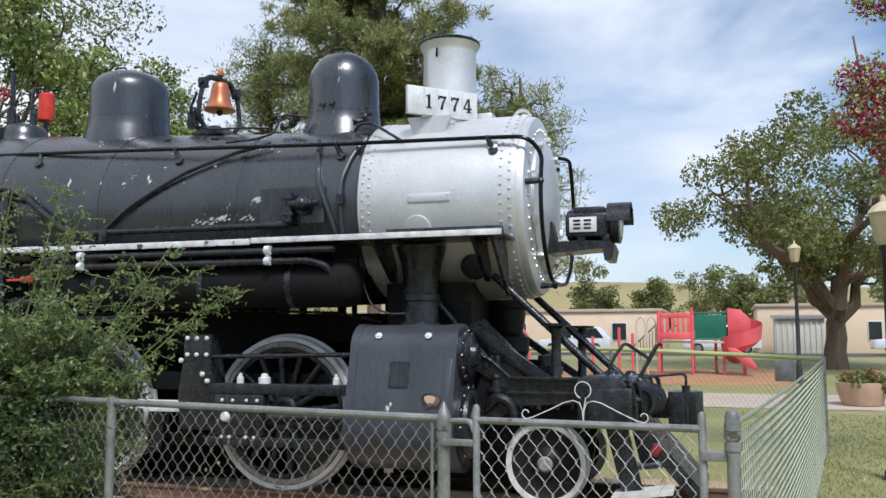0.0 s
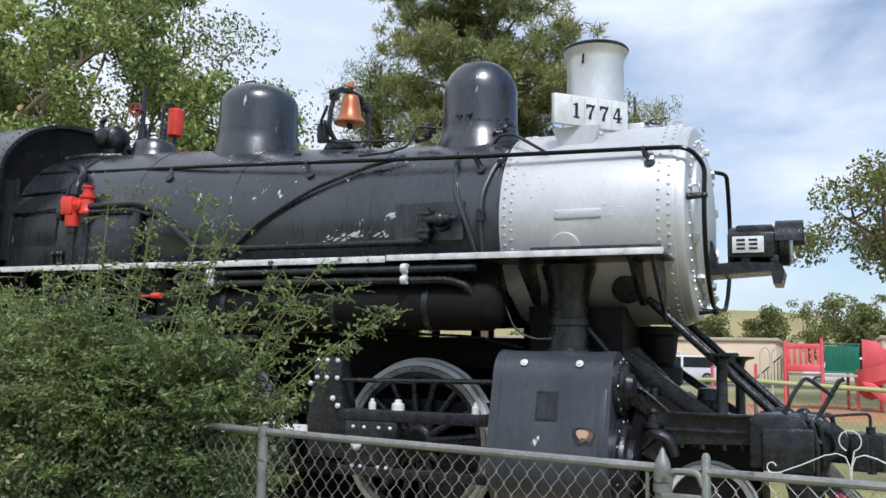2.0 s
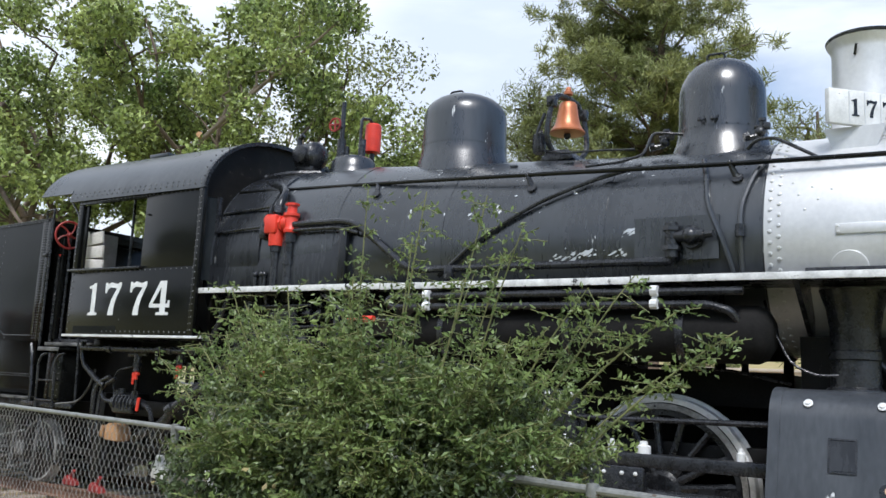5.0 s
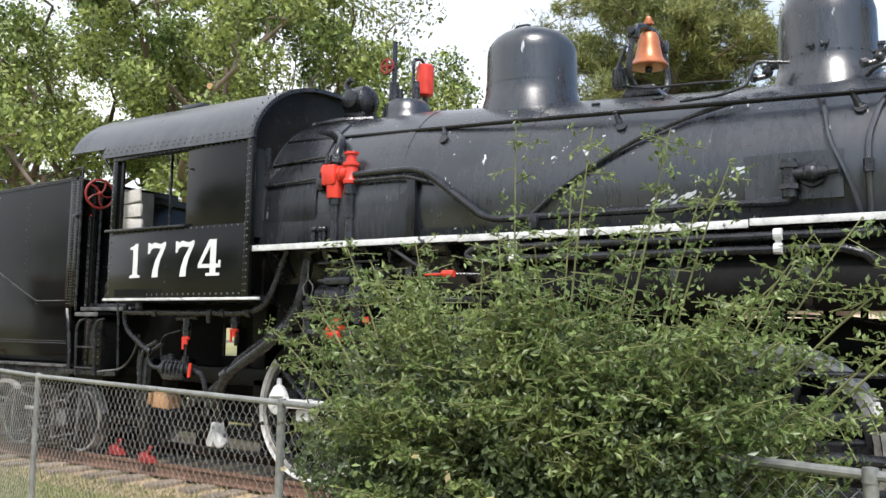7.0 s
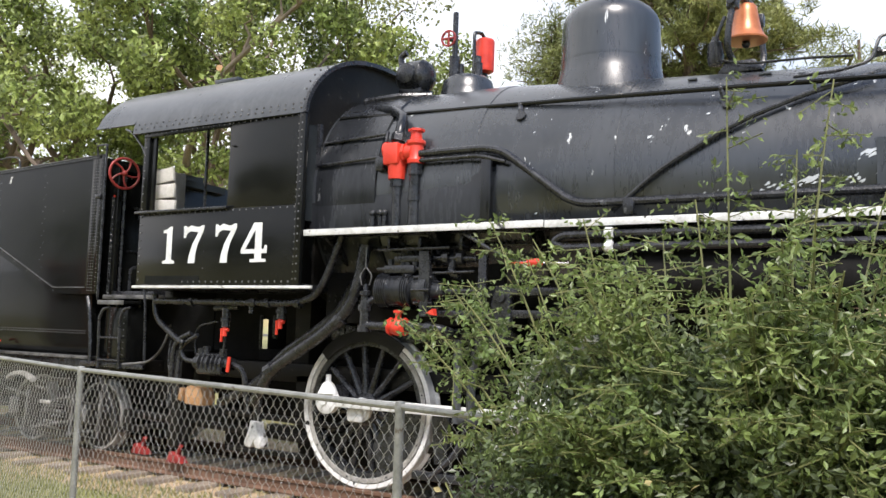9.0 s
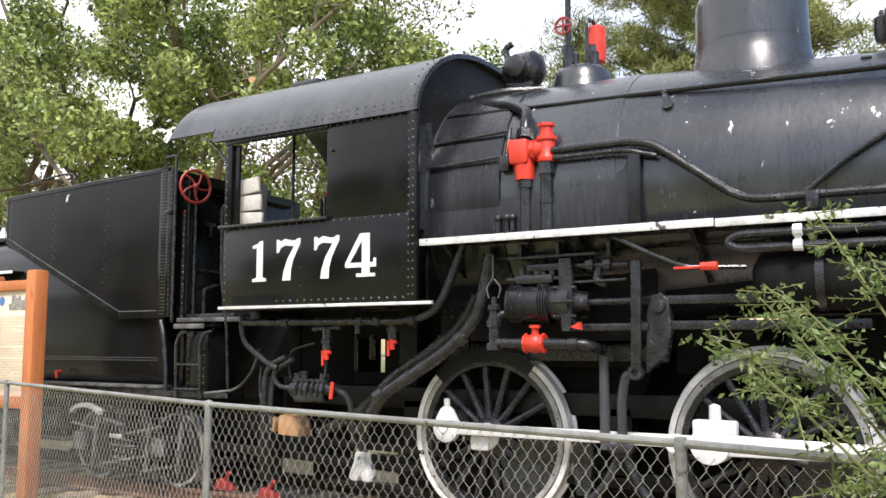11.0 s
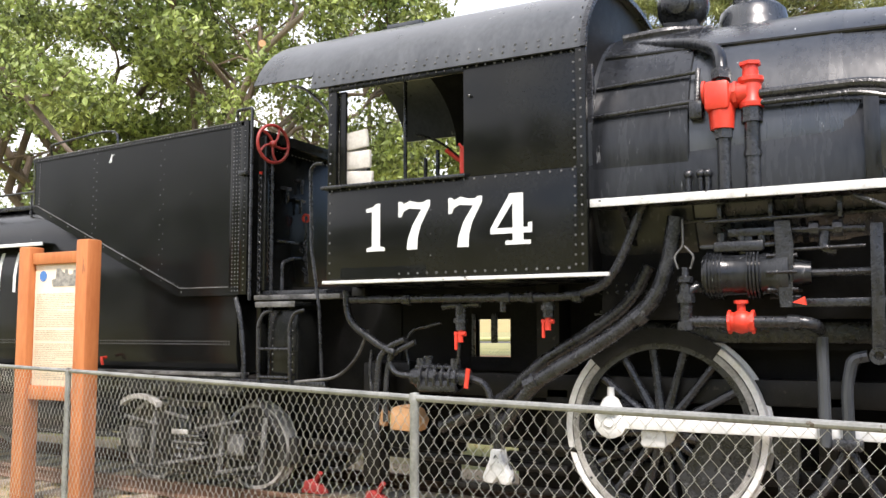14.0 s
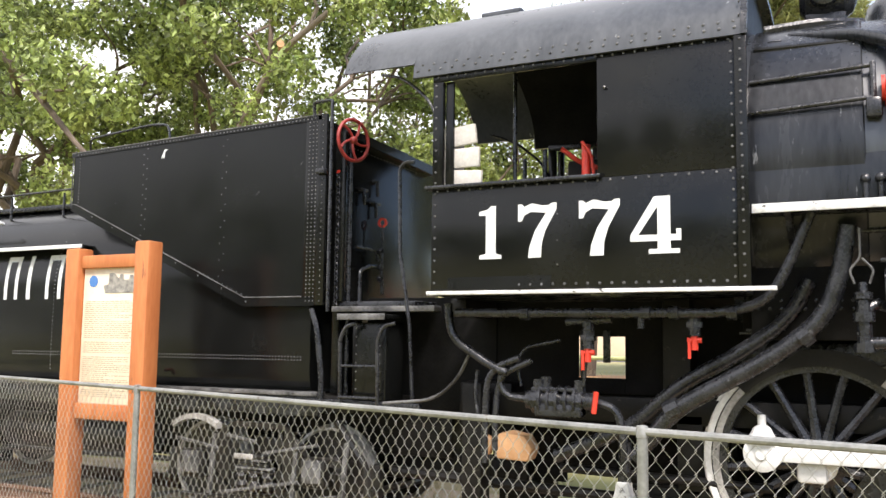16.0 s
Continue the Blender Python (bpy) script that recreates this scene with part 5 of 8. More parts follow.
for y, dx in ((8.55, 0), (9.75, .0)):
    part("smokebox_brace", rod(bm_new(), (-2.28, y, 2.42), (-1.12, y, 1.34), .04, seg=12), "gear", loco)
part("smokebox_brace", rod(bm_new(), (-2.85, 8.35, 2.2), (-2.1, 8.35, 1.35), .035), "gear", loco)
hoses = random.Random(5)
for i, (x, y, h) in enumerate(((-1.0, 8.2, .35), (-.95, 8.35, .25), (-.9, 8.6, .3), (-1.1, 8.75, .22), (-.85, 9.5, .33), (-.95, 9.8, .26))):
    part("brake_hose", tube(bm_new(), [(x - .02, y, 1.3), (x, y, 1.34 + h * .2), (x + .08, y + .04, 1.34 + h * .15), (x + .12, y + .07, 1.18), (x + .11, y + .1, .95 + .08 * (i % 3))], .022, .07), "gear", loco)
# end casting, low pipes and ribs crowded on the deck
part("end_casting", prism(bm_new(), [(-1.38, 1.02), (-.98, 1.02), (-.94, 1.36), (-1.0, 1.45), (-1.32, 1.45), (-1.38, 1.4)], 8.02, 8.4, "y", .02), "gear", loco)
part("end_casting", prism(bm_new(), [(-1.2, 1.0), (-.8, .95), (-.74, 1.3), (-.84, 1.42), (-1.2, 1.44)], 8.5, 8.95, "y", .03), "gear", loco)
for i in range(7):
    part("casting_rib", lathe(bm_new(), [(-.02, .12), (-.015, .15), (.015, .15), (.02, .12)], (-.86 + .012 * i, 8.46 + .075 * i, 1.2 + .015 * (i % 2)), "y", 14, closed=True), "gear", loco)
for y, z, r in ((8.36, 1.33, .03), (8.62, 1.34, .03)):
    part("deck_pipe", tube(bm_new(), [(-2.5, y + .05, z + .06), (-2.2, y, z + .02), (-1.5, y, z), (-1.05, y - .02, z + .03), (-.85, y, z - .12)], r, .08, 8), "gear", loco)
for x in (-2.32, -2.26, -2.2):
    part("bracket_tooth", box(bm_new(), (x, 8.26, 1.5), (x + .04, 8.34, 1.62), .006), "gear", loco)
part("valve_body", lathe(bm_new(), [(1.28, .12), (1.42, .13), (1.44, .16), (1.5, .16), (1.52, .1), (1.62, .09), (1.63, 0)], (-1.78, 8.72, 0), "z", 18), "gear", loco)
part("drain_elbow", tube(bm_new(), [(-2.3, 8.3, 1.1), (-2.18, 8.2, 1.24), (-2.05, 8.2, 1.2), (-2.0, 8.22, 1.05)], .05, .07, 10), "gear", loco)
heads_bm = heads(bm_new(), [(x, 8.29, 1.22) for x in steps(-1.9, -1.3, 9)] + [(-2.3 + .05 * k, 8.29, 1.47 - .036 * k) for k in range(10)], Vector((0, -1, 0)), .02)
part("deck_bolts", heads_bm, "gear", loco, kind="stuff")
for x, y, z in ((-1.1, 8.4, 1.42), (-1.0, 9.1, 1.40), (-1.2, 8.9, 1.40)):
    bm = ball(bm_new(), (x, y, z), .07)
    rod(bm, (x - .15, y, z), (x + .15, y, z), .035)
    part("pipe_fitting", bm, "gear", loco)
part("cut_lever", tube(bm_new(), [(-1.15, 8.05, 1.33), (-1.05, 8.05, 1.6), (-.95, 8.1, 1.75), (-.75, 8.3, 1.6)], .016, .05), "gear", loco)
part("cut_lever", tube(bm_new(), [(-.9, 8.6, 1.36), (-.7, 8.6, 1.72), (-.66, 8.6, 1.74)], .02), "gear", loco)
for y in (8.2, 10.1):
    part("pilot_step_bracket", prism(bm_new(), [(-1.15, 1.0), (-.95, 1.0), (-.82, .42), (-1.0, .36)], y - .02, y + .02), "gear", loco)
    part("pilot_step", prism(bm_new(), [(-1.08, .36), (-.55, .44), (-.55, .47), (-1.08, .40)], y - .25, y + .18), "plank", loco, "worn grey step board")
bm = bm_new()
prism(bm, [(-1.0, 1.0), (-.85, 1.0), (-.28, .36), (-.42, .32)], 8.5, 9.8)
part("pilot", bm, "gear", loco)
part("marker_light", box_at((-.72, 8.44, .76), (.09, .06, .11), .02, Matrix.Rotation(radians(35), 4, "Y")), "dullred", loco, "dull red lamp")
for y in (8.35, 9.95):
    part("frame_brace", prism(bm_new(), [(-2.5, 1.9), (-2.42, 1.94), (-1.5, 1.30), (-1.6, 1.27)], y - .03, y + .03), "gear", loco)
part("air_pump", lathe(bm_new(), [(1.35, .18), (1.6, .2), (1.65, .24), (1.8, .24), (1.85, .17), (2.1, .2), (2.12, .22), (2.2, .22), (2.2, 0)], (-2.35, 9.4, 0), "z", 24), "grime", loco)

# headlight on its bracket
lamp = part("headlight", lathe(bm_new(), [(-1.62, .0), (-1.62, .155), (-1.58, .175), (-1.18, .175), (-1.16, .20), (-1.08, .205), (-1.07, .18)], (0, CY, 2.97), "x", 32), "gear", loco, "black cased headlight")
part("headlight_box", box(bm_new(), (-1.62, CY - .2, 2.83), (-1.2, CY + .2, 3.07), .02), "gear", lamp)
part("lens", lathe(bm_new(), [(-1.13, .18), (-1.08, .17), (-1.055, .1), (-1.05, 0)], (0, CY, 2.97), "x", 28), "lampglass", lamp, "pale glass lens")
vis = bm_new()
top = [(CY + .215 * math.cos(radians(a)), 2.98 + .215 * math.sin(radians(a))) for a in range(0, 181, 12)]
inner = [(CY + .20 * math.cos(radians(a)), 2.98 + .20 * math.sin(radians(a))) for a in range(180, -1, -12)]
prism(vis, top + inner, -1.2, -.96, "x")
part("visor", vis, "gear", lamp)
part("headlight_chimney", box(bm_new(), (-1.55, CY - .13, 3.06), (-1.22, CY + .13, 3.15), .02), "gear", lamp)
for s in (-1, 1):
    yy = CY + s * .203
    lo, hi = sorted((yy, yy + s * .012))
    pl = part("headlight_plate", box(bm_new(), (-1.575, lo, 2.875), (-1.295, hi, 3.03), .004), "white", lamp, "white enamel plate with a black mark")
    if s < 0:
        bm = bm_new()
        for x in (-1.535, -1.425):
            for z in (2.905, 2.945, 2.985):
                box(bm, (x, yy - .016, z), (x + .075, yy - .0125, z + .02))
        part("plate_mark", bm, "gear", pl, "two black marks")
part("headlight_bracket", prism(bm_new(), [(-1.85, 2.66), (-1.85, 2.77), (-1.5, 2.79), (-1.15, 2.775), (-1.12, 2.70), (-1.15, 2.58), (-1.22, 2.58), (-1.24, 2.70)], CY - .22, CY + .22), "gear", loco)
part("headlight_bracket", prism(bm_new(), [(-1.86, 2.62), (-1.70, 2.74), (-1.76, 3.0), (-1.86, 2.95)], CY - .2, CY - .05), "gear", loco)
part("headlight_foot", box(bm_new(), (-1.5, CY - .18, 2.78), (-1.42, CY + .18, 2.85), .01), "gear", loco)
part("headlight_foot", box(bm_new(), (-1.25, CY - .18, 2.78), (-1.17, CY + .18, 2.85), .01), "gear", loco)

# flakes of paint lost from the jacket low on the barrel and by the firebox
fr = random.Random(77)
verts, faces = [], []
for cx, cz, sx, sz, n in ((-4.95, 3.07, .22, .035, 34), (-5.4, 3.03, .1, .02, 9), (-4.75, 3.2, .06, .04, 7), (-5.95, 3.0, .05, .02, 5), (-6.4, 3.5, .05, .05, 3), (-4.6, 3.85, .15, .04, 4), (-6.1, 3.62, .5, .12, 6), (-7.6, 3.3, .3, .3, 6)):
    for k in range(n):
        x, z = fr.gauss(cx, sx), fr.gauss(cz, sz)
        r = fr.uniform(.008, .034) if n > 6 else fr.uniform(.006, .02)
        m, a0 = fr.randint(5, 8), fr.uniform(0, 3)
        base = len(verts)
        for i in range(m):
            a = 2 * math.pi * i / m
            u, v = r * math.cos(a) * fr.uniform(.3, 1.9), r * .6 * math.sin(a) * fr.uniform(.25, 1.5)
            verts.append(tuple(on_boiler(x + u + .5 * v, z + v + .35 * u, .004)))
        faces.append(tuple(range(base + m - 1, base - 1, -1)))
link_mesh("flaked_paint", raw_mesh("flaked_paint", verts, faces), "flake", loco, "pale patches of flaked paint", "stuff", smooth=0)

# ---- fittings on the boiler top ----
turret = part("steam_turret", lathe(bm_new(), [(4.25, .36), (4.33, .31), (4.42, .29), (4.52, .27), (4.57, .22), (4.60, .1), (4.60, 0)], (-8.80, CY, 0), "z", 28), "boiler", loco)
for x, y, z0, z1, r in ((-8.88, 8.99, 4.5, 5.27, .032), (-8.88, 8.99, 4.5, 4.78, .06), (-8.72, CY + .05, 4.5, 4.82, .05), (-8.82, CY - .12, 4.5, 4.7, .035), (-8.66, CY - .02, 4.5, 4.72, .045)):
    part("safety_valve", rod(bm_new(), (x, y, z0), (x, y, z1), r, r * .92, 12), "gear", loco)
bm = lathe(bm_new(), [(-.012, .075), (-.012, .09), (.012, .09), (.012, .075)], (-8.86, 8.82, 4.93), "y", 20, closed=True)
rod(bm, (-8.94, 8.82, 4.93), (-8.78, 8.82, 4.93), .012)
rod(bm, (-8.86, 8.82, 4.85), (-8.86, 8.82, 5.01), .012)
part("turret_handwheel", bm, "dullred", loco, "small red handwheel")
part("turret_stem", rod(bm_new(), (-8.86, 8.82, 4.93), (-8.88, 8.99, 4.94), .02), "gear", loco)
part("whistle", lathe(bm_new(), [(4.72, .06), (4.74, .10), (4.78, .105), (5.09, .105), (5.11, .09), (5.11, 0)], (-8.79, 9.5, 0), "z", 24), "red", loco, "red painted canister whistle")
part("whistle_stem", rod(bm_new(), (-8.79, 9.5, 4.2), (-8.79, 9.5, 4.74), .035), "gear", loco)
part("whistle_hook", tube(bm_new(), [(-8.79, 9.25, 4.5), (-8.79, 9.25, 5.12), (-8.79, 9.42, 5.16), (-8.79, 9.5, 5.1)], .02, .04), "gear", loco)
dyn = part("dynamo", lathe(bm_new(), [(-9.55, 0), (-9.55, .1), (-9.50, .16), (-9.40, .18), (-9.22, .18), (-9.16, .13), (-9.13, .05), (-9.13, 0)], (0, 8.95, 4.60), "x", 24), "gear", loco)
part("dynamo_base", box_at((-9.36, 8.98, 4.42), (.3, .26, .1), .02), "gear", dyn)
part("dynamo_cap", lathe(bm_new(), [(0, .12), (.04, .11), (.06, .06), (.07, 0)], (-9.36, 8.79, 4.60), frame_of((0, -1, 0)), 20), "gear", dyn)
part("exhaust_pipe", tube(bm_new(), [(-9.5, 8.95, 4.6), (-9.56, 8.95, 4.86), (-9.48, 8.95, 4.90)], .035, .05), "gear", loco)
part("turret_pipe", tube(bm_new(), [(-9.1, 8.9, 4.35), (-9.4, 8.7, 4.33), (-9.8, 8.65, 4.3)], .04, .1), "gear", loco)
for x, a, w in ((-5.6, 60, .1), (-5.3, 56, .06), (-6.2, 58, .08)):
    part("jacket_clip", box_at(off_boiler(x, a, .01), (w, .03, .02), .004), "boiler", loco)

# ---- cab ----
C0, C1, NY, FY = -12.25, -9.88, 7.735, 2 * CY - 7.735
EAVE, PEAK = 3.98, 4.79


def roof_profile(off=0.0, low=EAVE, n=28):
    res = []
    for i in range(n + 1):
        u = -1 + 2 * i / n
        u = math.copysign(1 - (1 - abs(u)) ** 1.8, u) if abs(u) > 1e-6 else 0
        z = EAVE + (PEAK - EAVE - off) * max(0, 1 - abs(u) ** 2.35) ** .58
        res.append((CY + u * (1.45 - off), z))
    return [(y, max(z, low)) for y, z in res if z >= low - .06]


def roof_shell(x0, x1, low):
    o, i = roof_profile(0, low), roof_profile(.028, low)
    return prism(bm_new(), o + i[::-1], x0, x1, "x")


for y0, y1, near in ((NY, NY + .022, True), (FY - .022, FY, False)):
    part("cab_side", box(bm_new(), (C0, y0, 2.235), (C1, y1, 3.05), .004), "black", loco, "black riveted cab side panel")
    part("cab_side", box(bm_new(), (-10.89 if near else -11.75, y0, 3.052), (C1, y1, 3.99), .004), "black", loco, "black cab side panel")
    part("cab_header", box(bm_new(), (C0, y0 - .004, 3.93), (-10.892, y1, 4.0), .004), "black", loco)
    part("cab_post", box(bm_new(), (C0, y0, 3.052), (-12.16, y1 + .03, 3.93), .006), "black", loco)
    part("window_post", box(bm_new(), (-12.15, y0 + .03, 3.06), (-12.08, y1 + .04, 3.93), .006), "black", loco)
    part("window_sill", box(bm_new(), (-12.3, y0 - .045, 3.045), (-10.86, y1 + .05, 3.075), .008), "gear", loco)
    s = -1 if near else 1
    lo, hi = sorted((y0 if near else y1, (y0 if near else y1) + s * .03))
    part("cab_corner", box(bm_new(), (C1 - .03, lo, 2.24), (C1 + .05, hi + .03, 3.98), .006), "black", loco)
    part("cab_skirt", box(bm_new(), (C0 - .02, lo - .01, 2.203), (-9.67, hi, 2.232), .003), "scuffwhite", loco, "white painted skirt strip")
part("cab_floor", box(bm_new(), (C0, NY + .03, 2.2), (C1, FY - .03, 2.26), .004), "gear", loco)
part("backhead", lathe(bm_new(), [(-10.7, 0), (-10.7, .75), (-10.55, .95), (-10.05, 1.02)], (0, CY, 3.05), "x", 40), "grime", loco)
roof = part("cab_roof", roof_shell(-12.42, -9.84, EAVE), "roof", loco, "faded black arched cab roof", smooth=30)
# the lining's near-black colour holds the shade of the ceiling
part("roof_lining", prism(bm_new(), roof_profile(.03) + roof_profile(.045)[::-1], -12.4, -9.95, "x"), "shadeblack", roof, smooth=30)
part("roof_overhang", roof_shell(-13.1, -12.42, 4.10), "roof", roof, smooth=30)
part("roof_hatch", box(bm_new(), (-12.3, CY - .35, 4.84), (-11.9, CY + .35, 4.90), .015), "roof", roof)
fw = roof_profile(.03)
part("cab_front", prism(bm_new(), [(NY + .03, 3.9)] + fw + [(FY - .03, 3.9)], -9.93, -9.90, "x"), "grime", loco, smooth=0)
part("cab_front", box(bm_new(), (-9.93, 8.02, 2.26), (-9.90, 10.28, 3.9)), "grime", loco)
part("front_window_frame", box(bm_new(), (-9.92, 7.98, 2.8), (-9.86, 8.03, 3.92), .006), "gear", loco)
part("front_window_pane", box(bm_new(), (-9.915, 7.79, 2.9), (-9.905, 7.98, 3.9)), "glass", loco, "dark front window pane")
part("front_bead", prism(bm_new(), [(y, z) for y, z in roof_profile(-.012)] + [(y, z) for y, z in roof_profile(.035)][::-1], -9.86, -9.82, "x"), "gear", roof, smooth=0)
for s in (-1, 1):
    pts = [(-12.2, CY + s * 1.38, 3.55), (-12.3, CY + s * 1.36, 3.8), (-12.6, CY + s * 1.3, 4.05), (-12.85, CY + s * 1.2, 4.13)]
    part("roof_stay", tube(bm_new(), pts, .014, .2), "gear", roof)
bm = bm_new()
ny = Vector((0, -1, 0))
heads(bm, [(x, NY, 3.03) for x in steps(-12.2, -9.95, 24)], ny, .011)
heads(bm, [(x, NY, 2.275) for x in steps(-11.5, -9.9, 18)], ny, .013)
heads(bm, [(x, NY - .004, 3.965) for x in steps(-12.2, -10.9, 16)], ny, .011)
heads(bm, [(x, NY, 3.965) for x in steps(-10.85, -9.95, 11)], ny, .011)
heads(bm, [(C1 - .055, NY, z) for z in steps(2.3, 3.95, 22)], ny, .011)
heads(bm, [(C1 + .01, NY - .03, z) for z in steps(2.3, 3.95, 22)], ny, .011)
heads(bm, [(C0 + .03, NY, z) for z in steps(2.3, 3.9, 18)], ny, .011)
def roof_y(z):
    """The near skin of the cab roof at a height."""
    k = ((z - EAVE) / (PEAK - EAVE)) ** (1 / .58)
    return CY - 1.45 * (1 - k) ** (1 / 2.35)


heads(bm, [(x, roof_y(4.035), 4.035) for x in steps(-12.38, -9.9, 24)], ny, .013)
heads(bm, [(x + .04, roof_y(4.085), 4.085) for x in steps(-12.38, -9.95, 24)], ny, .013)
heads(bm, [(-9.875, CY - (1.45 - .015) * math.cos(a), EAVE + .02 + (PEAK - EAVE - .04) * math.sin(a) ** .8) for a in [radians(6 + 7 * k) for k in range(24)]], Vector((1, 0, 0)), .013)
heads(bm, [(-11.2, NY, z) for z in (2.42, 2.6, 2.8)], ny, .008)
part("rivets", bm, "rivet", loco, kind="stuff")
for ch, x, w in (("1", -11.85, 1.08), ("7", -11.52, 1.27), ("7", -11.04, 1.27), ("4", -10.65, 1.42)):
    part("cab_numeral", numeral(ch, .41, Matrix.Translation((x, NY - .001, 2.475)), .004, w * .98), "white", loco, "white serif numeral " + ch)
part("panel_knob", ball(bm_new(), (-10.83, NY - .012, 3.72), .014, 8), "gear", loco)
part("patch_plate", box(bm_new(), (-12.1, NY - .004, 2.25), (-11.25, NY, 2.34)), "black", loco)
# things inside
seat = part("cab_seat", box(bm_new(), (-12.31, 7.94, 3.10), (-12.27, 8.4, 3.62), .006), "plank", loco, "pale weathered boards of a cab seat")
for k, (z, dx) in enumerate(((3.08, .02), (3.26, .0), (3.44, -.03))):
    part("board", box_at((-12.10 + dx, 7.93, z + .07), (.36, .04, .16), .008, Matrix.Rotation(radians(4 - 5 * k), 4, "Y")), "plank", seat)
part("cab_stanchion", rod(bm_new(), (-11.72, 8.2, 2.3), (-11.72, 8.2, 4.2), .018), "gear", loco)
part("gauge_stand", box(bm_new(), (-11.5, 8.9, 2.3), (-11.05, 9.3, 3.45), .03), "grime", loco)
part("lever_bracket", tube(bm_new(), [(-11.02, 8.12, 3.1), (-11.05, 8.12, 3.32), (-11.12, 8.1, 3.42)], .013, .04), "red", loco, "red handle")
part("throttle_lever", tube(bm_new(), [(-10.9, 8.4, 3.2), (-11.2, 8.3, 3.3), (-11.35, 8.3, 3.42)], .02, .05), "red", loco, "red lever")
part("brake_stand", rod(bm_new(), (-11.1, 8.15, 3.1), (-11.1, 8.15, 3.4), .035), "red", loco, "red valve stand")
for x, y in ((-11.6, 8.6), (-11.3, 9.0), (-11.9, 8.9)):
    part("cab_pipe", rod(bm_new(), (x, y, 2.3), (x, y, 3.5), .02), "gear", loco)

# ---- gear under the running board and the cab ----
bm = lathe(bm_new(), [(-9.03, 0), (-9.03, .15), (-9.0, .17), (-8.9, .17), (-8.87, .155), (-8.55, .155), (-8.52, .175), (-8.44, .175), (-8.42, .1), (-8.3, .08), (-8.3, 0)], (0, 8.0, 2.2), "x", 24)
rev = part("reverse_cylinder", bm, "worn", loco, "scuffed grey-black power reverse cylinder")
for x0, n in ((-9.0, 5), (-8.72, 4)):
    for k in range(n):
        part("cylinder_band", lathe(bm_new(), [(x0 + .024 * k, .15), (x0 + .024 * k, .181), (x0 + .012 + .024 * k, .181), (x0 + .012 + .024 * k, .15)], (0, 8.0, 2.2), "x", 24, closed=True), "worn", rev)
for k in range(8):
    a = 2 * math.pi * k / 8
    part("cylinder_bolt", rod(bm_new(), (-8.58, 8.0 + .168 * math.cos(a), 2.2 + .168 * math.sin(a)), (-8.38, 8.0 + .168 * math.cos(a), 2.2 + .168 * math.sin(a)), .014, seg=6), "gear", rev)
part("reverse_valve", box(bm_new(), (-8.95, 7.9, 2.36), (-8.6, 8.02, 2.44), .02), "gear", rev)
for x in (-8.9, -8.76, -8.62):
    part("valve_boss", rod(bm_new(), (x, 7.96, 2.42), (x, 7.96, 2.50), .03, seg=8), "gear", rev)
part("reverse_bracket", box(bm_new(), (-8.78, 7.95, 2.33), (-8.68, 8.2, 2.52), .02), "gear", rev)
part("reverse_top_bar", box(bm_new(), (-8.85, 7.93, 2.47), (-8.5, 7.99, 2.53), .01), "gear", rev)
part("reverse_top_bar", box(bm_new(), (-9.05, 7.93, 2.39), (-8.45, 7.97, 2.42), .008), "gear", rev)
part("reverse_arm", prism(bm_new(), [(-8.5, 1.96), (-8.42, 1.96), (-8.4, 2.4), (-8.42, 2.56), (-8.52, 2.56), (-8.52, 2.4)], 7.86, 7.9), "gear", rev)
part("crosshead_arm", rod(bm_new(), (-8.3, 8.0, 2.2), (-7.85, 8.0, 2.2), .03), "gear", rev)
part("bell_crank_shaft", rod(bm_new(), (-8.45, 7.95, 2.5), (-7.95, 7.95, 2.49), .028), "gear", loco)
for x in (-8.3, -8.15):
    part("shaft_collar", rod(bm_new(), (x, 7.95, 2.5), (x + .06, 7.95, 2.5), .06), "gear", loco)
part("shaft_drop", tube(bm_new(), [(-8.2, 7.95, 2.48), (-8.22, 7.94, 2.36), (-8.13, 7.94, 2.34)], .035, .04), "gear", loco)
part("link_hanger", prism(bm_new(), [(-7.94, 1.6), (-7.9, 1.57), (-7.86, 1.6), (-7.84, 2.52), (-7.92, 2.52)], 7.92, 7.96, "y", .004), "gear", loco)
part("hanger_eye", lathe(bm_new(), [(7.90, .03), (7.90, .06), (7.97, .06), (7.97, .03)], (-7.9, 0, 1.63), "y", 16, closed=True), "gear", loco)
part("link_plate", prism(bm_new(), [(-7.84, 1.62), (-7.66, 1.78), (-7.62, 1.95), (-7.64, 2.2), (-7.7, 2.26), (-7.78, 2.24), (-7.82, 2.1)], 7.98, 8.08, "y", .01), "gear", loco, smooth=20)
part("link_block", lathe(bm_new(), [(7.95, 0), (7.95, .05), (7.98, .06)], (-7.72, 0, 2.15), "y", 16), "gear", loco)
for z0, z1 in ((2.20, 2.12), (2.0, 1.97)):
    part("radius_bar", box(bm_new(), (-7.9, 8.0, z0 - .035), (-6.2, 8.06, z0 + .035), .008), "gear", loco)
part("radius_bar", box(bm_new(), (-8.5, 7.96, 1.96), (-7.8, 8.02, 2.02), .008), "gear", loco)
bm = bm_new()
rod(bm, (-9.16, 7.92, 2.08), (-9.16, 7.92, 1.80), .05)
rod(bm, (-9.16, 7.92, 2.0), (-9.16, 7.92, 2.06), .068, seg=8)
rod(bm, (-9.16, 7.92, 1.80), (-9.16, 7.92, 1.86), .068, seg=8)
tube(bm, [(-9.16, 7.92, 1.86), (-8.36, 7.92, 1.855), (-8.29, 7.96, 1.84), (-8.28, 8.2, 1.80)], .042, .06, 12)
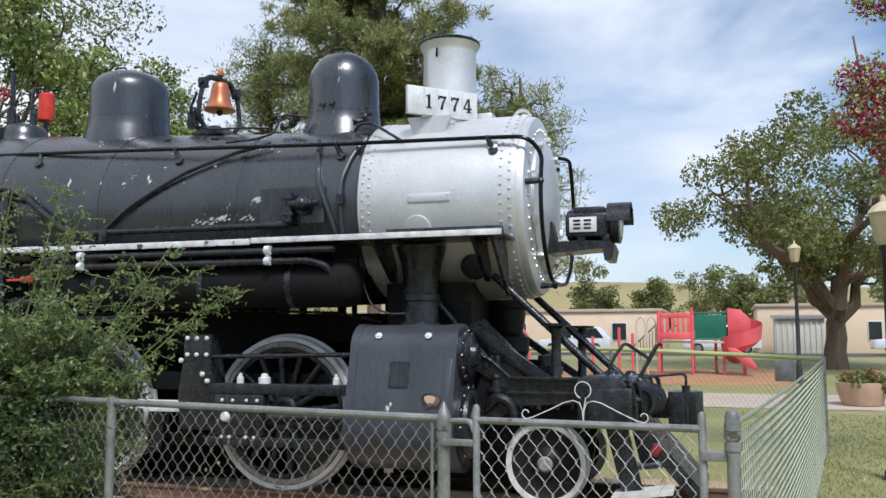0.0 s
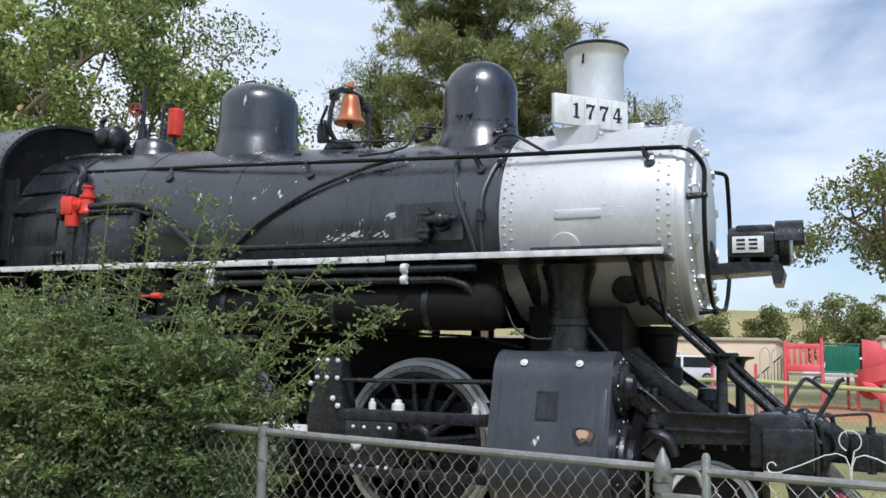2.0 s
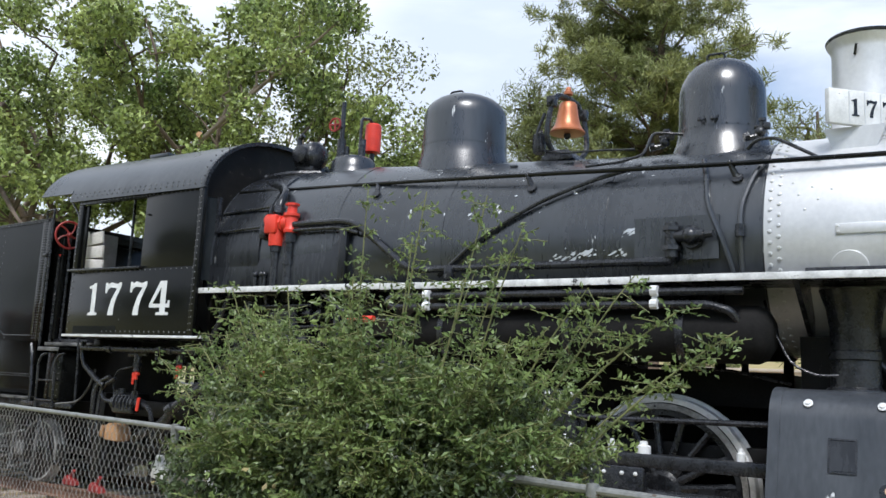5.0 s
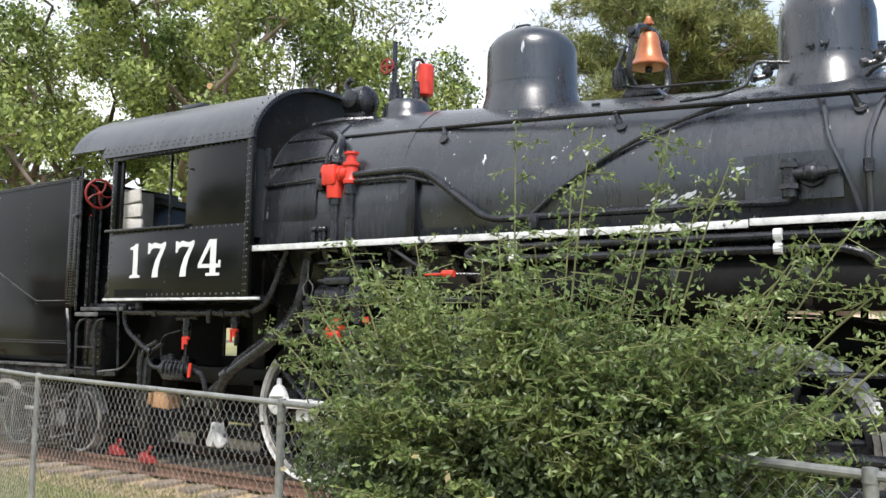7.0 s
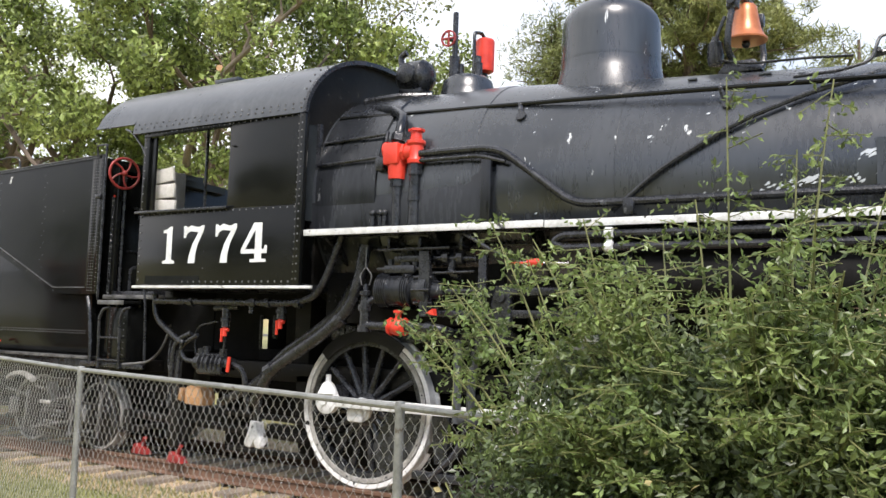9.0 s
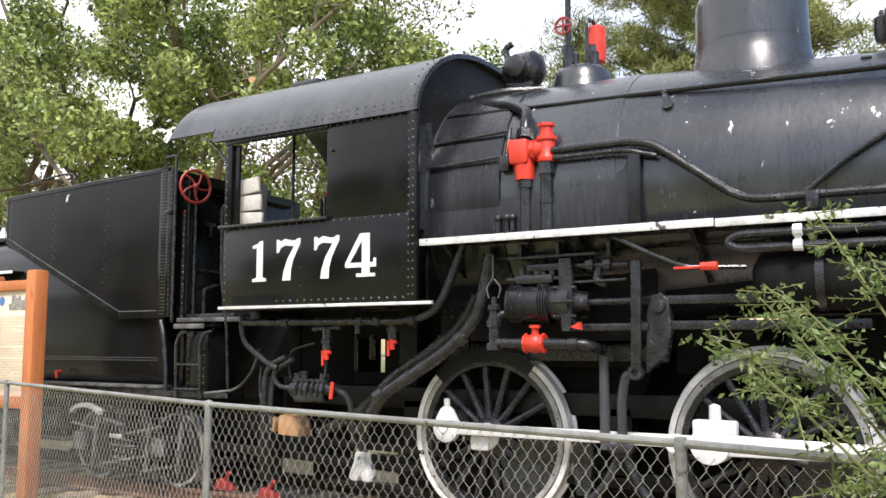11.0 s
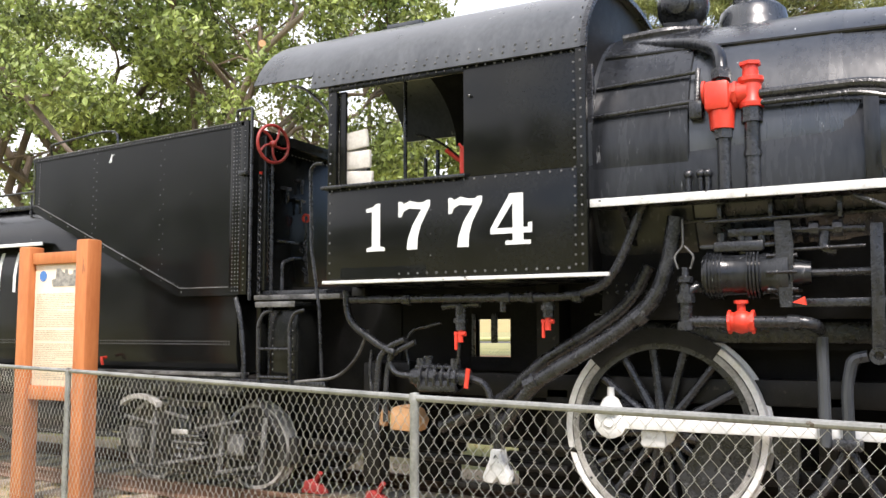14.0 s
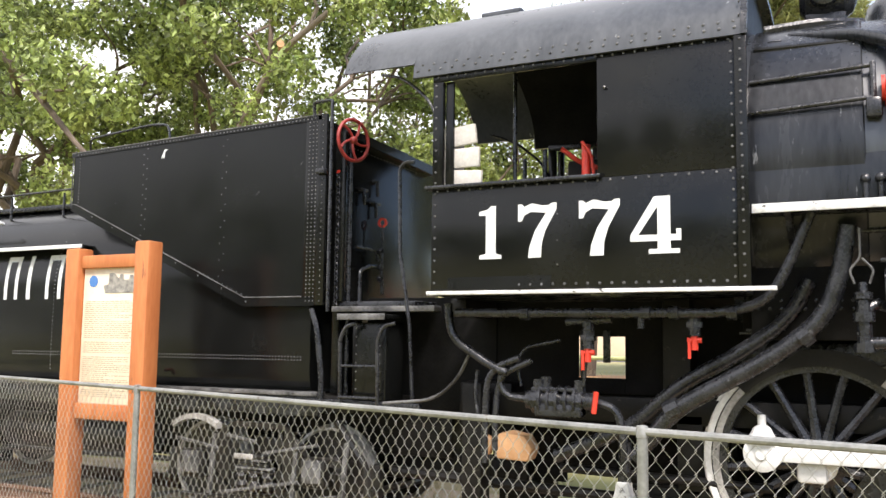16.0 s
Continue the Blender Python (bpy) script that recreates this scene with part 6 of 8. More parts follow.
rod(bm, (-8.46, 7.92, 1.855), (-8.38, 7.92, 1.855), .054, seg=8)
tube(bm, [(-9.16, 7.92, 2.05), (-9.1, 7.95, 2.12), (-9.0, 8.0, 2.1)], .04, .05, 12)
part("drain_pipe", bm, "gear", loco)
bm = rod(bm_new(), (-8.86, 7.92, 1.858), (-8.68, 7.92, 1.857), .07, seg=14)
ball(bm, (-8.77, 7.92, 1.858), .085, 14)
rod(bm, (-8.77, 7.92, 1.9), (-8.77, 7.92, 2.0), .03)
lathe(bm, [(-.012, .05), (.012, .05), (.012, .0)], (-8.77, 7.92, 2.0), "z", 14)
rod(bm, (-8.86, 7.92, 1.858), (-8.84, 7.92, 1.858), .085, seg=8)
rod(bm, (-8.70, 7.92, 1.858), (-8.68, 7.92, 1.858), .085, seg=8)
part("globe_valve", bm, "red", loco, "red painted globe valve")
part("small_cock", prism(bm_new(), [(-8.42, 1.99), (-8.33, 1.97), (-8.34, 2.03)], 7.84, 7.9), "red", loco, "small red cock")
for x0, pts in ((-8.27, [(-8.27, 8.2, 1.75), (-8.27, 8.2, .98)]), (-8.1, [(-7.98, 8.2, 1.62), (-8.08, 8.2, 1.6), (-8.12, 8.2, 1.4), (-8.12, 8.2, .98)])):
    part("spring_hanger", tube(bm_new(), pts, .042, .07, 10), "jacket", loco)
part("spring_saddle", box_at((-8.13, 8.2, 1.0), (.2, .12, .08), .02), "gear", loco)
part("brake_beam", tube(bm_new(), [(-8.55, 8.22, .45), (-8.3, 8.22, .66), (-8.13, 8.22, .98)], .035, .1), "gear", loco)
part("brake_beam", tube(bm_new(), [(-7.75, 8.22, .45), (-7.97, 8.22, .66), (-8.13, 8.22, .98)], .035, .1), "gear", loco)
part("brake_bar", box(bm_new(), (-8.75, 8.2, .42), (-7.5, 8.28, .5), .01), "worn", loco)
part("brake_shoe", prism(bm_new(), [(-8.62, .55), (-8.5, .55), (-8.46, .95), (-8.55, 1.1), (-8.66, 1.0)], 8.4, 8.5), "gear", loco)
part("brake_shoe", prism(bm_new(), [(-6.15, .55), (-6.03, .55), (-6.0, .95), (-6.08, 1.1), (-6.2, 1.0)], 8.4, 8.5), "gear", loco)
for pts, r, nm in (([(-12.1, 7.9, 2.07), (-10.05, 7.9, 2.06), (-9.75, 7.9, 2.13), (-9.6, 7.9, 2.4), (-9.46, 7.9, 2.74)], .036, "air_pipe"),
                   ([(-9.24, 8.0, 2.65), (-9.3, 8.0, 2.3), (-9.4, 8.0, 2.03), (-9.7, 8.0, 1.78), (-10.42, 8.02, 1.37), (-10.72, 8.1, 1.0)], .062, "feed_hose"),
                   ([(-9.5, 8.2, 2.3), (-9.65, 8.2, 2.02), (-9.95, 8.2, 1.8), (-10.41, 8.2, 1.54), (-10.8, 8.25, 1.2), (-11.4, 8.3, .95)], .055, "feed_hose"),
                   ([(-12.22, 8.0, 2.15), (-12.2, 8.0, 1.88), (-11.85, 8.0, 1.66), (-11.7, 8.0, 1.6)], .035, "overflow_pipe"),
                   ([(-11.6, 8.0, 1.72), (-11.86, 8.0, 1.62), (-11.89, 8.0, 1.3), (-11.89, 8.0, .9)], .028, "overflow_pipe"),
                   ([(-11.5, 8.0, 1.7), (-11.78, 8.02, 1.58), (-11.81, 8.02, 1.3), (-11.81, 8.02, 1.0)], .024, "overflow_pipe"),
                   ([(-12.05, 8.1, 1.80), (-12.17, 8.12, 1.55), (-12.4, 8.14, 1.36), (-12.9, 8.15, 1.31)], .014, "signal_hose"),
                   ([(-11.98, 8.06, 1.62), (-12.0, 8.05, 1.45), (-11.96, 8.05, 1.2)], .014, "drip_pipe"),
                   ([(-11.62, 8.1, 1.5), (-11.66, 8.1, 1.66), (-11.6, 8.1, 1.8), (-11.3, 8.1, 1.86)], .014, "drip_pipe")):
    part(nm, tube(bm_new(), pts, r, .18, 12), "edge" if nm == "signal_hose" else "gear", loco)
for p, q in (((-10.47, 8.02, 1.35), (-10.38, 8.02, 1.40)), ((-9.56, 8.0, 1.88), (-9.5, 8.0, 1.93))):
    part("hose_clamp", rod(bm_new(), p, q, .075), "gear", loco)
for x, zt, zb in ((-11.03, 2.0, 1.80), (-10.25, 2.06, 1.90)):
    bm = rod(bm_new(), (x, 7.95, zt), (x, 7.95, zb), .045)
    rod(bm, (x, 7.95, zb + .06), (x, 7.95, zb + .1), .06, seg=6)
    part("drain_valve", bm, "gear", loco)
    bm = rod(bm_new(), (x, 7.94, zb), (x, 7.94, zb - .1), .025)
    rod(bm, (x - .05, 7.94, zb - .03), (x + .05, 7.94, zb - .03), .02)
    box(bm, (x - .045, 7.92, zb - .16), (x - .025, 7.94, zb - .02))
    part("drain_cock", bm, "red", loco, "small red drain cock")
for x in (-11.55, -10.62, -10.42, -10.02):
    part("pipe_union", rod(bm_new(), (x, 7.9, 2.062), (x + .07, 7.9, 2.062), .052, seg=8), "gear", loco)
part("pipe_hanger", rod(bm_new(), (-10.62, 7.9, 1.95), (-10.62, 7.9, 2.06), .026), "gear", loco)
# hung valve by the drain pipe
part("hung_valve", lathe(bm_new(), [(2.02, .03), (2.04, .045), (2.14, .045), (2.15, .06), (2.19, .06), (2.20, .03), (2.26, .025), (2.26, 0)], (-9.16, 7.92, 0), "z", 14), "gear", loco)
part("valve_loop", tube(bm_new(), [(-9.21, 7.92, 2.25), (-9.24, 7.92, 2.34), (-9.17, 7.92, 2.42), (-9.17, 7.92, 2.62)], .008, .03), "edge", loco)
part("valve_loop", tube(bm_new(), [(-9.12, 7.92, 2.25), (-9.09, 7.92, 2.34), (-9.16, 7.92, 2.42)], .008, .03), "edge", loco)
# leaf springs and a riveted ledge over the rear drivers
for k in range(5):
    part("spring_leaf", box(bm_new(), (-10.0 + .05 * k, 8.34, 1.92 + .022 * k), (-9.0 - .05 * k, 8.42, 1.938 + .022 * k), .003), "edge" if k == 2 else "gear", loco)
part("rivets", heads(bm_new(), [(x, 8.238, z) for x in steps(-9.85, -8.6, 16) for z in (2.1, 2.16)], Vector((0, -1, 0)), .016), "gear", loco, kind="stuff")
for x0, x1, y, z, r in ((-8.4, -7.95, 7.9, 2.36, .012), (-9.0, -8.2, 7.88, 2.58, .014), (-9.3, -8.5, 8.1, 2.62, .02), (-8.45, -6.9, 8.1, 2.62, .018)):
    part("thin_pipe", rod(bm_new(), (x0, y, z), (x1, y, z + .01), r), "gear", loco)
for x in (-8.9, -8.55, -8.1):
    part("pipe_strap", box_at((x, 8.0, 2.64), (.03, .2, .14), .005), "gear", loco)
part("cross_pipe", rod(bm_new(), (-11.2, 7.95, 2.0), (-10.85, 7.95, 2.02), .03), "gear", loco)
bm = rod(bm_new(), (-11.55, 8.05, 1.40), (-11.0, 8.05, 1.40), .07, seg=14)
for x in (-11.5, -11.35, -11.15):
    rod(bm, (x, 8.05, 1.40), (x + .06, 8.05, 1.40), .1, seg=10)
rod(bm, (-11.4, 8.05, 1.45), (-11.4, 8.05, 1.58), .04)
box(bm, (-11.5, 7.99, 1.47), (-11.1, 8.1, 1.5), .008)
part("injector", bm, "gear", loco)
for k in range(5):
    part("injector_fin", lathe(bm_new(), [(-11.44 + .07 * k, .06), (-11.44 + .07 * k, .115), (-11.42 + .07 * k, .115), (-11.42 + .07 * k, .06)], (0, 8.05, 1.40), "x", 12, closed=True), "gear", loco)
part("injector_pipe", tube(bm_new(), [(-11.55, 8.05, 1.40), (-11.72, 8.03, 1.42), (-11.78, 8.02, 1.52), (-11.74, 8.02, 1.66)], .026, .06), "gear", loco)
part("injector_pipe", tube(bm_new(), [(-11.0, 8.05, 1.4), (-10.85, 8.05, 1.36), (-10.8, 8.06, 1.2), (-10.8, 8.1, .9)], .03, .08), "gear", loco)
part("injector_stem", rod(bm_new(), (-11.08, 7.99, 1.52), (-11.04, 7.97, 1.86), .014), "gear", loco)
part("injector_body", box_at((-11.28, 8.03, 1.33), (.38, .14, .1), .025), "gear", loco)
for x in (-11.45, -11.12):
    part("injector_flange", rod(bm_new(), (x, 8.03, 1.44), (x, 8.03, 1.56), .045, seg=8), "gear", loco)
part("injector_cock", rod(bm_new(), (-11.0, 7.98, 1.32), (-10.98, 7.98, 1.48), .02), "red", loco, "small red handle")
fx = -10.87
part("sand_funnel", prism(bm_new(), [(fx - .05, .79), (fx + .05, .79), (fx + .06, .71), (fx + .12, .60), (fx + .135, .53), (fx + .12, .50), (fx + .045, .50), (fx + .01, .56), (fx - .03, .50), (fx - .11, .51), (fx - .13, .55), (fx - .06, .71)], 8.27, 8.40, "y", .018), "scuffwhite", loco, "white painted forked nozzle")
part("funnel_pipe", rod(bm_new(), (-10.87, 8.35, .75), (-10.85, 8.3, 1.1), .05), "gear", loco)
part("cab_bracket", box(bm_new(), (-10.62, 8.6, 1.4), (-10.4, 9.9, 2.2), .02), "grime", loco)
part("drawbar_casting", box(bm_new(), (-12.4, 8.6, 1.0), (-11.9, 9.7, 1.5), .03), "grime", loco)
part("rear_post", box(bm_new(), (-12.23, 8.3, .4), (-12.05, 8.5, 1.5), .02), "grime", loco)
# added dark plates for the shade behind the injector, with one opening
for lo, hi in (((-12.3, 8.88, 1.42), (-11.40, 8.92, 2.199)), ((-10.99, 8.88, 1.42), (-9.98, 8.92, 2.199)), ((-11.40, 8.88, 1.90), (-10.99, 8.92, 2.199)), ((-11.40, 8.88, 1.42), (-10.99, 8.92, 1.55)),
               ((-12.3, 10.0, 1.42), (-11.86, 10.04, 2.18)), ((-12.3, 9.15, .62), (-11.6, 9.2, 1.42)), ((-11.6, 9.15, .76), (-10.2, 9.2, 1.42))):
    part("rear_plate", box(bm_new(), lo, hi, .003), "shadeblack", loco)
part("opening_bar", box(bm_new(), (-11.17, 8.84, 1.68), (-11.11, 8.87, 1.95), .004), "gear", loco)
part("opening_bar", box(bm_new(), (-11.37, 8.84, 1.55), (-11.34, 8.87, 1.95), .004), "gear", loco)
# more added dark filling for the shade low under the cab
for lo, hi in (((-12.3, 9.3, .28), (-11.74, 9.36, .8)), ((-11.1, 9.3, .28), (-10.2, 9.36, .8))):
    part("rear_rigging", box(bm_new(), lo, hi, .01), "grime", loco)
part("rear_rigging", box(bm_new(), (-11.5, 8.5, .40), (-10.3, 8.6, .45), .01), "grime", loco)
part("rear_beam", box(bm_new(), (-12.3, 8.2, 2.05), (-12.15, 10.1, 2.2), .02), "grime", loco)
part("rod_linkage", rod(bm_new(), (-11.4, 8.4, .85), (-9.8, 8.45, .8), .035), "grime", loco)
part("rod_linkage", rod(bm_new(), (-13.0, 8.5, .7), (-10.3, 8.5, .62), .045), "grime", loco)
part("timber_block", prism(bm_new(), [(-11.88, .91), (-11.61, .90), (-11.57, 1.0), (-11.63, 1.10), (-11.80, 1.13), (-11.87, 1.10)], 8.2, 8.4, "y", .02), "sawn", loco, "pale tan timber block")
part("timber_chip", prism(bm_new(), [(-12.01, .95), (-11.95, .93), (-11.92, 1.06), (-11.98, 1.09)], 8.22, 8.3, "y", .01), "sawn", loco)
for x, y, z, a in ((-12.1, CY - .80, .21, 10), (-12.95, CY - .60, .21, -20)):
    bm = bm_new()
    prism(bm, [(x - .13, z), (x + .13, z), (x + .09, z + .05), (x - .02, z + .13), (x - .08, z + .12)], y - .06, y + .06, "y", .01)
    rod(bm, (x, y, z + .1), (x + .08, y - .02, z + .2), .025)
    tagged(part("rail_chock", bm, "dullred"), "dull red painted steel wheel chock on the rail", "wheel chock", "rail chocks")

# ---- the tender ----
tender = thing("tender", (-17, CY, RAIL_TOP), "black cylindrical tank tender with riveted coal bunker", "tender")
TZ, TR = 2.36, .81
def tank_y(z):
    """The near side of the tank: upright below, arched above."""
    if z < 1.55:
        return CY - TR + .5 * (1.55 - z) ** 1.5
    return CY - TR if z <= TZ else CY - TR * math.sqrt(max(0, 1 - ((z - TZ) / 1.03) ** 2))


half = [(tank_y(z), z) for z in (1.36, 1.42, 1.55, 1.9, TZ)] + [(CY - TR * math.cos(radians(a)), TZ + 1.03 * math.sin(radians(a))) for a in range(5, 91, 5)]
part("tank", prism(bm_new(), half + [(2 * CY - y, z) for y, z in half[-2::-1]], -21.7, -13.8, "x"), "black", tender, "glossy black riveted tank")
BY0, BY1 = 8.27, 2 * CY - 8.27
out = [(-16.92, 3.83), (-16.92, 3.22), (-14.53, 2.16), (-13.72, 2.16), (-13.72, 3.93)]
bunker = part("coal_bunker", prism(bm_new(), out, BY0, BY1), "black", tender, "black riveted bunker", smooth=0)
part("bunker_border", prism(bm_new(), [(-16.94, 3.22), (-14.54, 2.155), (-13.72, 2.155), (-13.72, 2.235), (-14.52, 2.24), (-16.85, 3.275)], BY0 - .008, BY0), "black", bunker, smooth=0)
part("bunker_bead", tube(bm_new(), [(-16.93, BY0 - .008, 3.80), (-16.93, BY0 - .008, 3.285), (-16.85, BY0 - .008, 3.275), (-14.52, BY0 - .008, 2.24), (-13.86, BY0 - .008, 2.24)], .006, seg=6), "edge", bunker)
part("bunker_bead", tube(bm_new(), [(-16.95, BY0 - .01, 3.845), (-13.68, BY0 - .012, 3.945)], .007, seg=6), "edge", bunker)
part("bunker_border", box(bm_new(), (-13.85, BY0 - .01, 2.24), (-13.70, BY0, 3.93), .002), "black", bunker)
part("bunker_corner", box(bm_new(), (-13.72, BY0 - .012, 2.16), (-13.62, BY0 + .02, 3.95), .004), "black", bunker)
part("bunker_top_angle", prism(bm_new(), [(-16.95, 3.80), (-13.68, 3.90), (-13.68, 3.945), (-16.95, 3.845)], BY0 - .012, BY0 + .03), "black", bunker, smooth=0)
bm = bm_new()
heads(bm, [(-13.83 + dx, BY0 - .01, z) for dx in (.02, .06, .1) for z in steps(2.2, 3.88, 44)], ny, .0085)
heads(bm, line((-16.85, BY0 - .012, 3.82), (-13.75, BY0 - .012, 3.915), 72), ny, .009)
heads(bm, line((-16.83, BY0, 3.25), (-14.5, BY0, 2.25), 40), ny, .007)
heads(bm, [(-16.83, BY0, z) for z in steps(3.3, 3.78, 14)], ny, .009)
heads(bm, [(x + dx, BY0, z) for x in (-15.9, -14.85) for dx, zz in ((0, 0), (.05, .06)) for z in [k + zz for k in steps(2.9 if x < -15 else 2.45, 3.75, 8)]], ny, .008)
heads(bm, line((-16.6, BY0 - .008, 3.13), (-14.5, BY0 - .008, 2.2), 8), ny, .01)
heads(bm, [(-13.66, BY0 - .012, z) for z in steps(2.2, 3.9, 30)], ny, .008)
part("rivets", bm, "rivet", tender, kind="stuff")
bm = bm_new()
pl, wy = [], []
for z in (1.655, 1.685):
    for x in steps(-17.8, -13.9, 110):
        pl.append((x, tank_y(z), z))
for x in (-17.2, -18.9, -20.4):
    for z in steps(1.5, 2.9, 32):
        pl.append((x, tank_y(z), z))
wy = [ny] * len(pl)
part("rivets", heads(bm, pl, wy, .009), "rivet", tender, kind="stuff")
part("walkway", box(bm_new(), (-21.5, 8.26, 2.815), (-16.72, 8.55, 2.835), .003), "black", tender)
part("walkway_edge", box(bm_new(), (-21.5, 8.245, 2.80), (-16.72, 8.26, 2.84), .003), "white", tender, "white painted walkway edge")
part("tank_handle", tube(bm_new(), [(-18.7, 8.42, 3.14), (-18.7, 8.36, 3.15), (-18.2, 8.36, 3.16), (-18.2, 8.42, 3.15)], .018, .03), "white", tender)
tr = [(-21.4, 8.7, 3.45), (-16.98, 8.7, 3.50)]
part("top_railing", tube(bm_new(), [(-21.4, 8.75, 3.5), (-17.35, 8.7, 3.56), (-17.05, 8.6, 3.9), (-16.9, 8.45, 4.05), (-16.0, 8.45, 4.12), (-15.75, 8.45, 4.10), (-15.72, 8.45, 3.86)], .014, .08), "gear", tender)
for x in (-20.5, -19.5, -18.5, -17.6):
    part("railing_post", rod(bm_new(), (x, 8.74, 3.25), (x, 8.74, 3.53), .014), "gear", tender)
part("tank_walk", box(bm_new(), (-21.4, 8.85, 3.36), (-17.0, 9.45, 3.42), .01), "gear", tender)
for i, w in enumerate((.24, .26, .10, .22, .10, .24)):
    bm = bm_new()
    x = -19.02 + .335 * i
    for dx, ww in ((0, .05), (w - .05, .05)) if w > .12 else ((.03, .06),):
        a, b = 2.26, 2.75
        prism(bm, [(tank_y(z) - .003, z) for z in steps(a, b, 9)] + [(tank_y(z) + .02, z) for z in steps(b, a, 9)], x + dx, x + dx + ww, "x")
    if w > .12:
        prism(bm, [(tank_y(z) - .003, z) for z in (2.69, 2.75)] + [(tank_y(z) + .01, z) for z in (2.75, 2.69)], x + .05, x + w - .05, "x")
    part("lettering_mark", bm, "white", tender, "white upright lettering mark")
part("white_chip", prism(bm_new(), [(-15.66, 3.69), (-15.62, 3.69), (-15.61, 3.76), (-15.57, 3.78), (-15.62, 3.78)], BY0 - .004, BY0), "white", tender, "flake of white paint")
part("side_sill", box(bm_new(), (-21.6, 8.2, 1.16), (-13.6, 8.3, 1.36), .01), "gear", tender)
part("side_sill", box(bm_new(), (-21.6, 10.0, 1.16), (-13.6, 10.1, 1.36), .01), "gear", tender)
part("center_sill", box(bm_new(), (-21.5, 8.9, .78), (-12.6, 9.4, 1.2), .02), "grime", tender)
part("brake_reservoir", lathe(bm_new(), [(-18.4, 0), (-18.4, .14), (-18.3, .2), (-16.2, .2), (-16.1, .14), (-16.1, 0)], (0, 8.85, .78), "x", 20), "truckiron", tender)
# added dark plate, stands for the shade beneath the tender
part("equipment_plate", box(bm_new(), (-18.9, 9.5, .5), (-15.3, 9.6, 1.2), .02), "shadeblack", tender)
part("brake_pull_rod", rod(bm_new(), (-18.8, 8.7, .56), (-15.3, 8.7, .6), .03), "truckiron", tender)
# added dark plate that blacks out the shaded gap behind the cab
part("gangway_apron", box(bm_new(), (-13.5, 8.86, 1.2), (-12.15, 8.9, 2.25), .005), "shadeblack", tender)
part("drawbar", box(bm_new(), (-13.6, 9.0, .55), (-11.9, 9.3, .8), .03), "grime", tender)
part("sill_lip", box(bm_new(), (-21.6, 8.17, 1.34), (-13.6, 8.31, 1.375), .004), "edge", tender)
part("tender_deck", box(bm_new(), (-21.6, 8.3, 1.2), (-13.0, 10.0, 1.34), .01), "grime", tender)
part("tank_saddle", box(bm_new(), (-21.0, 8.45, 1.34), (-14.0, 9.85, 1.55), .01), "grime", tender)
part("front_bulkhead", box(bm_new(), (-13.62, 8.42, 1.36), (-13.55, 10.45, 3.80), .005), "black", tender)
part("bulkhead_flange", box(bm_new(), (-13.56, 8.40, 2.2), (-13.50, 8.46, 3.80), .005), "black", tender)
part("bulkhead_flange", prism(bm_new(), [(8.42, 3.76), (10.25, 3.70), (10.25, 3.80), (8.42, 3.84)], -13.55, -13.49, "x"), "black", tender)
part("bulkhead_shelf", box(bm_new(), (-13.55, 8.42, 2.12), (-12.75, 9.88, 2.2), .01), "gear", tender)
part("rivets", heads(bm_new(), [(-13.545, y, 3.68) for y in steps(8.5, 9.9, 22)] + [(-13.545, 8.52, z) for z in steps(2.3, 3.6, 22)], Vector((1, 0, 0)), .009), "rivet", tender, kind="stuff")
for y, z, w in ((8.75, 3.3, .16), (8.98, 3.2, .2), (9.0, 3.42, .1)):
    part("latch_bar", box_at((-13.52, y, z), (.04, w, .03), .006), "gear", tender)
    part("latch_bar", box_at((-13.5, y, z - .07), (.03, .025, .16), .006), "gear", tender)
part("bulkhead_pipe", tube(bm_new(), [(-13.45, 8.62, 2.2), (-13.45, 8.62, 2.5), (-13.45, 8.8, 2.56), (-13.45, 9.02, 2.56), (-13.45, 9.05, 2.3)], .018, .05), "gear", tender)
part("bulkhead_pipe", tube(bm_new(), [(-13.45, 8.55, 2.72), (-13.45, 8.9, 2.72), (-13.45, 8.95, 2.62)], .014, .04), "gear", tender)
part("valve_stem", rod(bm_new(), (-13.42, 8.98, 2.3), (-13.42, 8.98, 2.98), .014), "gear", tender)
part("valve_knob", lathe(bm_new(), [(-.012, .03), (-.012, .05), (.012, .05), (.012, .03)], (-13.42, 8.98, 3.0), "y", 14, closed=True), "red", tender, "small red valve wheel")
for z in (2.45, 2.56, 2.72):
    part("valve_body", ball(bm_new(), (-13.44, 8.98, z), .035, 10), "gear", tender)
hw = Vector((-13.43, 8.42, 3.71))
ax = frame_of((1, -.25, 0))
bm = bm_new()
pts = [hw + (ax[1] * math.cos(2 * math.pi * i / 30) + ax[2] * math.sin(2 * math.pi * i / 30)) * .195 for i in range(31)]
tube(bm, pts, .017, seg=8)
for k in range(5):
    a = 2 * math.pi * k / 5
    sp = [hw + (ax[1] * math.cos(a + .55 * t) + ax[2] * math.sin(a + .55 * t)) * .19 * t for t in (0, .25, .5, .75, 1)]
    tube(bm, sp, .013, seg=6)
ball(bm, hw, .04)
part("brake_handwheel", bm, "dullred", tender, "red spoked brake handwheel")
part("brake_staff", rod(bm_new(), (-13.5, 8.5, 1.3), (-13.5, 8.5, 3.75), .02), "gear", tender)
part("staff_pin", box_at((-13.55, 8.42, 3.42), (.1, .03, .03), .008), "red", tender)
bm = bm_new()
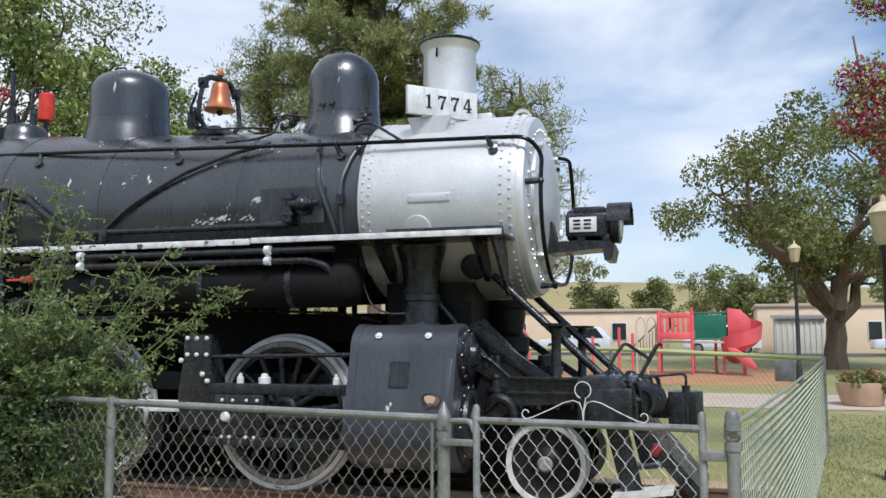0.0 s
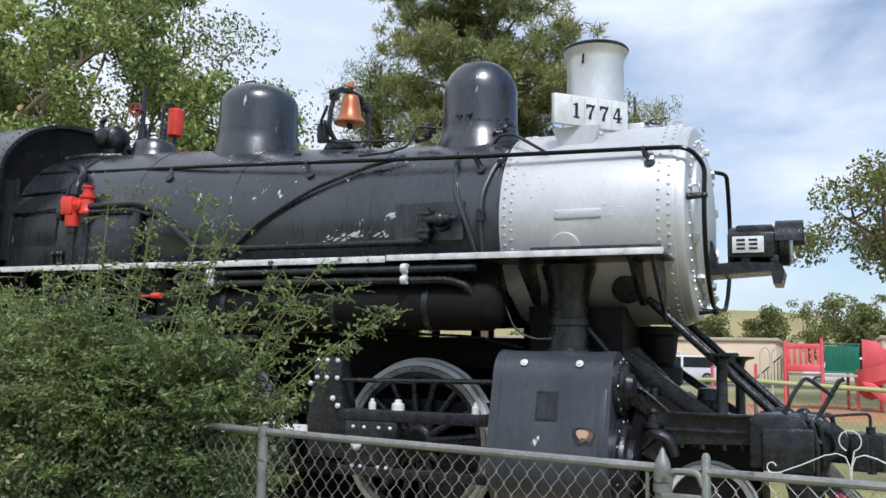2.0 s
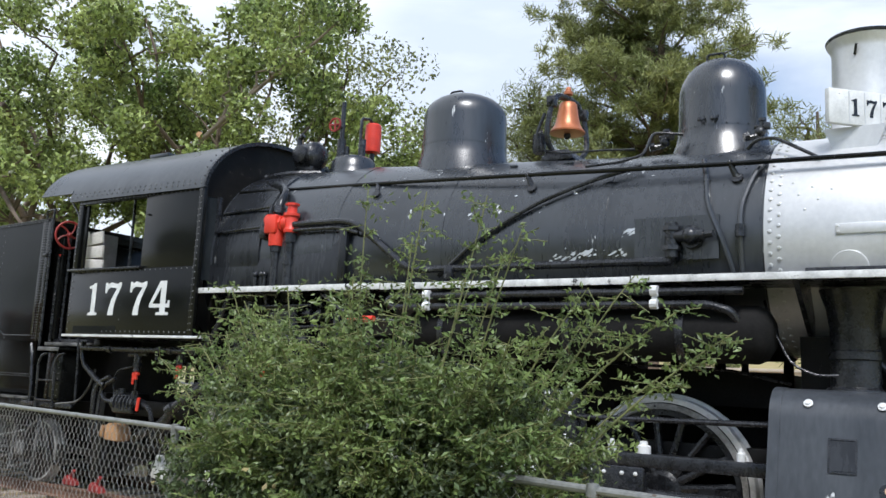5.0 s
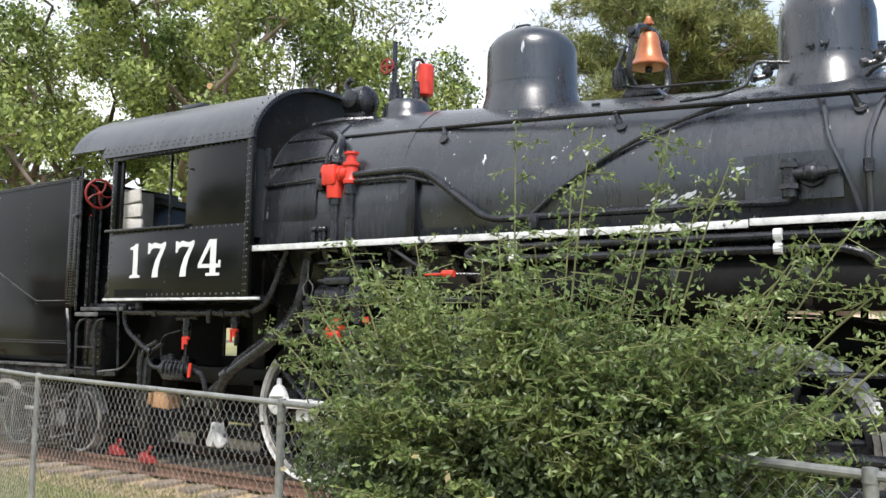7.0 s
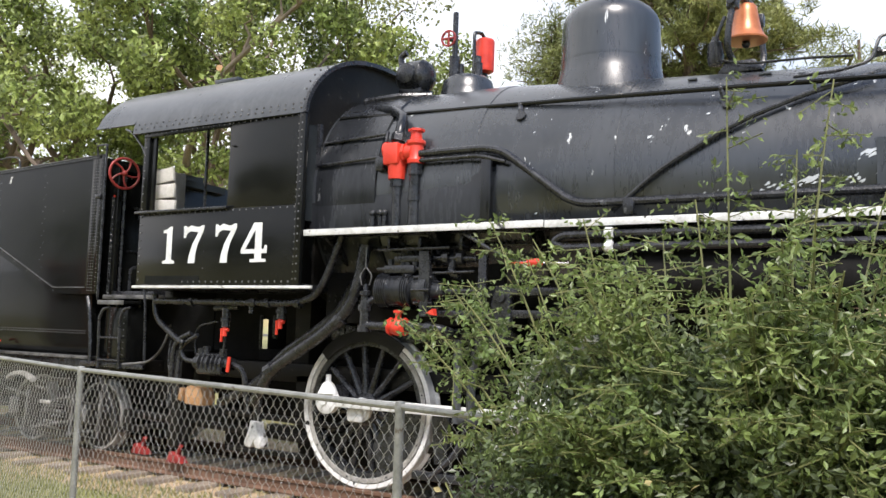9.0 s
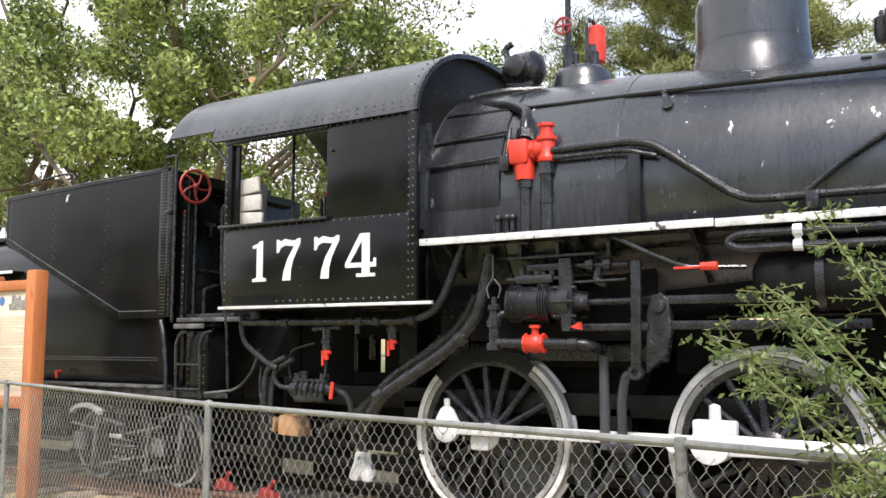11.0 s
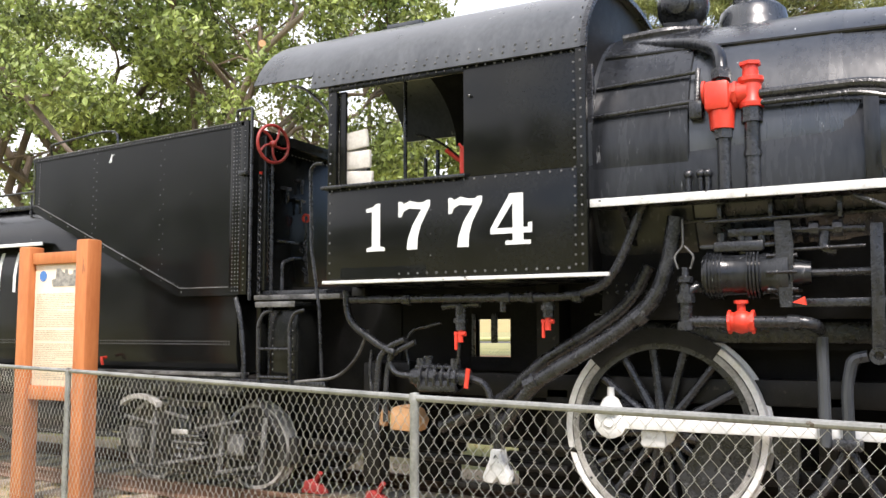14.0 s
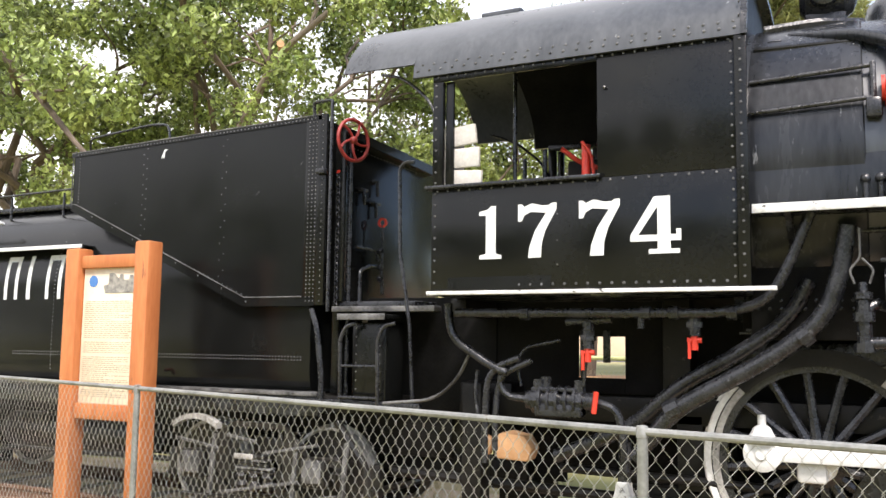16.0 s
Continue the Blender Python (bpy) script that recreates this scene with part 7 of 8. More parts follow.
for i in range(34):
    z = 3.38 - i * .037
    u, v = ((.013, .006) if i % 2 else (.006, .013))
    ring_pts = [Vector((-13.56 + u * math.cos(2 * math.pi * k / 8), 8.38 + v * math.cos(2 * math.pi * k / 8), z + .024 * math.sin(2 * math.pi * k / 8))) for k in range(9)]
    tube(bm, ring_pts, .005, seg=4)
part("brake_chain", bm, "gear", tender, kind="stuff")
part("grab_iron", tube(bm_new(), [(-13.54, 8.22, 2.1), (-13.54, 8.22, 4.06), (-13.76, 8.24, 4.06), (-13.76, 8.26, 3.93)], .016, .03), "gear", tender)
part("grab_iron", tube(bm_new(), [(-12.70, 8.3, 1.32), (-12.74, 8.3, 2.0), (-12.84, 8.3, 2.6), (-12.86, 8.3, 3.38), (-12.80, 8.3, 3.43), (-12.72, 8.3, 3.42)], .017, .05), "gear", tender)
part("grab_bracket", box_at((-13.66, 8.24, 3.4), (.1, .06, .05), .008), "gear", tender)
for x in (-13.32, -12.94):
    part("ladder_rail", tube(bm_new(), [(x, 8.12, 1.25), (x, 8.1, 1.85), (x + .06, 8.1, 1.97), (x + .16, 8.12, 1.99)], .018, .05), "gear", tender)
for z in (1.35, 1.62):
    part("ladder_rung", rod(bm_new(), (-13.32, 8.11, z), (-12.94, 8.11, z), .014), "gear", tender)
part("tool_box", box(bm_new(), (-13.24, 8.18, 1.32), (-12.90, 8.5, 2.0), .01), "black", tender)
part("step_top", box(bm_new(), (-13.34, 8.08, 2.03), (-12.86, 8.42, 2.07), .008), "black", tender)
part("step_lip", box(bm_new(), (-13.34, 8.072, 2.022), (-12.86, 8.08, 2.075), .002), "edge", tender)
for x in (-13.2, -12.96):
    part("rivets", heads(bm_new(), [(x, 8.18, z) for z in steps(1.42, 1.95, 7)], Vector((0, -1, 0)), .009), "rivet", tender, kind="stuff")
part("deck_corner", box(bm_new(), (-13.55, 8.3, 2.1), (-12.5, 8.45, 2.15), .006), "edge", tender)
part("sill_bar", box(bm_new(), (-13.7, 8.14, 1.26), (-12.55, 8.2, 1.32), .008), "gear", tender)
part("corner_pipe", tube(bm_new(), [(-13.7, 8.2, 2.12), (-13.62, 8.18, 1.95), (-13.56, 8.18, 1.5), (-13.56, 8.18, 1.2)], .025, .08), "gear", tender)
part("tank_cock", tube(bm_new(), [(-15.62, 8.28, 1.5), (-15.6, 8.2, 1.5), (-15.58, 8.2, 1.42)], .018), "red", tender, "small red cock")


# arch-bar trucks
def truck(xc):
    xa, xb = xc - .69, xc + .69
    for y, s in ((NEAR + .02, 1), (FAR - .02, -1)):
        for x in (xa, xb):
            small_wheel(tender, x, y, s, .42, "rimgrey", "truckiron", .945)
        f = y - s * .16
        lo, hi = f - .04, f + .04
        arch = [(xa - .25, .72), (xa + .12, .72), (xc - .3, 1.02), (xc + .3, 1.02), (xb - .12, .72), (xb + .25, .72)]
        for dz in (.0,):
            part("arch_bar", prism(bm_new(), [(x, z + .05) for x, z in arch] + [(x, z) for x, z in arch[::-1]], lo, hi), "truckiron", tender, smooth=0)
        low = [(xa - .2, .66), (xa + .12, .66), (xc - .3, .42), (xc + .3, .42), (xb - .12, .66), (xb + .2, .66)]
        part("arch_bar", prism(bm_new(), [(x, z) for x, z in low] + [(x, z - .05) for x, z in low[::-1]], lo, hi), "truckiron", tender, smooth=0)
        for x in (xa, xb):
            part("journal_box", box_at((x, f - s * .02, .66), (.26, .2, .26), .03), "truckiron", tender)
        for dx in (-.26, .26):
            part("truck_column", rod(bm_new(), (xc + dx, f, .4), (xc + dx, f, 1.05), .03), "truckiron", tender)
        for k in range(5):
            part("spring_leaf", box_at((xc, f - s * .03, .62 + .035 * k), (.46 - .05 * k, .09, .022), .004), "edge" if k % 2 else "truckiron", tender)
        part("side_frame", prism(bm_new(), [(xa + .1, .74), (xc - .32, 1.0), (xc - .3, .5), (xa + .2, .62)], lo + .01, hi - .01), "truckiron", tender, smooth=0)
        part("side_frame", prism(bm_new(), [(xb - .1, .74), (xc + .32, 1.0), (xc + .3, .5), (xb - .2, .62)], lo + .01, hi - .01), "truckiron", tender, smooth=0)
        for k in range(3):
            part("coil_spring", lathe(bm_new(), [(.46, .055), (.5, .07), (.54, .055), (.58, .07), (.62, .055)], (xc - .15 + .15 * k, f - s * .02, 0), "z", 12), "truckiron", tender)
        for x in (xa, xb):
            part("box_lid", box_at((x, f - s * .13, .68), (.2, .025, .2), .01), "edge", tender)
        part("tie_strap", box_at((xc, f - s * .02, .36), (1.75, .07, .03), .005), "truckiron", tender)
        if s > 0:
            part("spring_clip", box_at((xc - .1, f - .08, .76), (.22, .03, .05), .01), "rimgrey", tender)
            guard = [(xa + .47 * math.cos(radians(a)), .66 + .47 * math.sin(radians(a))) for a in range(55, 126, 10)]
            part("wheel_guard", prism(bm_new(), guard + [(x, z - .05) for x, z in guard[::-1]], f - .1, f - .02), "rimgrey", tender, "pale scuffed guard")
            part("brake_hanger", tube(bm_new(), [(xb + .2, f - .03, 1.12), (xb + .5, f - .03, .75), (xb + .52, f - .03, .5)], .035, .05), "truckiron", tender)
    f0 = NEAR - .16
    for x, z, w in ((xc - .62, .86, .5), (xc - .1, .93, .34), (xc + .45, .86, .6), (xc + .1, .5, .9), (xc + .7, .44, .5)):
        part("truck_bar", box_at((x, f0 - .1, z), (w, .03, .028), .004, Matrix.Rotation(radians(8 if x < xc else -10), 4, "Y")), "edge", tender)
    for x in (xa + .22, xb - .22, xb + .3):
        part("hanger_link", prism(bm_new(), [(x - .02, .4), (x + .02, .4), (x + .07, .95), (x + .03, .95)], f0 - .1, f0 - .07), "edge", tender)
    # added dark plate for the shade between the truck wheels
    part("truck_plate", box_at((xc, CY, .62), (2.1, .06, .62), .01), "shadeblack", tender)
    part("truck_bolster", box_at((xc, CY, .82), (.3, 1.5, .22), .02), "truckiron", tender)
    for x in (xa, xb):
        part("axle", rod(bm_new(), (x, NEAR, .63), (x, FAR, .63), .07), "truckiron", tender)
    for x in (xa - .48, xb + .48):
        part("brake_beam", rod(bm_new(), (x, NEAR - .05, .5), (x, FAR + .05, .5), .035), "truckiron", tender)
        part("brake_head", box_at((x, NEAR + .06, .6), (.1, .1, .3), .02), "truckiron", tender)


truck(-14.31)
truck(-19.8)

# ---- information board ----
info = thing("information_board", (-15.4, 7.45, 0), "orange-stained timber information board beside the tender", "sign board")
for x, t in ((-15.84, 2.67), (-14.97, 2.71)):
    part("timber_post", box(bm_new(), (x - .085, 7.37, 0), (x + .085, 7.55, t), .018), "cedar", info)
part("timber_rail", box(bm_new(), (-15.745, 7.40, 2.48), (-15.065, 7.52, 2.60), .012), "cedar", info)
part("timber_rail", box(bm_new(), (-15.745, 7.40, 1.10), (-15.065, 7.52, 1.24), .012), "cedar", info)
panel = part("printed_panel", box(bm_new(), (-15.745, 7.445, 1.24), (-15.065, 7.475, 2.48), .003), "parch", info, "tan printed panel")
part("emblem", lathe(bm_new(), [(0, .055), (.003, .055), (.003, 0)], (-15.62, 7.444, 2.36), frame_of((0, -1, 0)), 20), "blue", panel, "round blue emblem")
part("picture", prism(bm_new(), [(-15.47, 2.25), (-15.10, 2.25), (-15.10, 2.35), (-15.13, 2.41), (-15.17, 2.41), (-15.18, 2.37), (-15.24, 2.37), (-15.25, 2.42), (-15.29, 2.42), (-15.30, 2.38), (-15.36, 2.43), (-15.42, 2.43), (-15.43, 2.33), (-15.49, 2.32)], 7.441, 7.444), "printgrey", panel, "grey printed picture")
bm = bm_new()
tr_ = random.Random(12)
z = 2.17
while z > 1.30:
    if tr_.random() < .1:
        z -= .024
    x, end = -15.71, -15.10 - (tr_.uniform(.1, .35) if tr_.random() < .15 else tr_.uniform(0, .03))
    while x < end - .03:
        w = tr_.uniform(.018, .06)
        box(bm, (x, 7.4428, z), (min(x + w, end), 7.4446, z + tr_.uniform(.005, .008)))
        x += w + .011
    z -= .0185
part("fine_print", bm, "ink", panel, "lines of small brown print", kind="stuff")

# ---- trees and plants ----
def leaves(name, pts, size, mat, parent, seed, aspect=.55, droop=0.0, label="", wild=1.0):
    """A mesh of small folded leaves, one at each point."""
    rng = np.random.default_rng(seed)
    n = len(pts)
    pts = np.asarray(pts, float)
    d = rng.normal(size=(n, 3))
    d[:, 2] = d[:, 2] * wild - droop
    d /= np.linalg.norm(d, axis=1)[:, None]
    s = rng.normal(size=(n, 3))
    s -= d * (s * d).sum(1)[:, None]
    s /= np.linalg.norm(s, axis=1)[:, None]
    nrm = np.cross(d, s)
    ln = size * rng.uniform(.6, 1.35, n)[:, None]
    wd = ln * aspect * .5
    v = np.stack([pts, pts + d * ln * .5 + s * wd + nrm * ln * .08, pts + d * ln, pts + d * ln * .5 - s * wd + nrm * ln * .08], 1).reshape(-1, 3)
    i = np.arange(n)[:, None] * 4
    mesh = bpy.data.meshes.new(name)
    mesh.from_pydata(v.tolist(), [], np.concatenate([i, i + 1, i + 2, i + 3], 1).tolist())
    mesh.update()
    return link_mesh(name, mesh, mat, parent, label, "stuff", smooth=0)


def clump_points(rng, centres, n, spread, flat=.75):
    """Points gathered round branch ends, denser towards each clump's outside."""
    c = np.asarray(centres)
    pick = rng.integers(0, len(c), n)
    v = rng.normal(size=(n, 3))
    v /= np.linalg.norm(v, axis=1)[:, None]
    r = spread * rng.uniform(.25, 1, n) ** .6
    v *= r[:, None]
    v[:, 2] *= flat
    return c[pick] + v


def limb(bm, a, b, r0, r1, rng, bend=.08, n=5):
    a, b = Vector(a), Vector(b)
    k = (b - a).length * bend
    pts = [a + (b - a) * (i / n) + Vector((rng.uniform(-k, k), rng.uniform(-k, k), rng.uniform(-k, k))) * (0 < i < n) for i in range(n + 1)]
    tube(bm, pts, r0, seg=8, r_end=r1)
    return pts


def leafy_tree(name, at, height, spread, crown_z, leaf_n, leaf_size, mat, seed, label, clumps=70, trunk_r=.3, lean=(0, 0), tight=.95, low=None, stout=.45):
    rng, nr = random.Random(seed), np.random.default_rng(seed)
    tree = thing(name, at, label, "tree", "park trees")
    x, y, z = at
    fork = Vector((x + lean[0] * .4, y + lean[1] * .4, z + crown_z))
    bm = bm_new()
    limb(bm, (x, y, z - .2), fork, trunk_r, trunk_r * .7, rng, .04)
    ends = []
    for i in range(9):
        a = 2 * math.pi * i / 9 + rng.uniform(-.3, .3)
        e = Vector((x + lean[0] + math.cos(a) * spread * rng.uniform(.3, .75), y + lean[1] + math.sin(a) * spread * rng.uniform(.3, .75), z + crown_z + (height - crown_z) * rng.uniform(.35, .85)))
        pts = limb(bm, fork + Vector((0, 0, rng.uniform(-.3, .2))), e, trunk_r * stout, trunk_r * .12, rng, .1)
        for k in range(5):
            p = pts[rng.randint(2, 5)]
            q = p + Vector((rng.uniform(-1, 1), rng.uniform(-1, 1), rng.uniform(-.2, .9))) * spread * .35
            limb(bm, p, q, trunk_r * .12, .012, rng, .1, 4)
            ends.append(q)
    part("trunk", bm, "bark", tree, kind="")
    foot = crown_z * .8 if low is None else low
    centres = [tuple(e) for e in ends if e.z > z + foot]
    while len(centres) < clumps:
        a, u, h = rng.uniform(0, 2 * math.pi), rng.uniform(.2, 1) ** .5, rng.uniform(0, 1)
        w = spread * u * (1 - .75 * abs(h - .42) ** 1.5 * 1.6)
        centres.append((x + lean[0] + w * math.cos(a), y + lean[1] + w * math.sin(a), z + foot + (height - foot) * h))
    leaves("crown", clump_points(nr, centres, leaf_n, tight), leaf_size, mat, tree, seed + 1, droop=.35)
    return tree


def pine_tree(name, at, height, spread, tufts, seed, label):
    rng, nr = random.Random(seed), np.random.default_rng(seed)
    tree = thing(name, at, label, "pine tree", "park trees")
    x, y, z = at
    bm = bm_new()
    limb(bm, (x, y, z - .2), (x + .2, y, z + height), .32, .05, rng, .01, 8)
    tips = []
    for i in range(125):
        h = rng.uniform(.22, 1.0)
        a = rng.uniform(0, 2 * math.pi)
        reach = spread * (1.05 - .4 * h ** 3) * rng.uniform(.4, 1.0)
        p = Vector((x, y, z + height * h * .95))
        q = p + Vector((math.cos(a) * reach, math.sin(a) * reach, reach * rng.uniform(.05, .4)))
        pts = limb(bm, p, q, .07, .015, rng, .06, 5)
        for k in range(15):
            b = pts[rng.randint(2, 5)]
            tips.append(tuple(b + Vector((rng.uniform(-1, 1), rng.uniform(-1, 1), rng.uniform(-.25, .8))) * .75))
    part("trunk", bm, "bark", tree)
    c = np.asarray(tips)
    n = tufts
    pick = nr.integers(0, len(c), n)
    v = nr.normal(size=(n, 3))
    v /= np.linalg.norm(v, axis=1)[:, None]
    base = c[pick] + v * (.36 * nr.uniform(.1, 1, n)[:, None]) * np.array([1, 1, .8])
    leaves("needles", base, .30, "pine", tree, seed + 1, aspect=.12, droop=-.5)
    return tree


leafy_tree("shade_tree", (-25.2, 20.6, .35), 15.5, 7.2, 5.5, 52000, .19, "leaf", 27, "tall leafy shade tree behind the cab and tender", 115, .3, (.5, .5), .78, None, .36)
# a pale limb with a sawn stub, and a dark low bough, that stand out before the leaves
big_tree = [o for o in bpy.data.objects if o.name.startswith("shade_tree") and o.data is None][-1]
bm = bm_new()
tube(bm, fillet([(-25.0, 20.4, 4.6), (-22.6, 17.6, 6.35), (-20.85, 17.0, 8.2), (-18.7, 17.0, 9.45), (-16.6, 17.0, 10.5), (-15.2, 17.2, 11.6)], .5, 4), .115, seg=10, r_end=.022)
for a, b, r in (((-20.0, 17, 8.75), (-19.6, 16.8, 10.2), .05), ((-18.6, 17, 9.5), (-17.2, 16.6, 9.9), .045), ((-17.8, 17, 9.95), (-17.5, 17.3, 11.6), .04), ((-19.3, 17, 9.1), (-17.9, 17.2, 10.9), .05)):
    limb(bm, a, b, r, .012, random.Random(5), .07)
part("pale_limb", bm, "paledbark", big_tree, "pale bare limb")
leaves("limb_leaves", clump_points(np.random.default_rng(213), [(-19.6, 16.6, 10.1), (-17.3, 16.5, 10.0), (-17.4, 17.0, 11.6), (-18.2, 16.8, 10.9), (-16.0, 17.0, 11.2), (-21.6, 16.7, 6.9), (-20.2, 16.6, 7.6), (-18.6, 16.7, 8.7), (-20.6, 16.8, 9.6)], 3600, .7), .16, "leaf", big_tree, 214, droop=.35)
part("sawn_stub", lathe(bm_new(), [(-.25, .06), (.0, .075), (.03, .085), (.032, 0)], (-20.68, 16.86, 8.36), frame_of((.55, -.8, .15)), 14), "sawn", big_tree, "pale sawn branch end")
leafy_tree("shade_tree", (-33.0, 20.2, .35), 16.5, 7.0, 5.0, 33000, .19, "leaf", 22, "tall leafy shade tree with pale gaps of sky", 100, .36, (.5, 0), .8)
big_tree = [o for o in bpy.data.objects if o.name.startswith("shade_tree") and o.data is None][-1]
bm = bm_new()
tube(bm, fillet([(-32.8, 20.0, 8.6), (-28.5, 15.6, 10.0), (-24.5, 12.6, 7.65), (-22.7, 12.5, 6.15), (-21.8, 12.6, 5.2), (-21.2, 12.8, 4.7)], .6, 4), .10, seg=10, r_end=.035)
for a, b, r in (((-24.5, 12.6, 7.6), (-24.0, 12.2, 8.9), .05), ((-22.7, 12.5, 6.15), (-21.3, 12.2, 6.6), .04)):
    limb(bm, a, b, r, .012, random.Random(6), .08)
part("low_bough", bm, "bark", big_tree, "dark low bough")
leaves("bough_leaves", clump_points(np.random.default_rng(211), [(-25.5, 12.6, 8.6), (-24.2, 12.3, 8.6), (-25.2, 12.4, 7.2), (-23.4, 12.2, 7.4), (-22.2, 12.3, 6.6), (-24.4, 12.6, 6.2), (-26.4, 13.4, 9.4), (-26.2, 13.0, 7.8)], 3800, .75), .15, "leaf", big_tree, 212, droop=.35)
leafy_tree("shade_tree", (-42.0, 23.0, .4), 17.0, 7.5, 4.0, 17000, .19, "leaf", 23, "tall leafy shade tree beyond the tender", 110, .36, (0, 0), 1.4)
leafy_tree("shade_tree", (-29.0, 30.0, .6), 16.0, 8.0, 3.0, 19000, .2, "leafdry", 24, "olive-green tree behind the nearer ones", 110, .36, (0, 0), 1.5)
leafy_tree("shade_tree", (-20.5, 27.0, .5), 11.0, 4.2, 3.0, 22000, .17, "leaf", 29, "lower green tree behind the locomotive", 75, .25, (0, 0), .8)
pine_tree("pine_tree", (-12.6, 30.7, .63), 20.0, 4.6, 200000, 31, "dark green pine behind the domes")
pine_tree("pine_tree", (-18.6, 33.0, .63), 14.0, 2.4, 22000, 32, "smaller pine with bare lower twigs")
pine_tree("pine_tree", (-7.6, 33.0, .63), 11.4, 2.4, 30000, 33, "low pine behind the smokestack")
leafy_tree("park_tree", (3.75, 34.3, .74), 9.0, 6.4, 2.0, 34000, .17, "leafdry", 25, "broad park tree with a thick forked trunk", 80, .43, (.2, 0), .95, 3.3, .6)
for i, (x, y, h, s) in enumerate(((-11.3, 78, 7.6, 1.3), (-10.3, 79, 5.6, 1.0), (-5.9, 80, 6.4, 1.5), (1.0, 76, 6.6, 2.0), (3.6, 74, 5.4, 2.2), (14, 78, 7.5, 4.0), (-26, 80, 8, 4.0), (-38, 76, 9, 5), (-16, 125, 8.5, 3.5), (-9, 130, 7, 2.4), (-2.5, 118, 9, 3.6), (5, 125, 10, 4.5), (11, 120, 8, 4))):
    leafy_tree("street_tree", (x, y, .9), h * 1.1, s * 1.25, 1.2, 4200, .3, "leafdry", 40 + i, "distant dark green street tree", 40, .2, (0, 0), .8)

# flowering tree at the edge of the lawn
myrtle = thing("crape_myrtle", (3.6, 12.5, ground_z(12.5)), "flowering tree with magenta blossom and dark leaves", "tree", "park trees")
rg, ng = random.Random(50), np.random.default_rng(50)
bm = bm_new()
ends = []
for i in range(7):
    e = Vector((2.9 + rg.uniform(-1.3, 1.6), 12.4 + rg.uniform(-.9, .9), rg.uniform(3.9, 6.8)))
    pts = limb(bm, (3.6, 12.5, .1), e, .07, .012, rg, .05)
    ends += [tuple(p) for p in pts[3:]]
part("trunk", bm, "bark", myrtle)
cl = [(1.75, 12.2, 4.3), (2.1, 12.4, 4.75), (1.5, 12.3, 5.15), (2.2, 12.3, 5.5), (1.75, 12.4, 6.3), (2.2, 12.4, 6.2), (2.4, 12.4, 4.3), (2.9, 12.5, 4.8), (3.1, 12.5, 5.6), (1.95, 12.3, 4.0), (1.4, 12.2, 4.6), (1.6, 12.3, 4.9), (2.0, 12.3, 5.1)]
cl = [(x + .3, y, z) for x, y, z in cl]
leaves("blossom", clump_points(ng, cl, 7500, .4), .05, "petal", myrtle, 51, .8)
leaves("foliage", clump_points(ng, cl, 5000, .45), .07, "leaf", myrtle, 52)


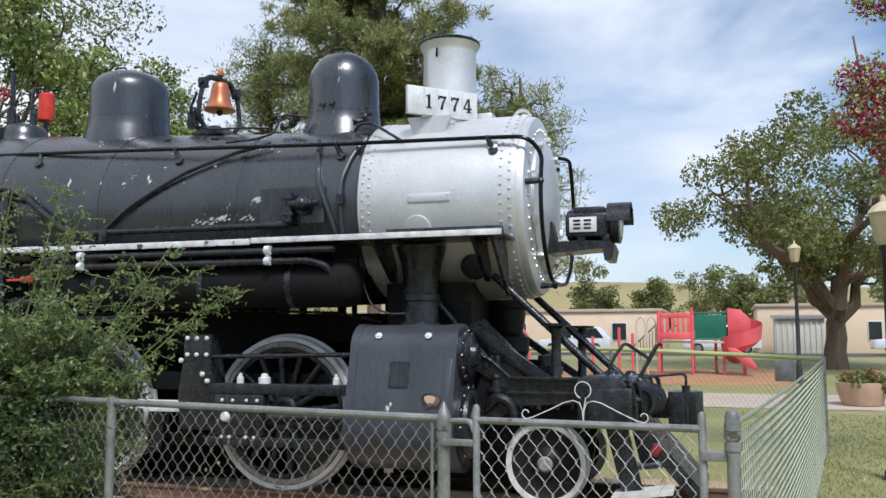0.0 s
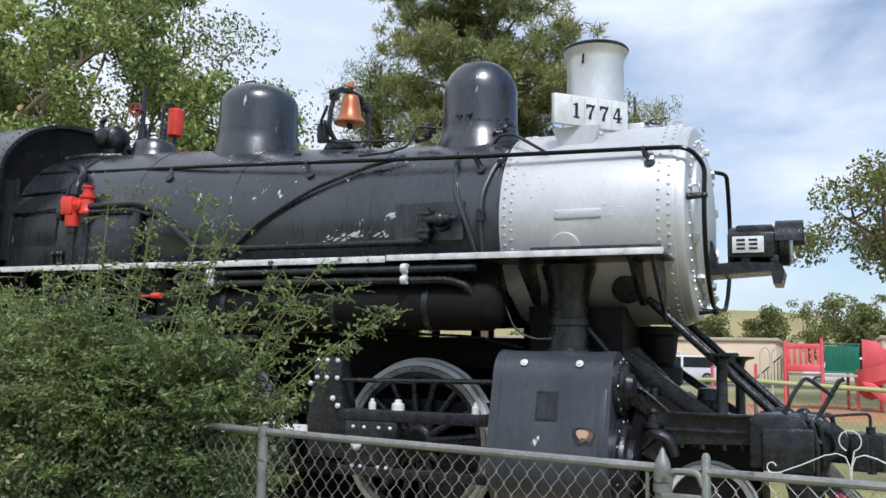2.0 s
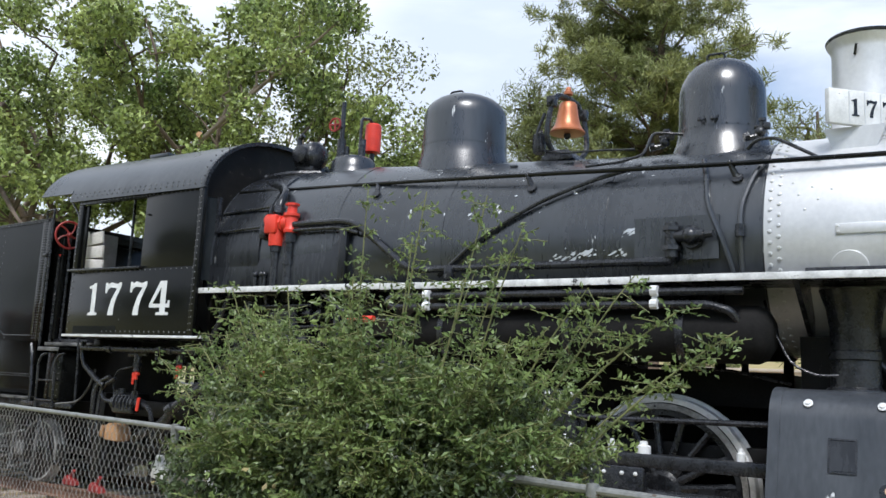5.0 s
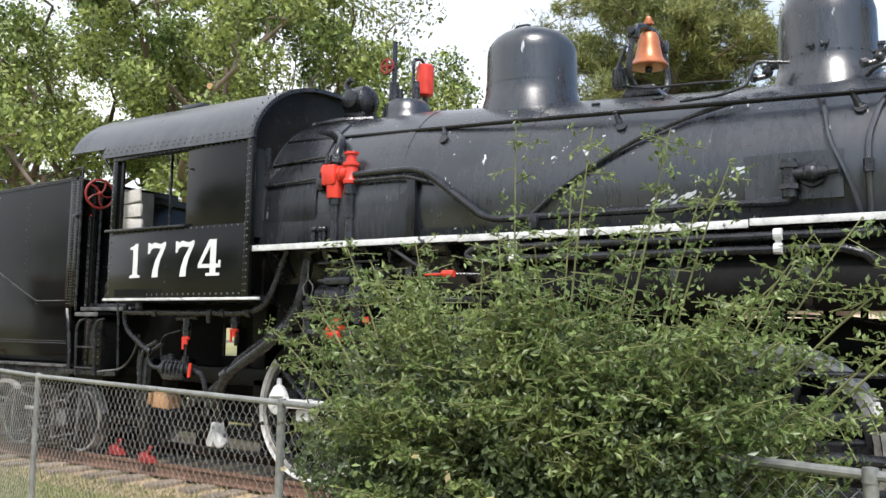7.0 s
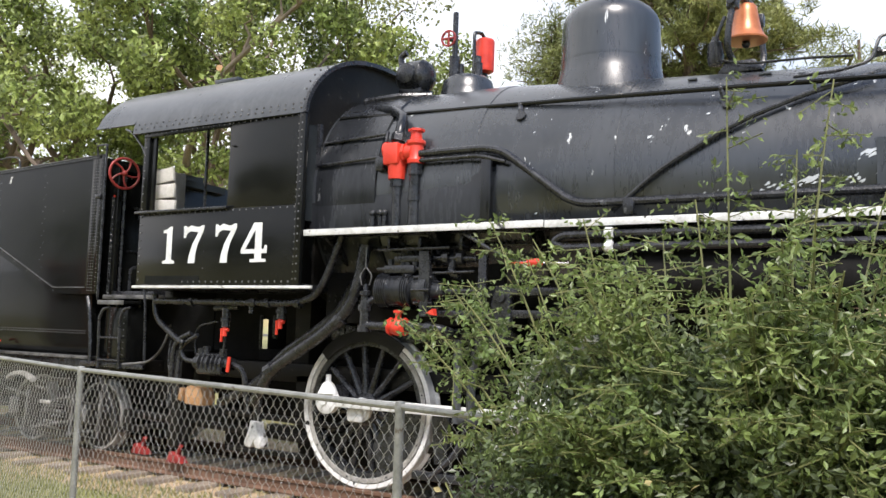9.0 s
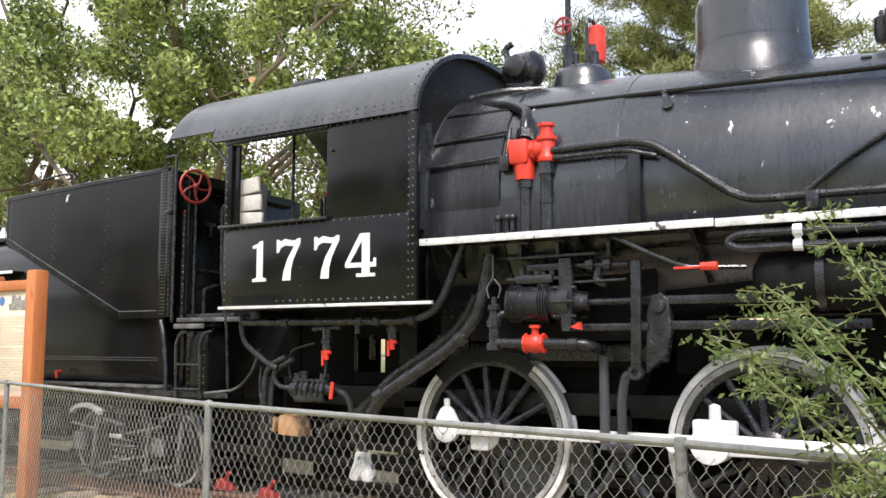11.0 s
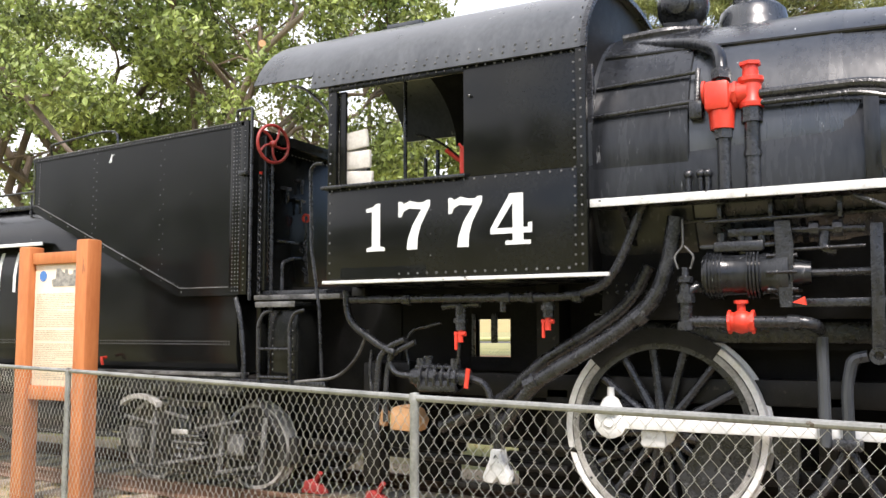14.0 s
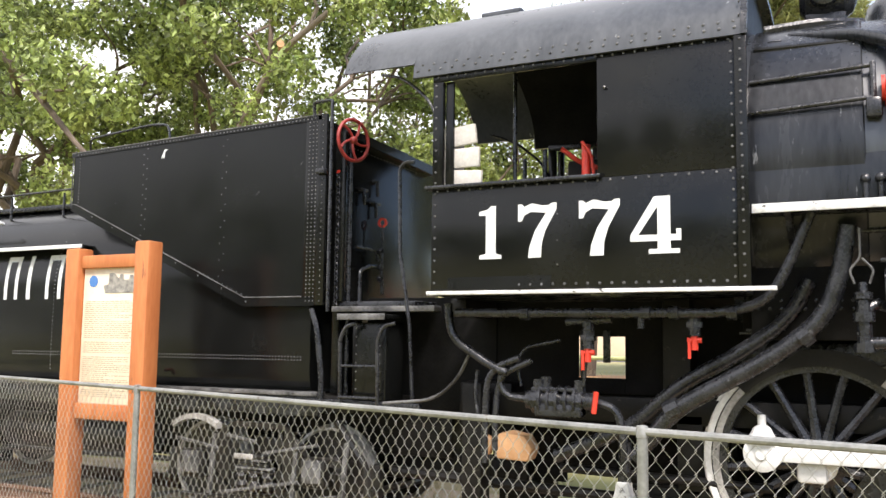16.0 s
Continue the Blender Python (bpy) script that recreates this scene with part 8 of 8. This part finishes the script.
# the bush that grows through the fence
def fence_bush():
    rg, ng = random.Random(60), np.random.default_rng(60)
    bush = thing("bush", (-5.0, 4.75, 0), "dense green bush with long arching sprays through the fence", "bush")
    centres = []
    for i in range(230):
        u, v, h = rg.uniform(-1, 1), rg.uniform(-1, 1), rg.uniform(0, 1) ** .8
        w = 1 - .45 * h ** 3
        centres.append((-4.72 + 1.2 * u * w, 4.46 + .62 * v * w * (1 - .35 * u * u), .08 + 1.74 * h))
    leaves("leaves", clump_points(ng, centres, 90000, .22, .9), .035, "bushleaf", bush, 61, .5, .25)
    stems, twig_pts = bm_new(), []
    tips = [(-2.98, 4.85, 2.12), (-3.2, 4.7, 2.2), (-3.45, 4.8, 2.38), (-3.6, 4.6, 2.3), (-4.05, 4.6, 2.5), (-4.2, 4.65, 2.80), (-4.55, 4.6, 2.84), (-4.7, 4.7, 2.6), (-4.95, 4.6, 2.9), (-5.1, 4.7, 2.42),
            (-5.6, 4.7, 2.36), (-5.9, 4.75, 2.2), (-6.07, 4.7, 2.36), (-6.3, 4.75, 2.05), (-6.4, 4.75, 1.85), (-3.9, 4.5, 2.6), (-5.3, 4.9, 2.3), (-3.3, 4.75, 1.9),
            (-6.3, 4.9, 2.1), (-6.1, 4.5, 2.0), (-5.75, 4.5, 2.25), (-4.4, 4.9, 2.45), (-3.75, 4.95, 2.2), (-3.55, 4.5, 1.85), (-6.45, 4.5, 1.9), (-5.45, 4.45, 2.15), (-3.7, 4.4, 2.1), (-3.4, 4.55, 1.6)]
    # shorter fronds all over the near face
    for i in range(150):
        u, h = rg.uniform(-1, 1), rg.uniform(.1, 1)
        w = 1 - .45 * h ** 3
        tips.append((-4.70 + 1.4 * u * w, 4.34 - .55 * (1 - u * u) * w + rg.uniform(-.1, .12), .25 + 1.95 * h + rg.uniform(-.1, .15)))
    for t in tips:
        t = Vector(t)
        root = Vector((-4.82 + (t.x + 4.82) * .45, 4.5, min(.9, t.z * .6) + rg.uniform(-.2, .3)))
        knee = root.lerp(t, .55) + Vector((rg.uniform(-.05, .05), rg.uniform(-.05, .05), .16))
        pts = [root * (1 - k) ** 2 + knee * 2 * k * (1 - k) + t * k * k for k in [i / 8 for i in range(9)]]
        tube(stems, pts, .008, seg=5, r_end=.003)
        for k in range(44):
            s = rg.uniform(.35, 1)
            p = root * (1 - s) ** 2 + knee * 2 * s * (1 - s) + t * s * s
            d = Vector((rg.uniform(-1, 1), rg.uniform(-1, 1), rg.uniform(-.35, .25))).normalized()
            q = p + d * rg.uniform(.08, .2)
            if k % 2:
                tube(stems, [p, q], .0025, seg=3)
            for j in range(7):
                twig_pts.append(tuple(p.lerp(q, .3 + .1 * j) + Vector((rg.uniform(-.012, .012), rg.uniform(-.012, .012), rg.uniform(-.01, .01)))))
    for i in range(26):
        a = Vector((-4.95 + rg.uniform(-.9, .9), 4.75 + rg.uniform(-.3, .3), 0))
        limb(stems, a, a + Vector((rg.uniform(-.5, .5), rg.uniform(-.4, .4), rg.uniform(.9, 1.6))), .014, .004, rg, .06, 4)
    part("branchwork", stems, "stem", bush, kind="stuff")
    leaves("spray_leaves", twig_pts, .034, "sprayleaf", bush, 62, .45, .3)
    fl = clump_points(ng, [(-4.0, 4.5, 1.2), (-5.9, 4.4, 1.0), (-3.4, 4.6, .9), (-4.8, 4.2, 1.4)], 110, .5)
    leaves("dry_leaves", fl, .045, "straw", bush, 63, .5)


fence_bush()

# grass blades on the lawn by the fence corner and by the track
ng = np.random.default_rng(70)
for x0, x1, y0, y1, n in ((.2, 5.5, 4.5, 19, 26000), (-15.5, -9.5, 5.6, 7.9, 14000), (-18, -6, 7.3, 11, 5000), (-9.5, 0, 4.3, 7.7, 7000)):
    q = np.stack([ng.uniform(x0, x1, n), ng.uniform(y0, y1, n), np.zeros(n)], 1)
    q[:, 2] = [ground_z(v) for v in q[:, 1]]
    gr = leaves("grass", q, .06, "blade", None, 300 + int(x0 * 10), .12, -1.6, wild=.5)
    tagged(gr, "short lawn grass", "grass", "", "stuff")

for x0, x1, y0, y1, n in ((-34, -12.5, 9.9, 13.9, 16000), (-19, -9, 7.3, 8.6, 4000), (-9, 2, 10.4, 13.8, 5000), (-24, -13, 13.8, 19, 9000)):
    q = np.stack([ng.uniform(x0, x1, n), ng.uniform(y0, y1, n), np.zeros(n)], 1)
    q[:, 2] = [ground_z(v) for v in q[:, 1]]
    gr = leaves("grass", q, .075, "straw", None, 350 + int(-x0), .12, -1.3, wild=.6)
    tagged(gr, "sparse dry grass on the dirt", "grass", "", "stuff")

# ---- planter, lamps, playground, street ----
PLZ = ground_z(21)
planter = thing("planter", (2.72, 21, PLZ), "round tan concrete planter with low flowering plants", "planter")
part("bowl", lathe(bm_new(), [(PLZ, .36), (PLZ + .02, .40), (PLZ + .3, .50), (PLZ + .46, .52), (PLZ + .50, .51), (PLZ + .50, .44), (PLZ + .42, .42), (PLZ + .42, 0)], (2.72, 21, 0), "z", 36), "clay", planter)
ng = np.random.default_rng(80)
leaves("greenery", clump_points(ng, [(2.5, 21, PLZ + .55), (2.8, 20.9, PLZ + .6), (3.0, 21, PLZ + .52), (2.6, 20.7, PLZ + .5), (3.1, 20.8, PLZ + .45)], 2200, .24), .08, "leafdry", planter, 81)
leaves("flowers", clump_points(ng, [(2.5, 21, PLZ + .62), (2.9, 20.9, PLZ + .66)], 300, .22), .06, "flower", planter, 82)


def street_lamp(x, y, h):
    z = ground_z(y)
    ob = thing("street_lamp", (x, y, z), "black park lamp post with a frosted lantern", "street lamp", "park lamps")
    part("post", lathe(bm_new(), [(z, .14), (z + .1, .14), (z + .14, .1), (z + .5, .085), (z + .55, .06), (z + h - .6, .045), (z + h - .55, .08), (z + h - .5, .08)], (x, y, 0), "z", 16), "blackpost", ob)
    part("lantern", lathe(bm_new(), [(z + h - .5, .08), (z + h - .45, .12), (z + h - .12, .17), (z + h - .1, .18)], (x, y, 0), "z", 8), "frost", ob, "frosted cream lantern")
    part("lantern_cap", lathe(bm_new(), [(z + h - .1, .19), (z + h - .02, .13), (z + h + .04, .04), (z + h + .1, .03), (z + h + .14, 0)], (x, y, 0), "z", 8), "frost", ob)


street_lamp(1.95, 27.3, 3.98)
street_lamp(1.83, 11.8, 3.32)

PZ = ground_z(30.7)
play = thing("playground", (-1.5, 30.7, PZ), "red and green playground tower with a spiral slide", "playground")
for x, y, t in ((-2.15, 30.2, 2.75), (-1.08, 30.2, 2.85), (-2.15, 31.3, 2.75), (-1.08, 31.3, 2.75), (-.1, 30.4, 1.9), (-.35, 31.3, 2.0)):
    part("tower_post", rod(bm_new(), (x, y, PZ), (x, y, t), .05), "pink", play, "faded red post")
part("tower_deck", box(bm_new(), (-2.1, 30.25, 1.66), (.05, 31.25, 1.74), .01), "concrete", play)
pp = part("panel", box(bm_new(), (-2.1, 30.17, 1.80), (-1.12, 30.23, 2.02), .02), "pink", play, "faded red plastic panel")
part("panel_rail", box(bm_new(), (-2.1, 30.17, 2.5), (-1.12, 30.23, 2.66), .02), "pink", pp)
for i in range(6):
    part("panel_slat", box(bm_new(), (-2.08 + .17 * i, 30.18, 2.02), (-1.98 + .17 * i, 30.22, 2.5), .008), "pink", pp)
for i in range(12):
    part("green_bar", rod(bm_new(), (-.98 + .085 * i, 30.3, 1.76), (-.98 + .085 * i, 30.3, 2.64), .014), "pgreen", play, "green bar")
for z in (1.8, 2.66):
    part("green_rail", rod(bm_new(), (-1.05, 30.3, z), (.02, 30.3, z), .025), "pgreen", play)
part("green_back", box(bm_new(), (-1.0, 31.25, 1.8), (0, 31.28, 2.62), .01), "pgreen", play)
# spiral chute
verts, faces, NS = [], [], 30
for i in range(NS + 1):
    k = i / NS
    a = radians(100 - 330 * k)
    c = Vector((.47 + .33 * math.cos(a), 30.6 + .33 * math.sin(a), 2.02 - 1.0 * k))
    o = Vector((math.cos(a), math.sin(a), 0))
    for s, h in ((-.36, .42), (-.32, .06), (-.1, 0), (.18, .02), (.36, .12), (.44, .62), (.40, .62), (.33, .1), (.18, -.02), (-.1, -.04), (-.35, .02), (-.39, .42)):
        verts.append(tuple(c + o * s * .78 + Vector((0, 0, h * .95))))
for i in range(NS):
    for j in range(12):
        faces.append((i * 12 + j, i * 12 + (j + 1) % 12, (i + 1) * 12 + (j + 1) % 12, (i + 1) * 12 + j))
faces += [tuple(range(12)), tuple(range(NS * 12 + 11, NS * 12 - 1, -1))]
link_mesh("spiral_slide", raw_mesh("spiral_slide", verts, faces), "pink", play, "faded red plastic spiral slide")
part("slide_hood", prism(bm_new(), [(.05, 1.85), (.5, 1.95), (.78, 2.15), (.72, 2.5), (.45, 2.76), (.05, 2.82)], 30.25, 30.35, "y", .02), "pink", play)
part("slide_exit", prism(bm_new(), [(.0, 1.52), (.1, 1.36), (.5, .98), (.86, .80), (.92, .84), (.88, 1.0), (.6, 1.3), (.3, 1.5)], 29.95, 30.35, "y", .03), "pink", play)
part("slide_post", rod(bm_new(), (.55, 30.6, PZ), (.55, 30.6, 2.3), .06), "pink", play)
for x, t in ((-3.05, 2.0), (-3.5, 2.2), (-4.4, 1.9), (-6.9, 1.95), (-7.3, 2.1)):
    part("ladder_post", rod(bm_new(), (x, 30.6, PZ), (x, 30.6, t), .05), "pink", play, "faded red post")
for x in (-2.55, -2.9):
    part("climber_loop", tube(bm_new(), [(x, 30.5, PZ), (x, 30.5, 2.4), (x + .15, 30.5, 2.6), (x + .3, 30.5, 2.4), (x + .3, 30.5, 1.7)], .03, .12), "stucco2", play)
for i in range(9):
    part("stair_bar", rod(bm_new(), (-3.0 + .1 * i, 30.8, .9 + .09 * i), (-3.0 + .1 * i, 30.8, 1.55 + .09 * i), .014), "pgreen", play, "green bar")
part("stair_rail", rod(bm_new(), (-3.05, 30.8, 1.55), (-2.15, 30.8, 2.4), .025), "pgreen", play)
part("green_drum", lathe(bm_new(), [(PZ, .25), (PZ + .9, .25), (PZ + 1.0, .15), (PZ + 1.02, 0)], (-7.0, 30.9, 0), "z", 20), "pgreen", play)
part("climbing_arch", tube(bm_new(), [(-7.6, 30.7, PZ), (-7.5, 30.7, 2.0), (-7.1, 30.7, 2.3), (-6.7, 30.7, 2.0), (-6.6, 30.7, PZ)], .05, .3), "pink", play, "faded red arch")


def building(name, x0, x1, y, h, label, wins, d=10):
    z = ground_z(y)
    b = thing(name, ((x0 + x1) / 2, y + d / 2, z), label, "building", "street buildings")
    wall = part("wall", box(bm_new(), (x0, y, z), (x1, y + d, z + h), .03), "stucco", b)
    part("roof", box(bm_new(), (x0 - .15, y - .15, z + h), (x1 + .15, y + d + .15, z + h + .22), .03), "concrete", b)
    for wx, wz, ww, wh, m in wins:
        fr = part("window", box(bm_new(), (wx - .06, y - .06, z + wz - .06), (wx + ww + .06, y - .003, z + wz + wh + .06), .01), "white", b)
        part("pane", box(bm_new(), (wx, y - .08, z + wz), (wx + ww, y - .062, z + wz + wh)), m, fr)
    return b


building("shop_building", -30, -4.4, 66, 2.95, "long low cream stucco building with a flat roof", [(-7.9, .9, 1.0, 1.2, "glass"), (-12, 0, 1.1, 2.1, "stucco2"), (-16, .9, 1.6, 1.2, "glass"), (-22, .9, 1.6, 1.2, "glass")])
building("shop_building", 2.2, 22, 65, 3.15, "cream stucco building with grey roller doors", [(9.2, .9, .8, 1.2, "glass"), (12, .9, 1.2, 1.2, "glass")])


SZ = ground_z(61)
shed = thing("storage_shed", (4.6, 62, SZ), "grey-green ribbed metal storage shed before the building", "shed")
part("wall", box(bm_new(), (3.1, 61.2, SZ), (6.1, 63.2, SZ + 2.25), .02), "stucco2", shed)
part("roof", prism(bm_new(), [(60.95, SZ + 2.25), (63.4, SZ + 2.45), (63.4, SZ + 2.55), (60.95, SZ + 2.35)], 2.95, 6.25, "x"), "galv", shed)
for k in range(9):
    part("rib", box(bm_new(), (3.2 + .34 * k, 61.14, SZ + .05), (3.3 + .34 * k, 61.2, SZ + 2.22), .01), "stucco2", shed)
part("door_gap", box(bm_new(), (4.56, 61.12, SZ + .05), (4.62, 61.15, SZ + 2.15)), "glass", shed)


def car(x, y, mat, label, tall):
    z = ground_z(y) + .02
    ob = thing("car", (x, y, z), label, "car", "parked vehicles")
    L, Hh = 4.6, tall
    body = [(x - L / 2, z + .35), (x - L / 2 + .05, z + .85), (x - L / 2 + .9, z + .95), (x - L / 2 + 1.5, z + Hh), (x + L / 2 - .7, z + Hh), (x + L / 2 - .05, z + .95), (x + L / 2, z + .35)]
    bd = part("body", prism(bm_new(), body, y - .9, y + .9, "y", .06), mat, ob)
    part("window", prism(bm_new(), [(x - L / 2 + 1.15, z + .98), (x - L / 2 + 1.6, z + Hh - .1), (x - .15, z + Hh - .1), (x - .15, z + .98)], y - .915, y - .88), "glass", bd)
    part("window", prism(bm_new(), [(x, z + .98), (x, z + Hh - .1), (x + L / 2 - .85, z + Hh - .1), (x + L / 2 - .4, z + .98)], y - .915, y - .88), "glass", bd)
    for wx in (x - 1.4, x + 1.4):
        w = part("wheel", lathe(bm_new(), [(y - .92, 0), (y - .92, .2), (y - .93, .33), (y - .7, .34), (y - .7, 0)], (wx, 0, z + .34), "y", 20), "tyre", ob)
        part("rim", lathe(bm_new(), [(y - .94, 0), (y - .94, .18), (y - .925, .2)], (wx, 0, z + .34), "y", 16), "galv", w)


car(-.2, 57, "carwhite", "white utility vehicle parked along the street", 1.75)
car(-9.2, 57, "carwhite", "white pickup parked along the street", 1.7)
car(10.5, 57, "carwhite", "white sedan parked along the street", 1.45)

# distant dry hills
vs, fs = [], []
NX = 60
for j, (y, f) in enumerate(((170, 0), (215, .55), (262, 1), (330, .8), (420, 0))):
    for i in range(NX + 1):
        x = -420 + 840 * i / NX
        h = 14.5 + 4.5 * noise.noise((x * .012, 3.1, 0)) + 1.5 * noise.noise((x * .05, y * .02, 1)) + 5 * math.exp(-((x + 33) / 30) ** 2)
        vs.append((x, y, .9 + h * f))
fs = [(j * (NX + 1) + i, j * (NX + 1) + i + 1, (j + 1) * (NX + 1) + i + 1, (j + 1) * (NX + 1) + i) for j in range(4) for i in range(NX)]
link_mesh("backdrop_hill", raw_mesh("backdrop_hill", vs, fs), "hill", None, "dry grassy hills on the horizon", "structure")

# unseen trees added across the lawn behind the viewer, to darken low reflections
for i, (x, y, h) in enumerate(((-46, -17, 9), (-37, -20, 10), (-28, -21, 9), (-18, -22, 9), (-7, -23, 9), (2, -24, 8), (11, -25, 8), (20, -24, 9))):
    leafy_tree("shade_tree", (x, y, 0), h, 5.0, 2.0, 9000, .42, "leaf", 400 + i, "unseen leafy tree added behind the viewer for reflections", 80, .33, (0, 0), 1.5)
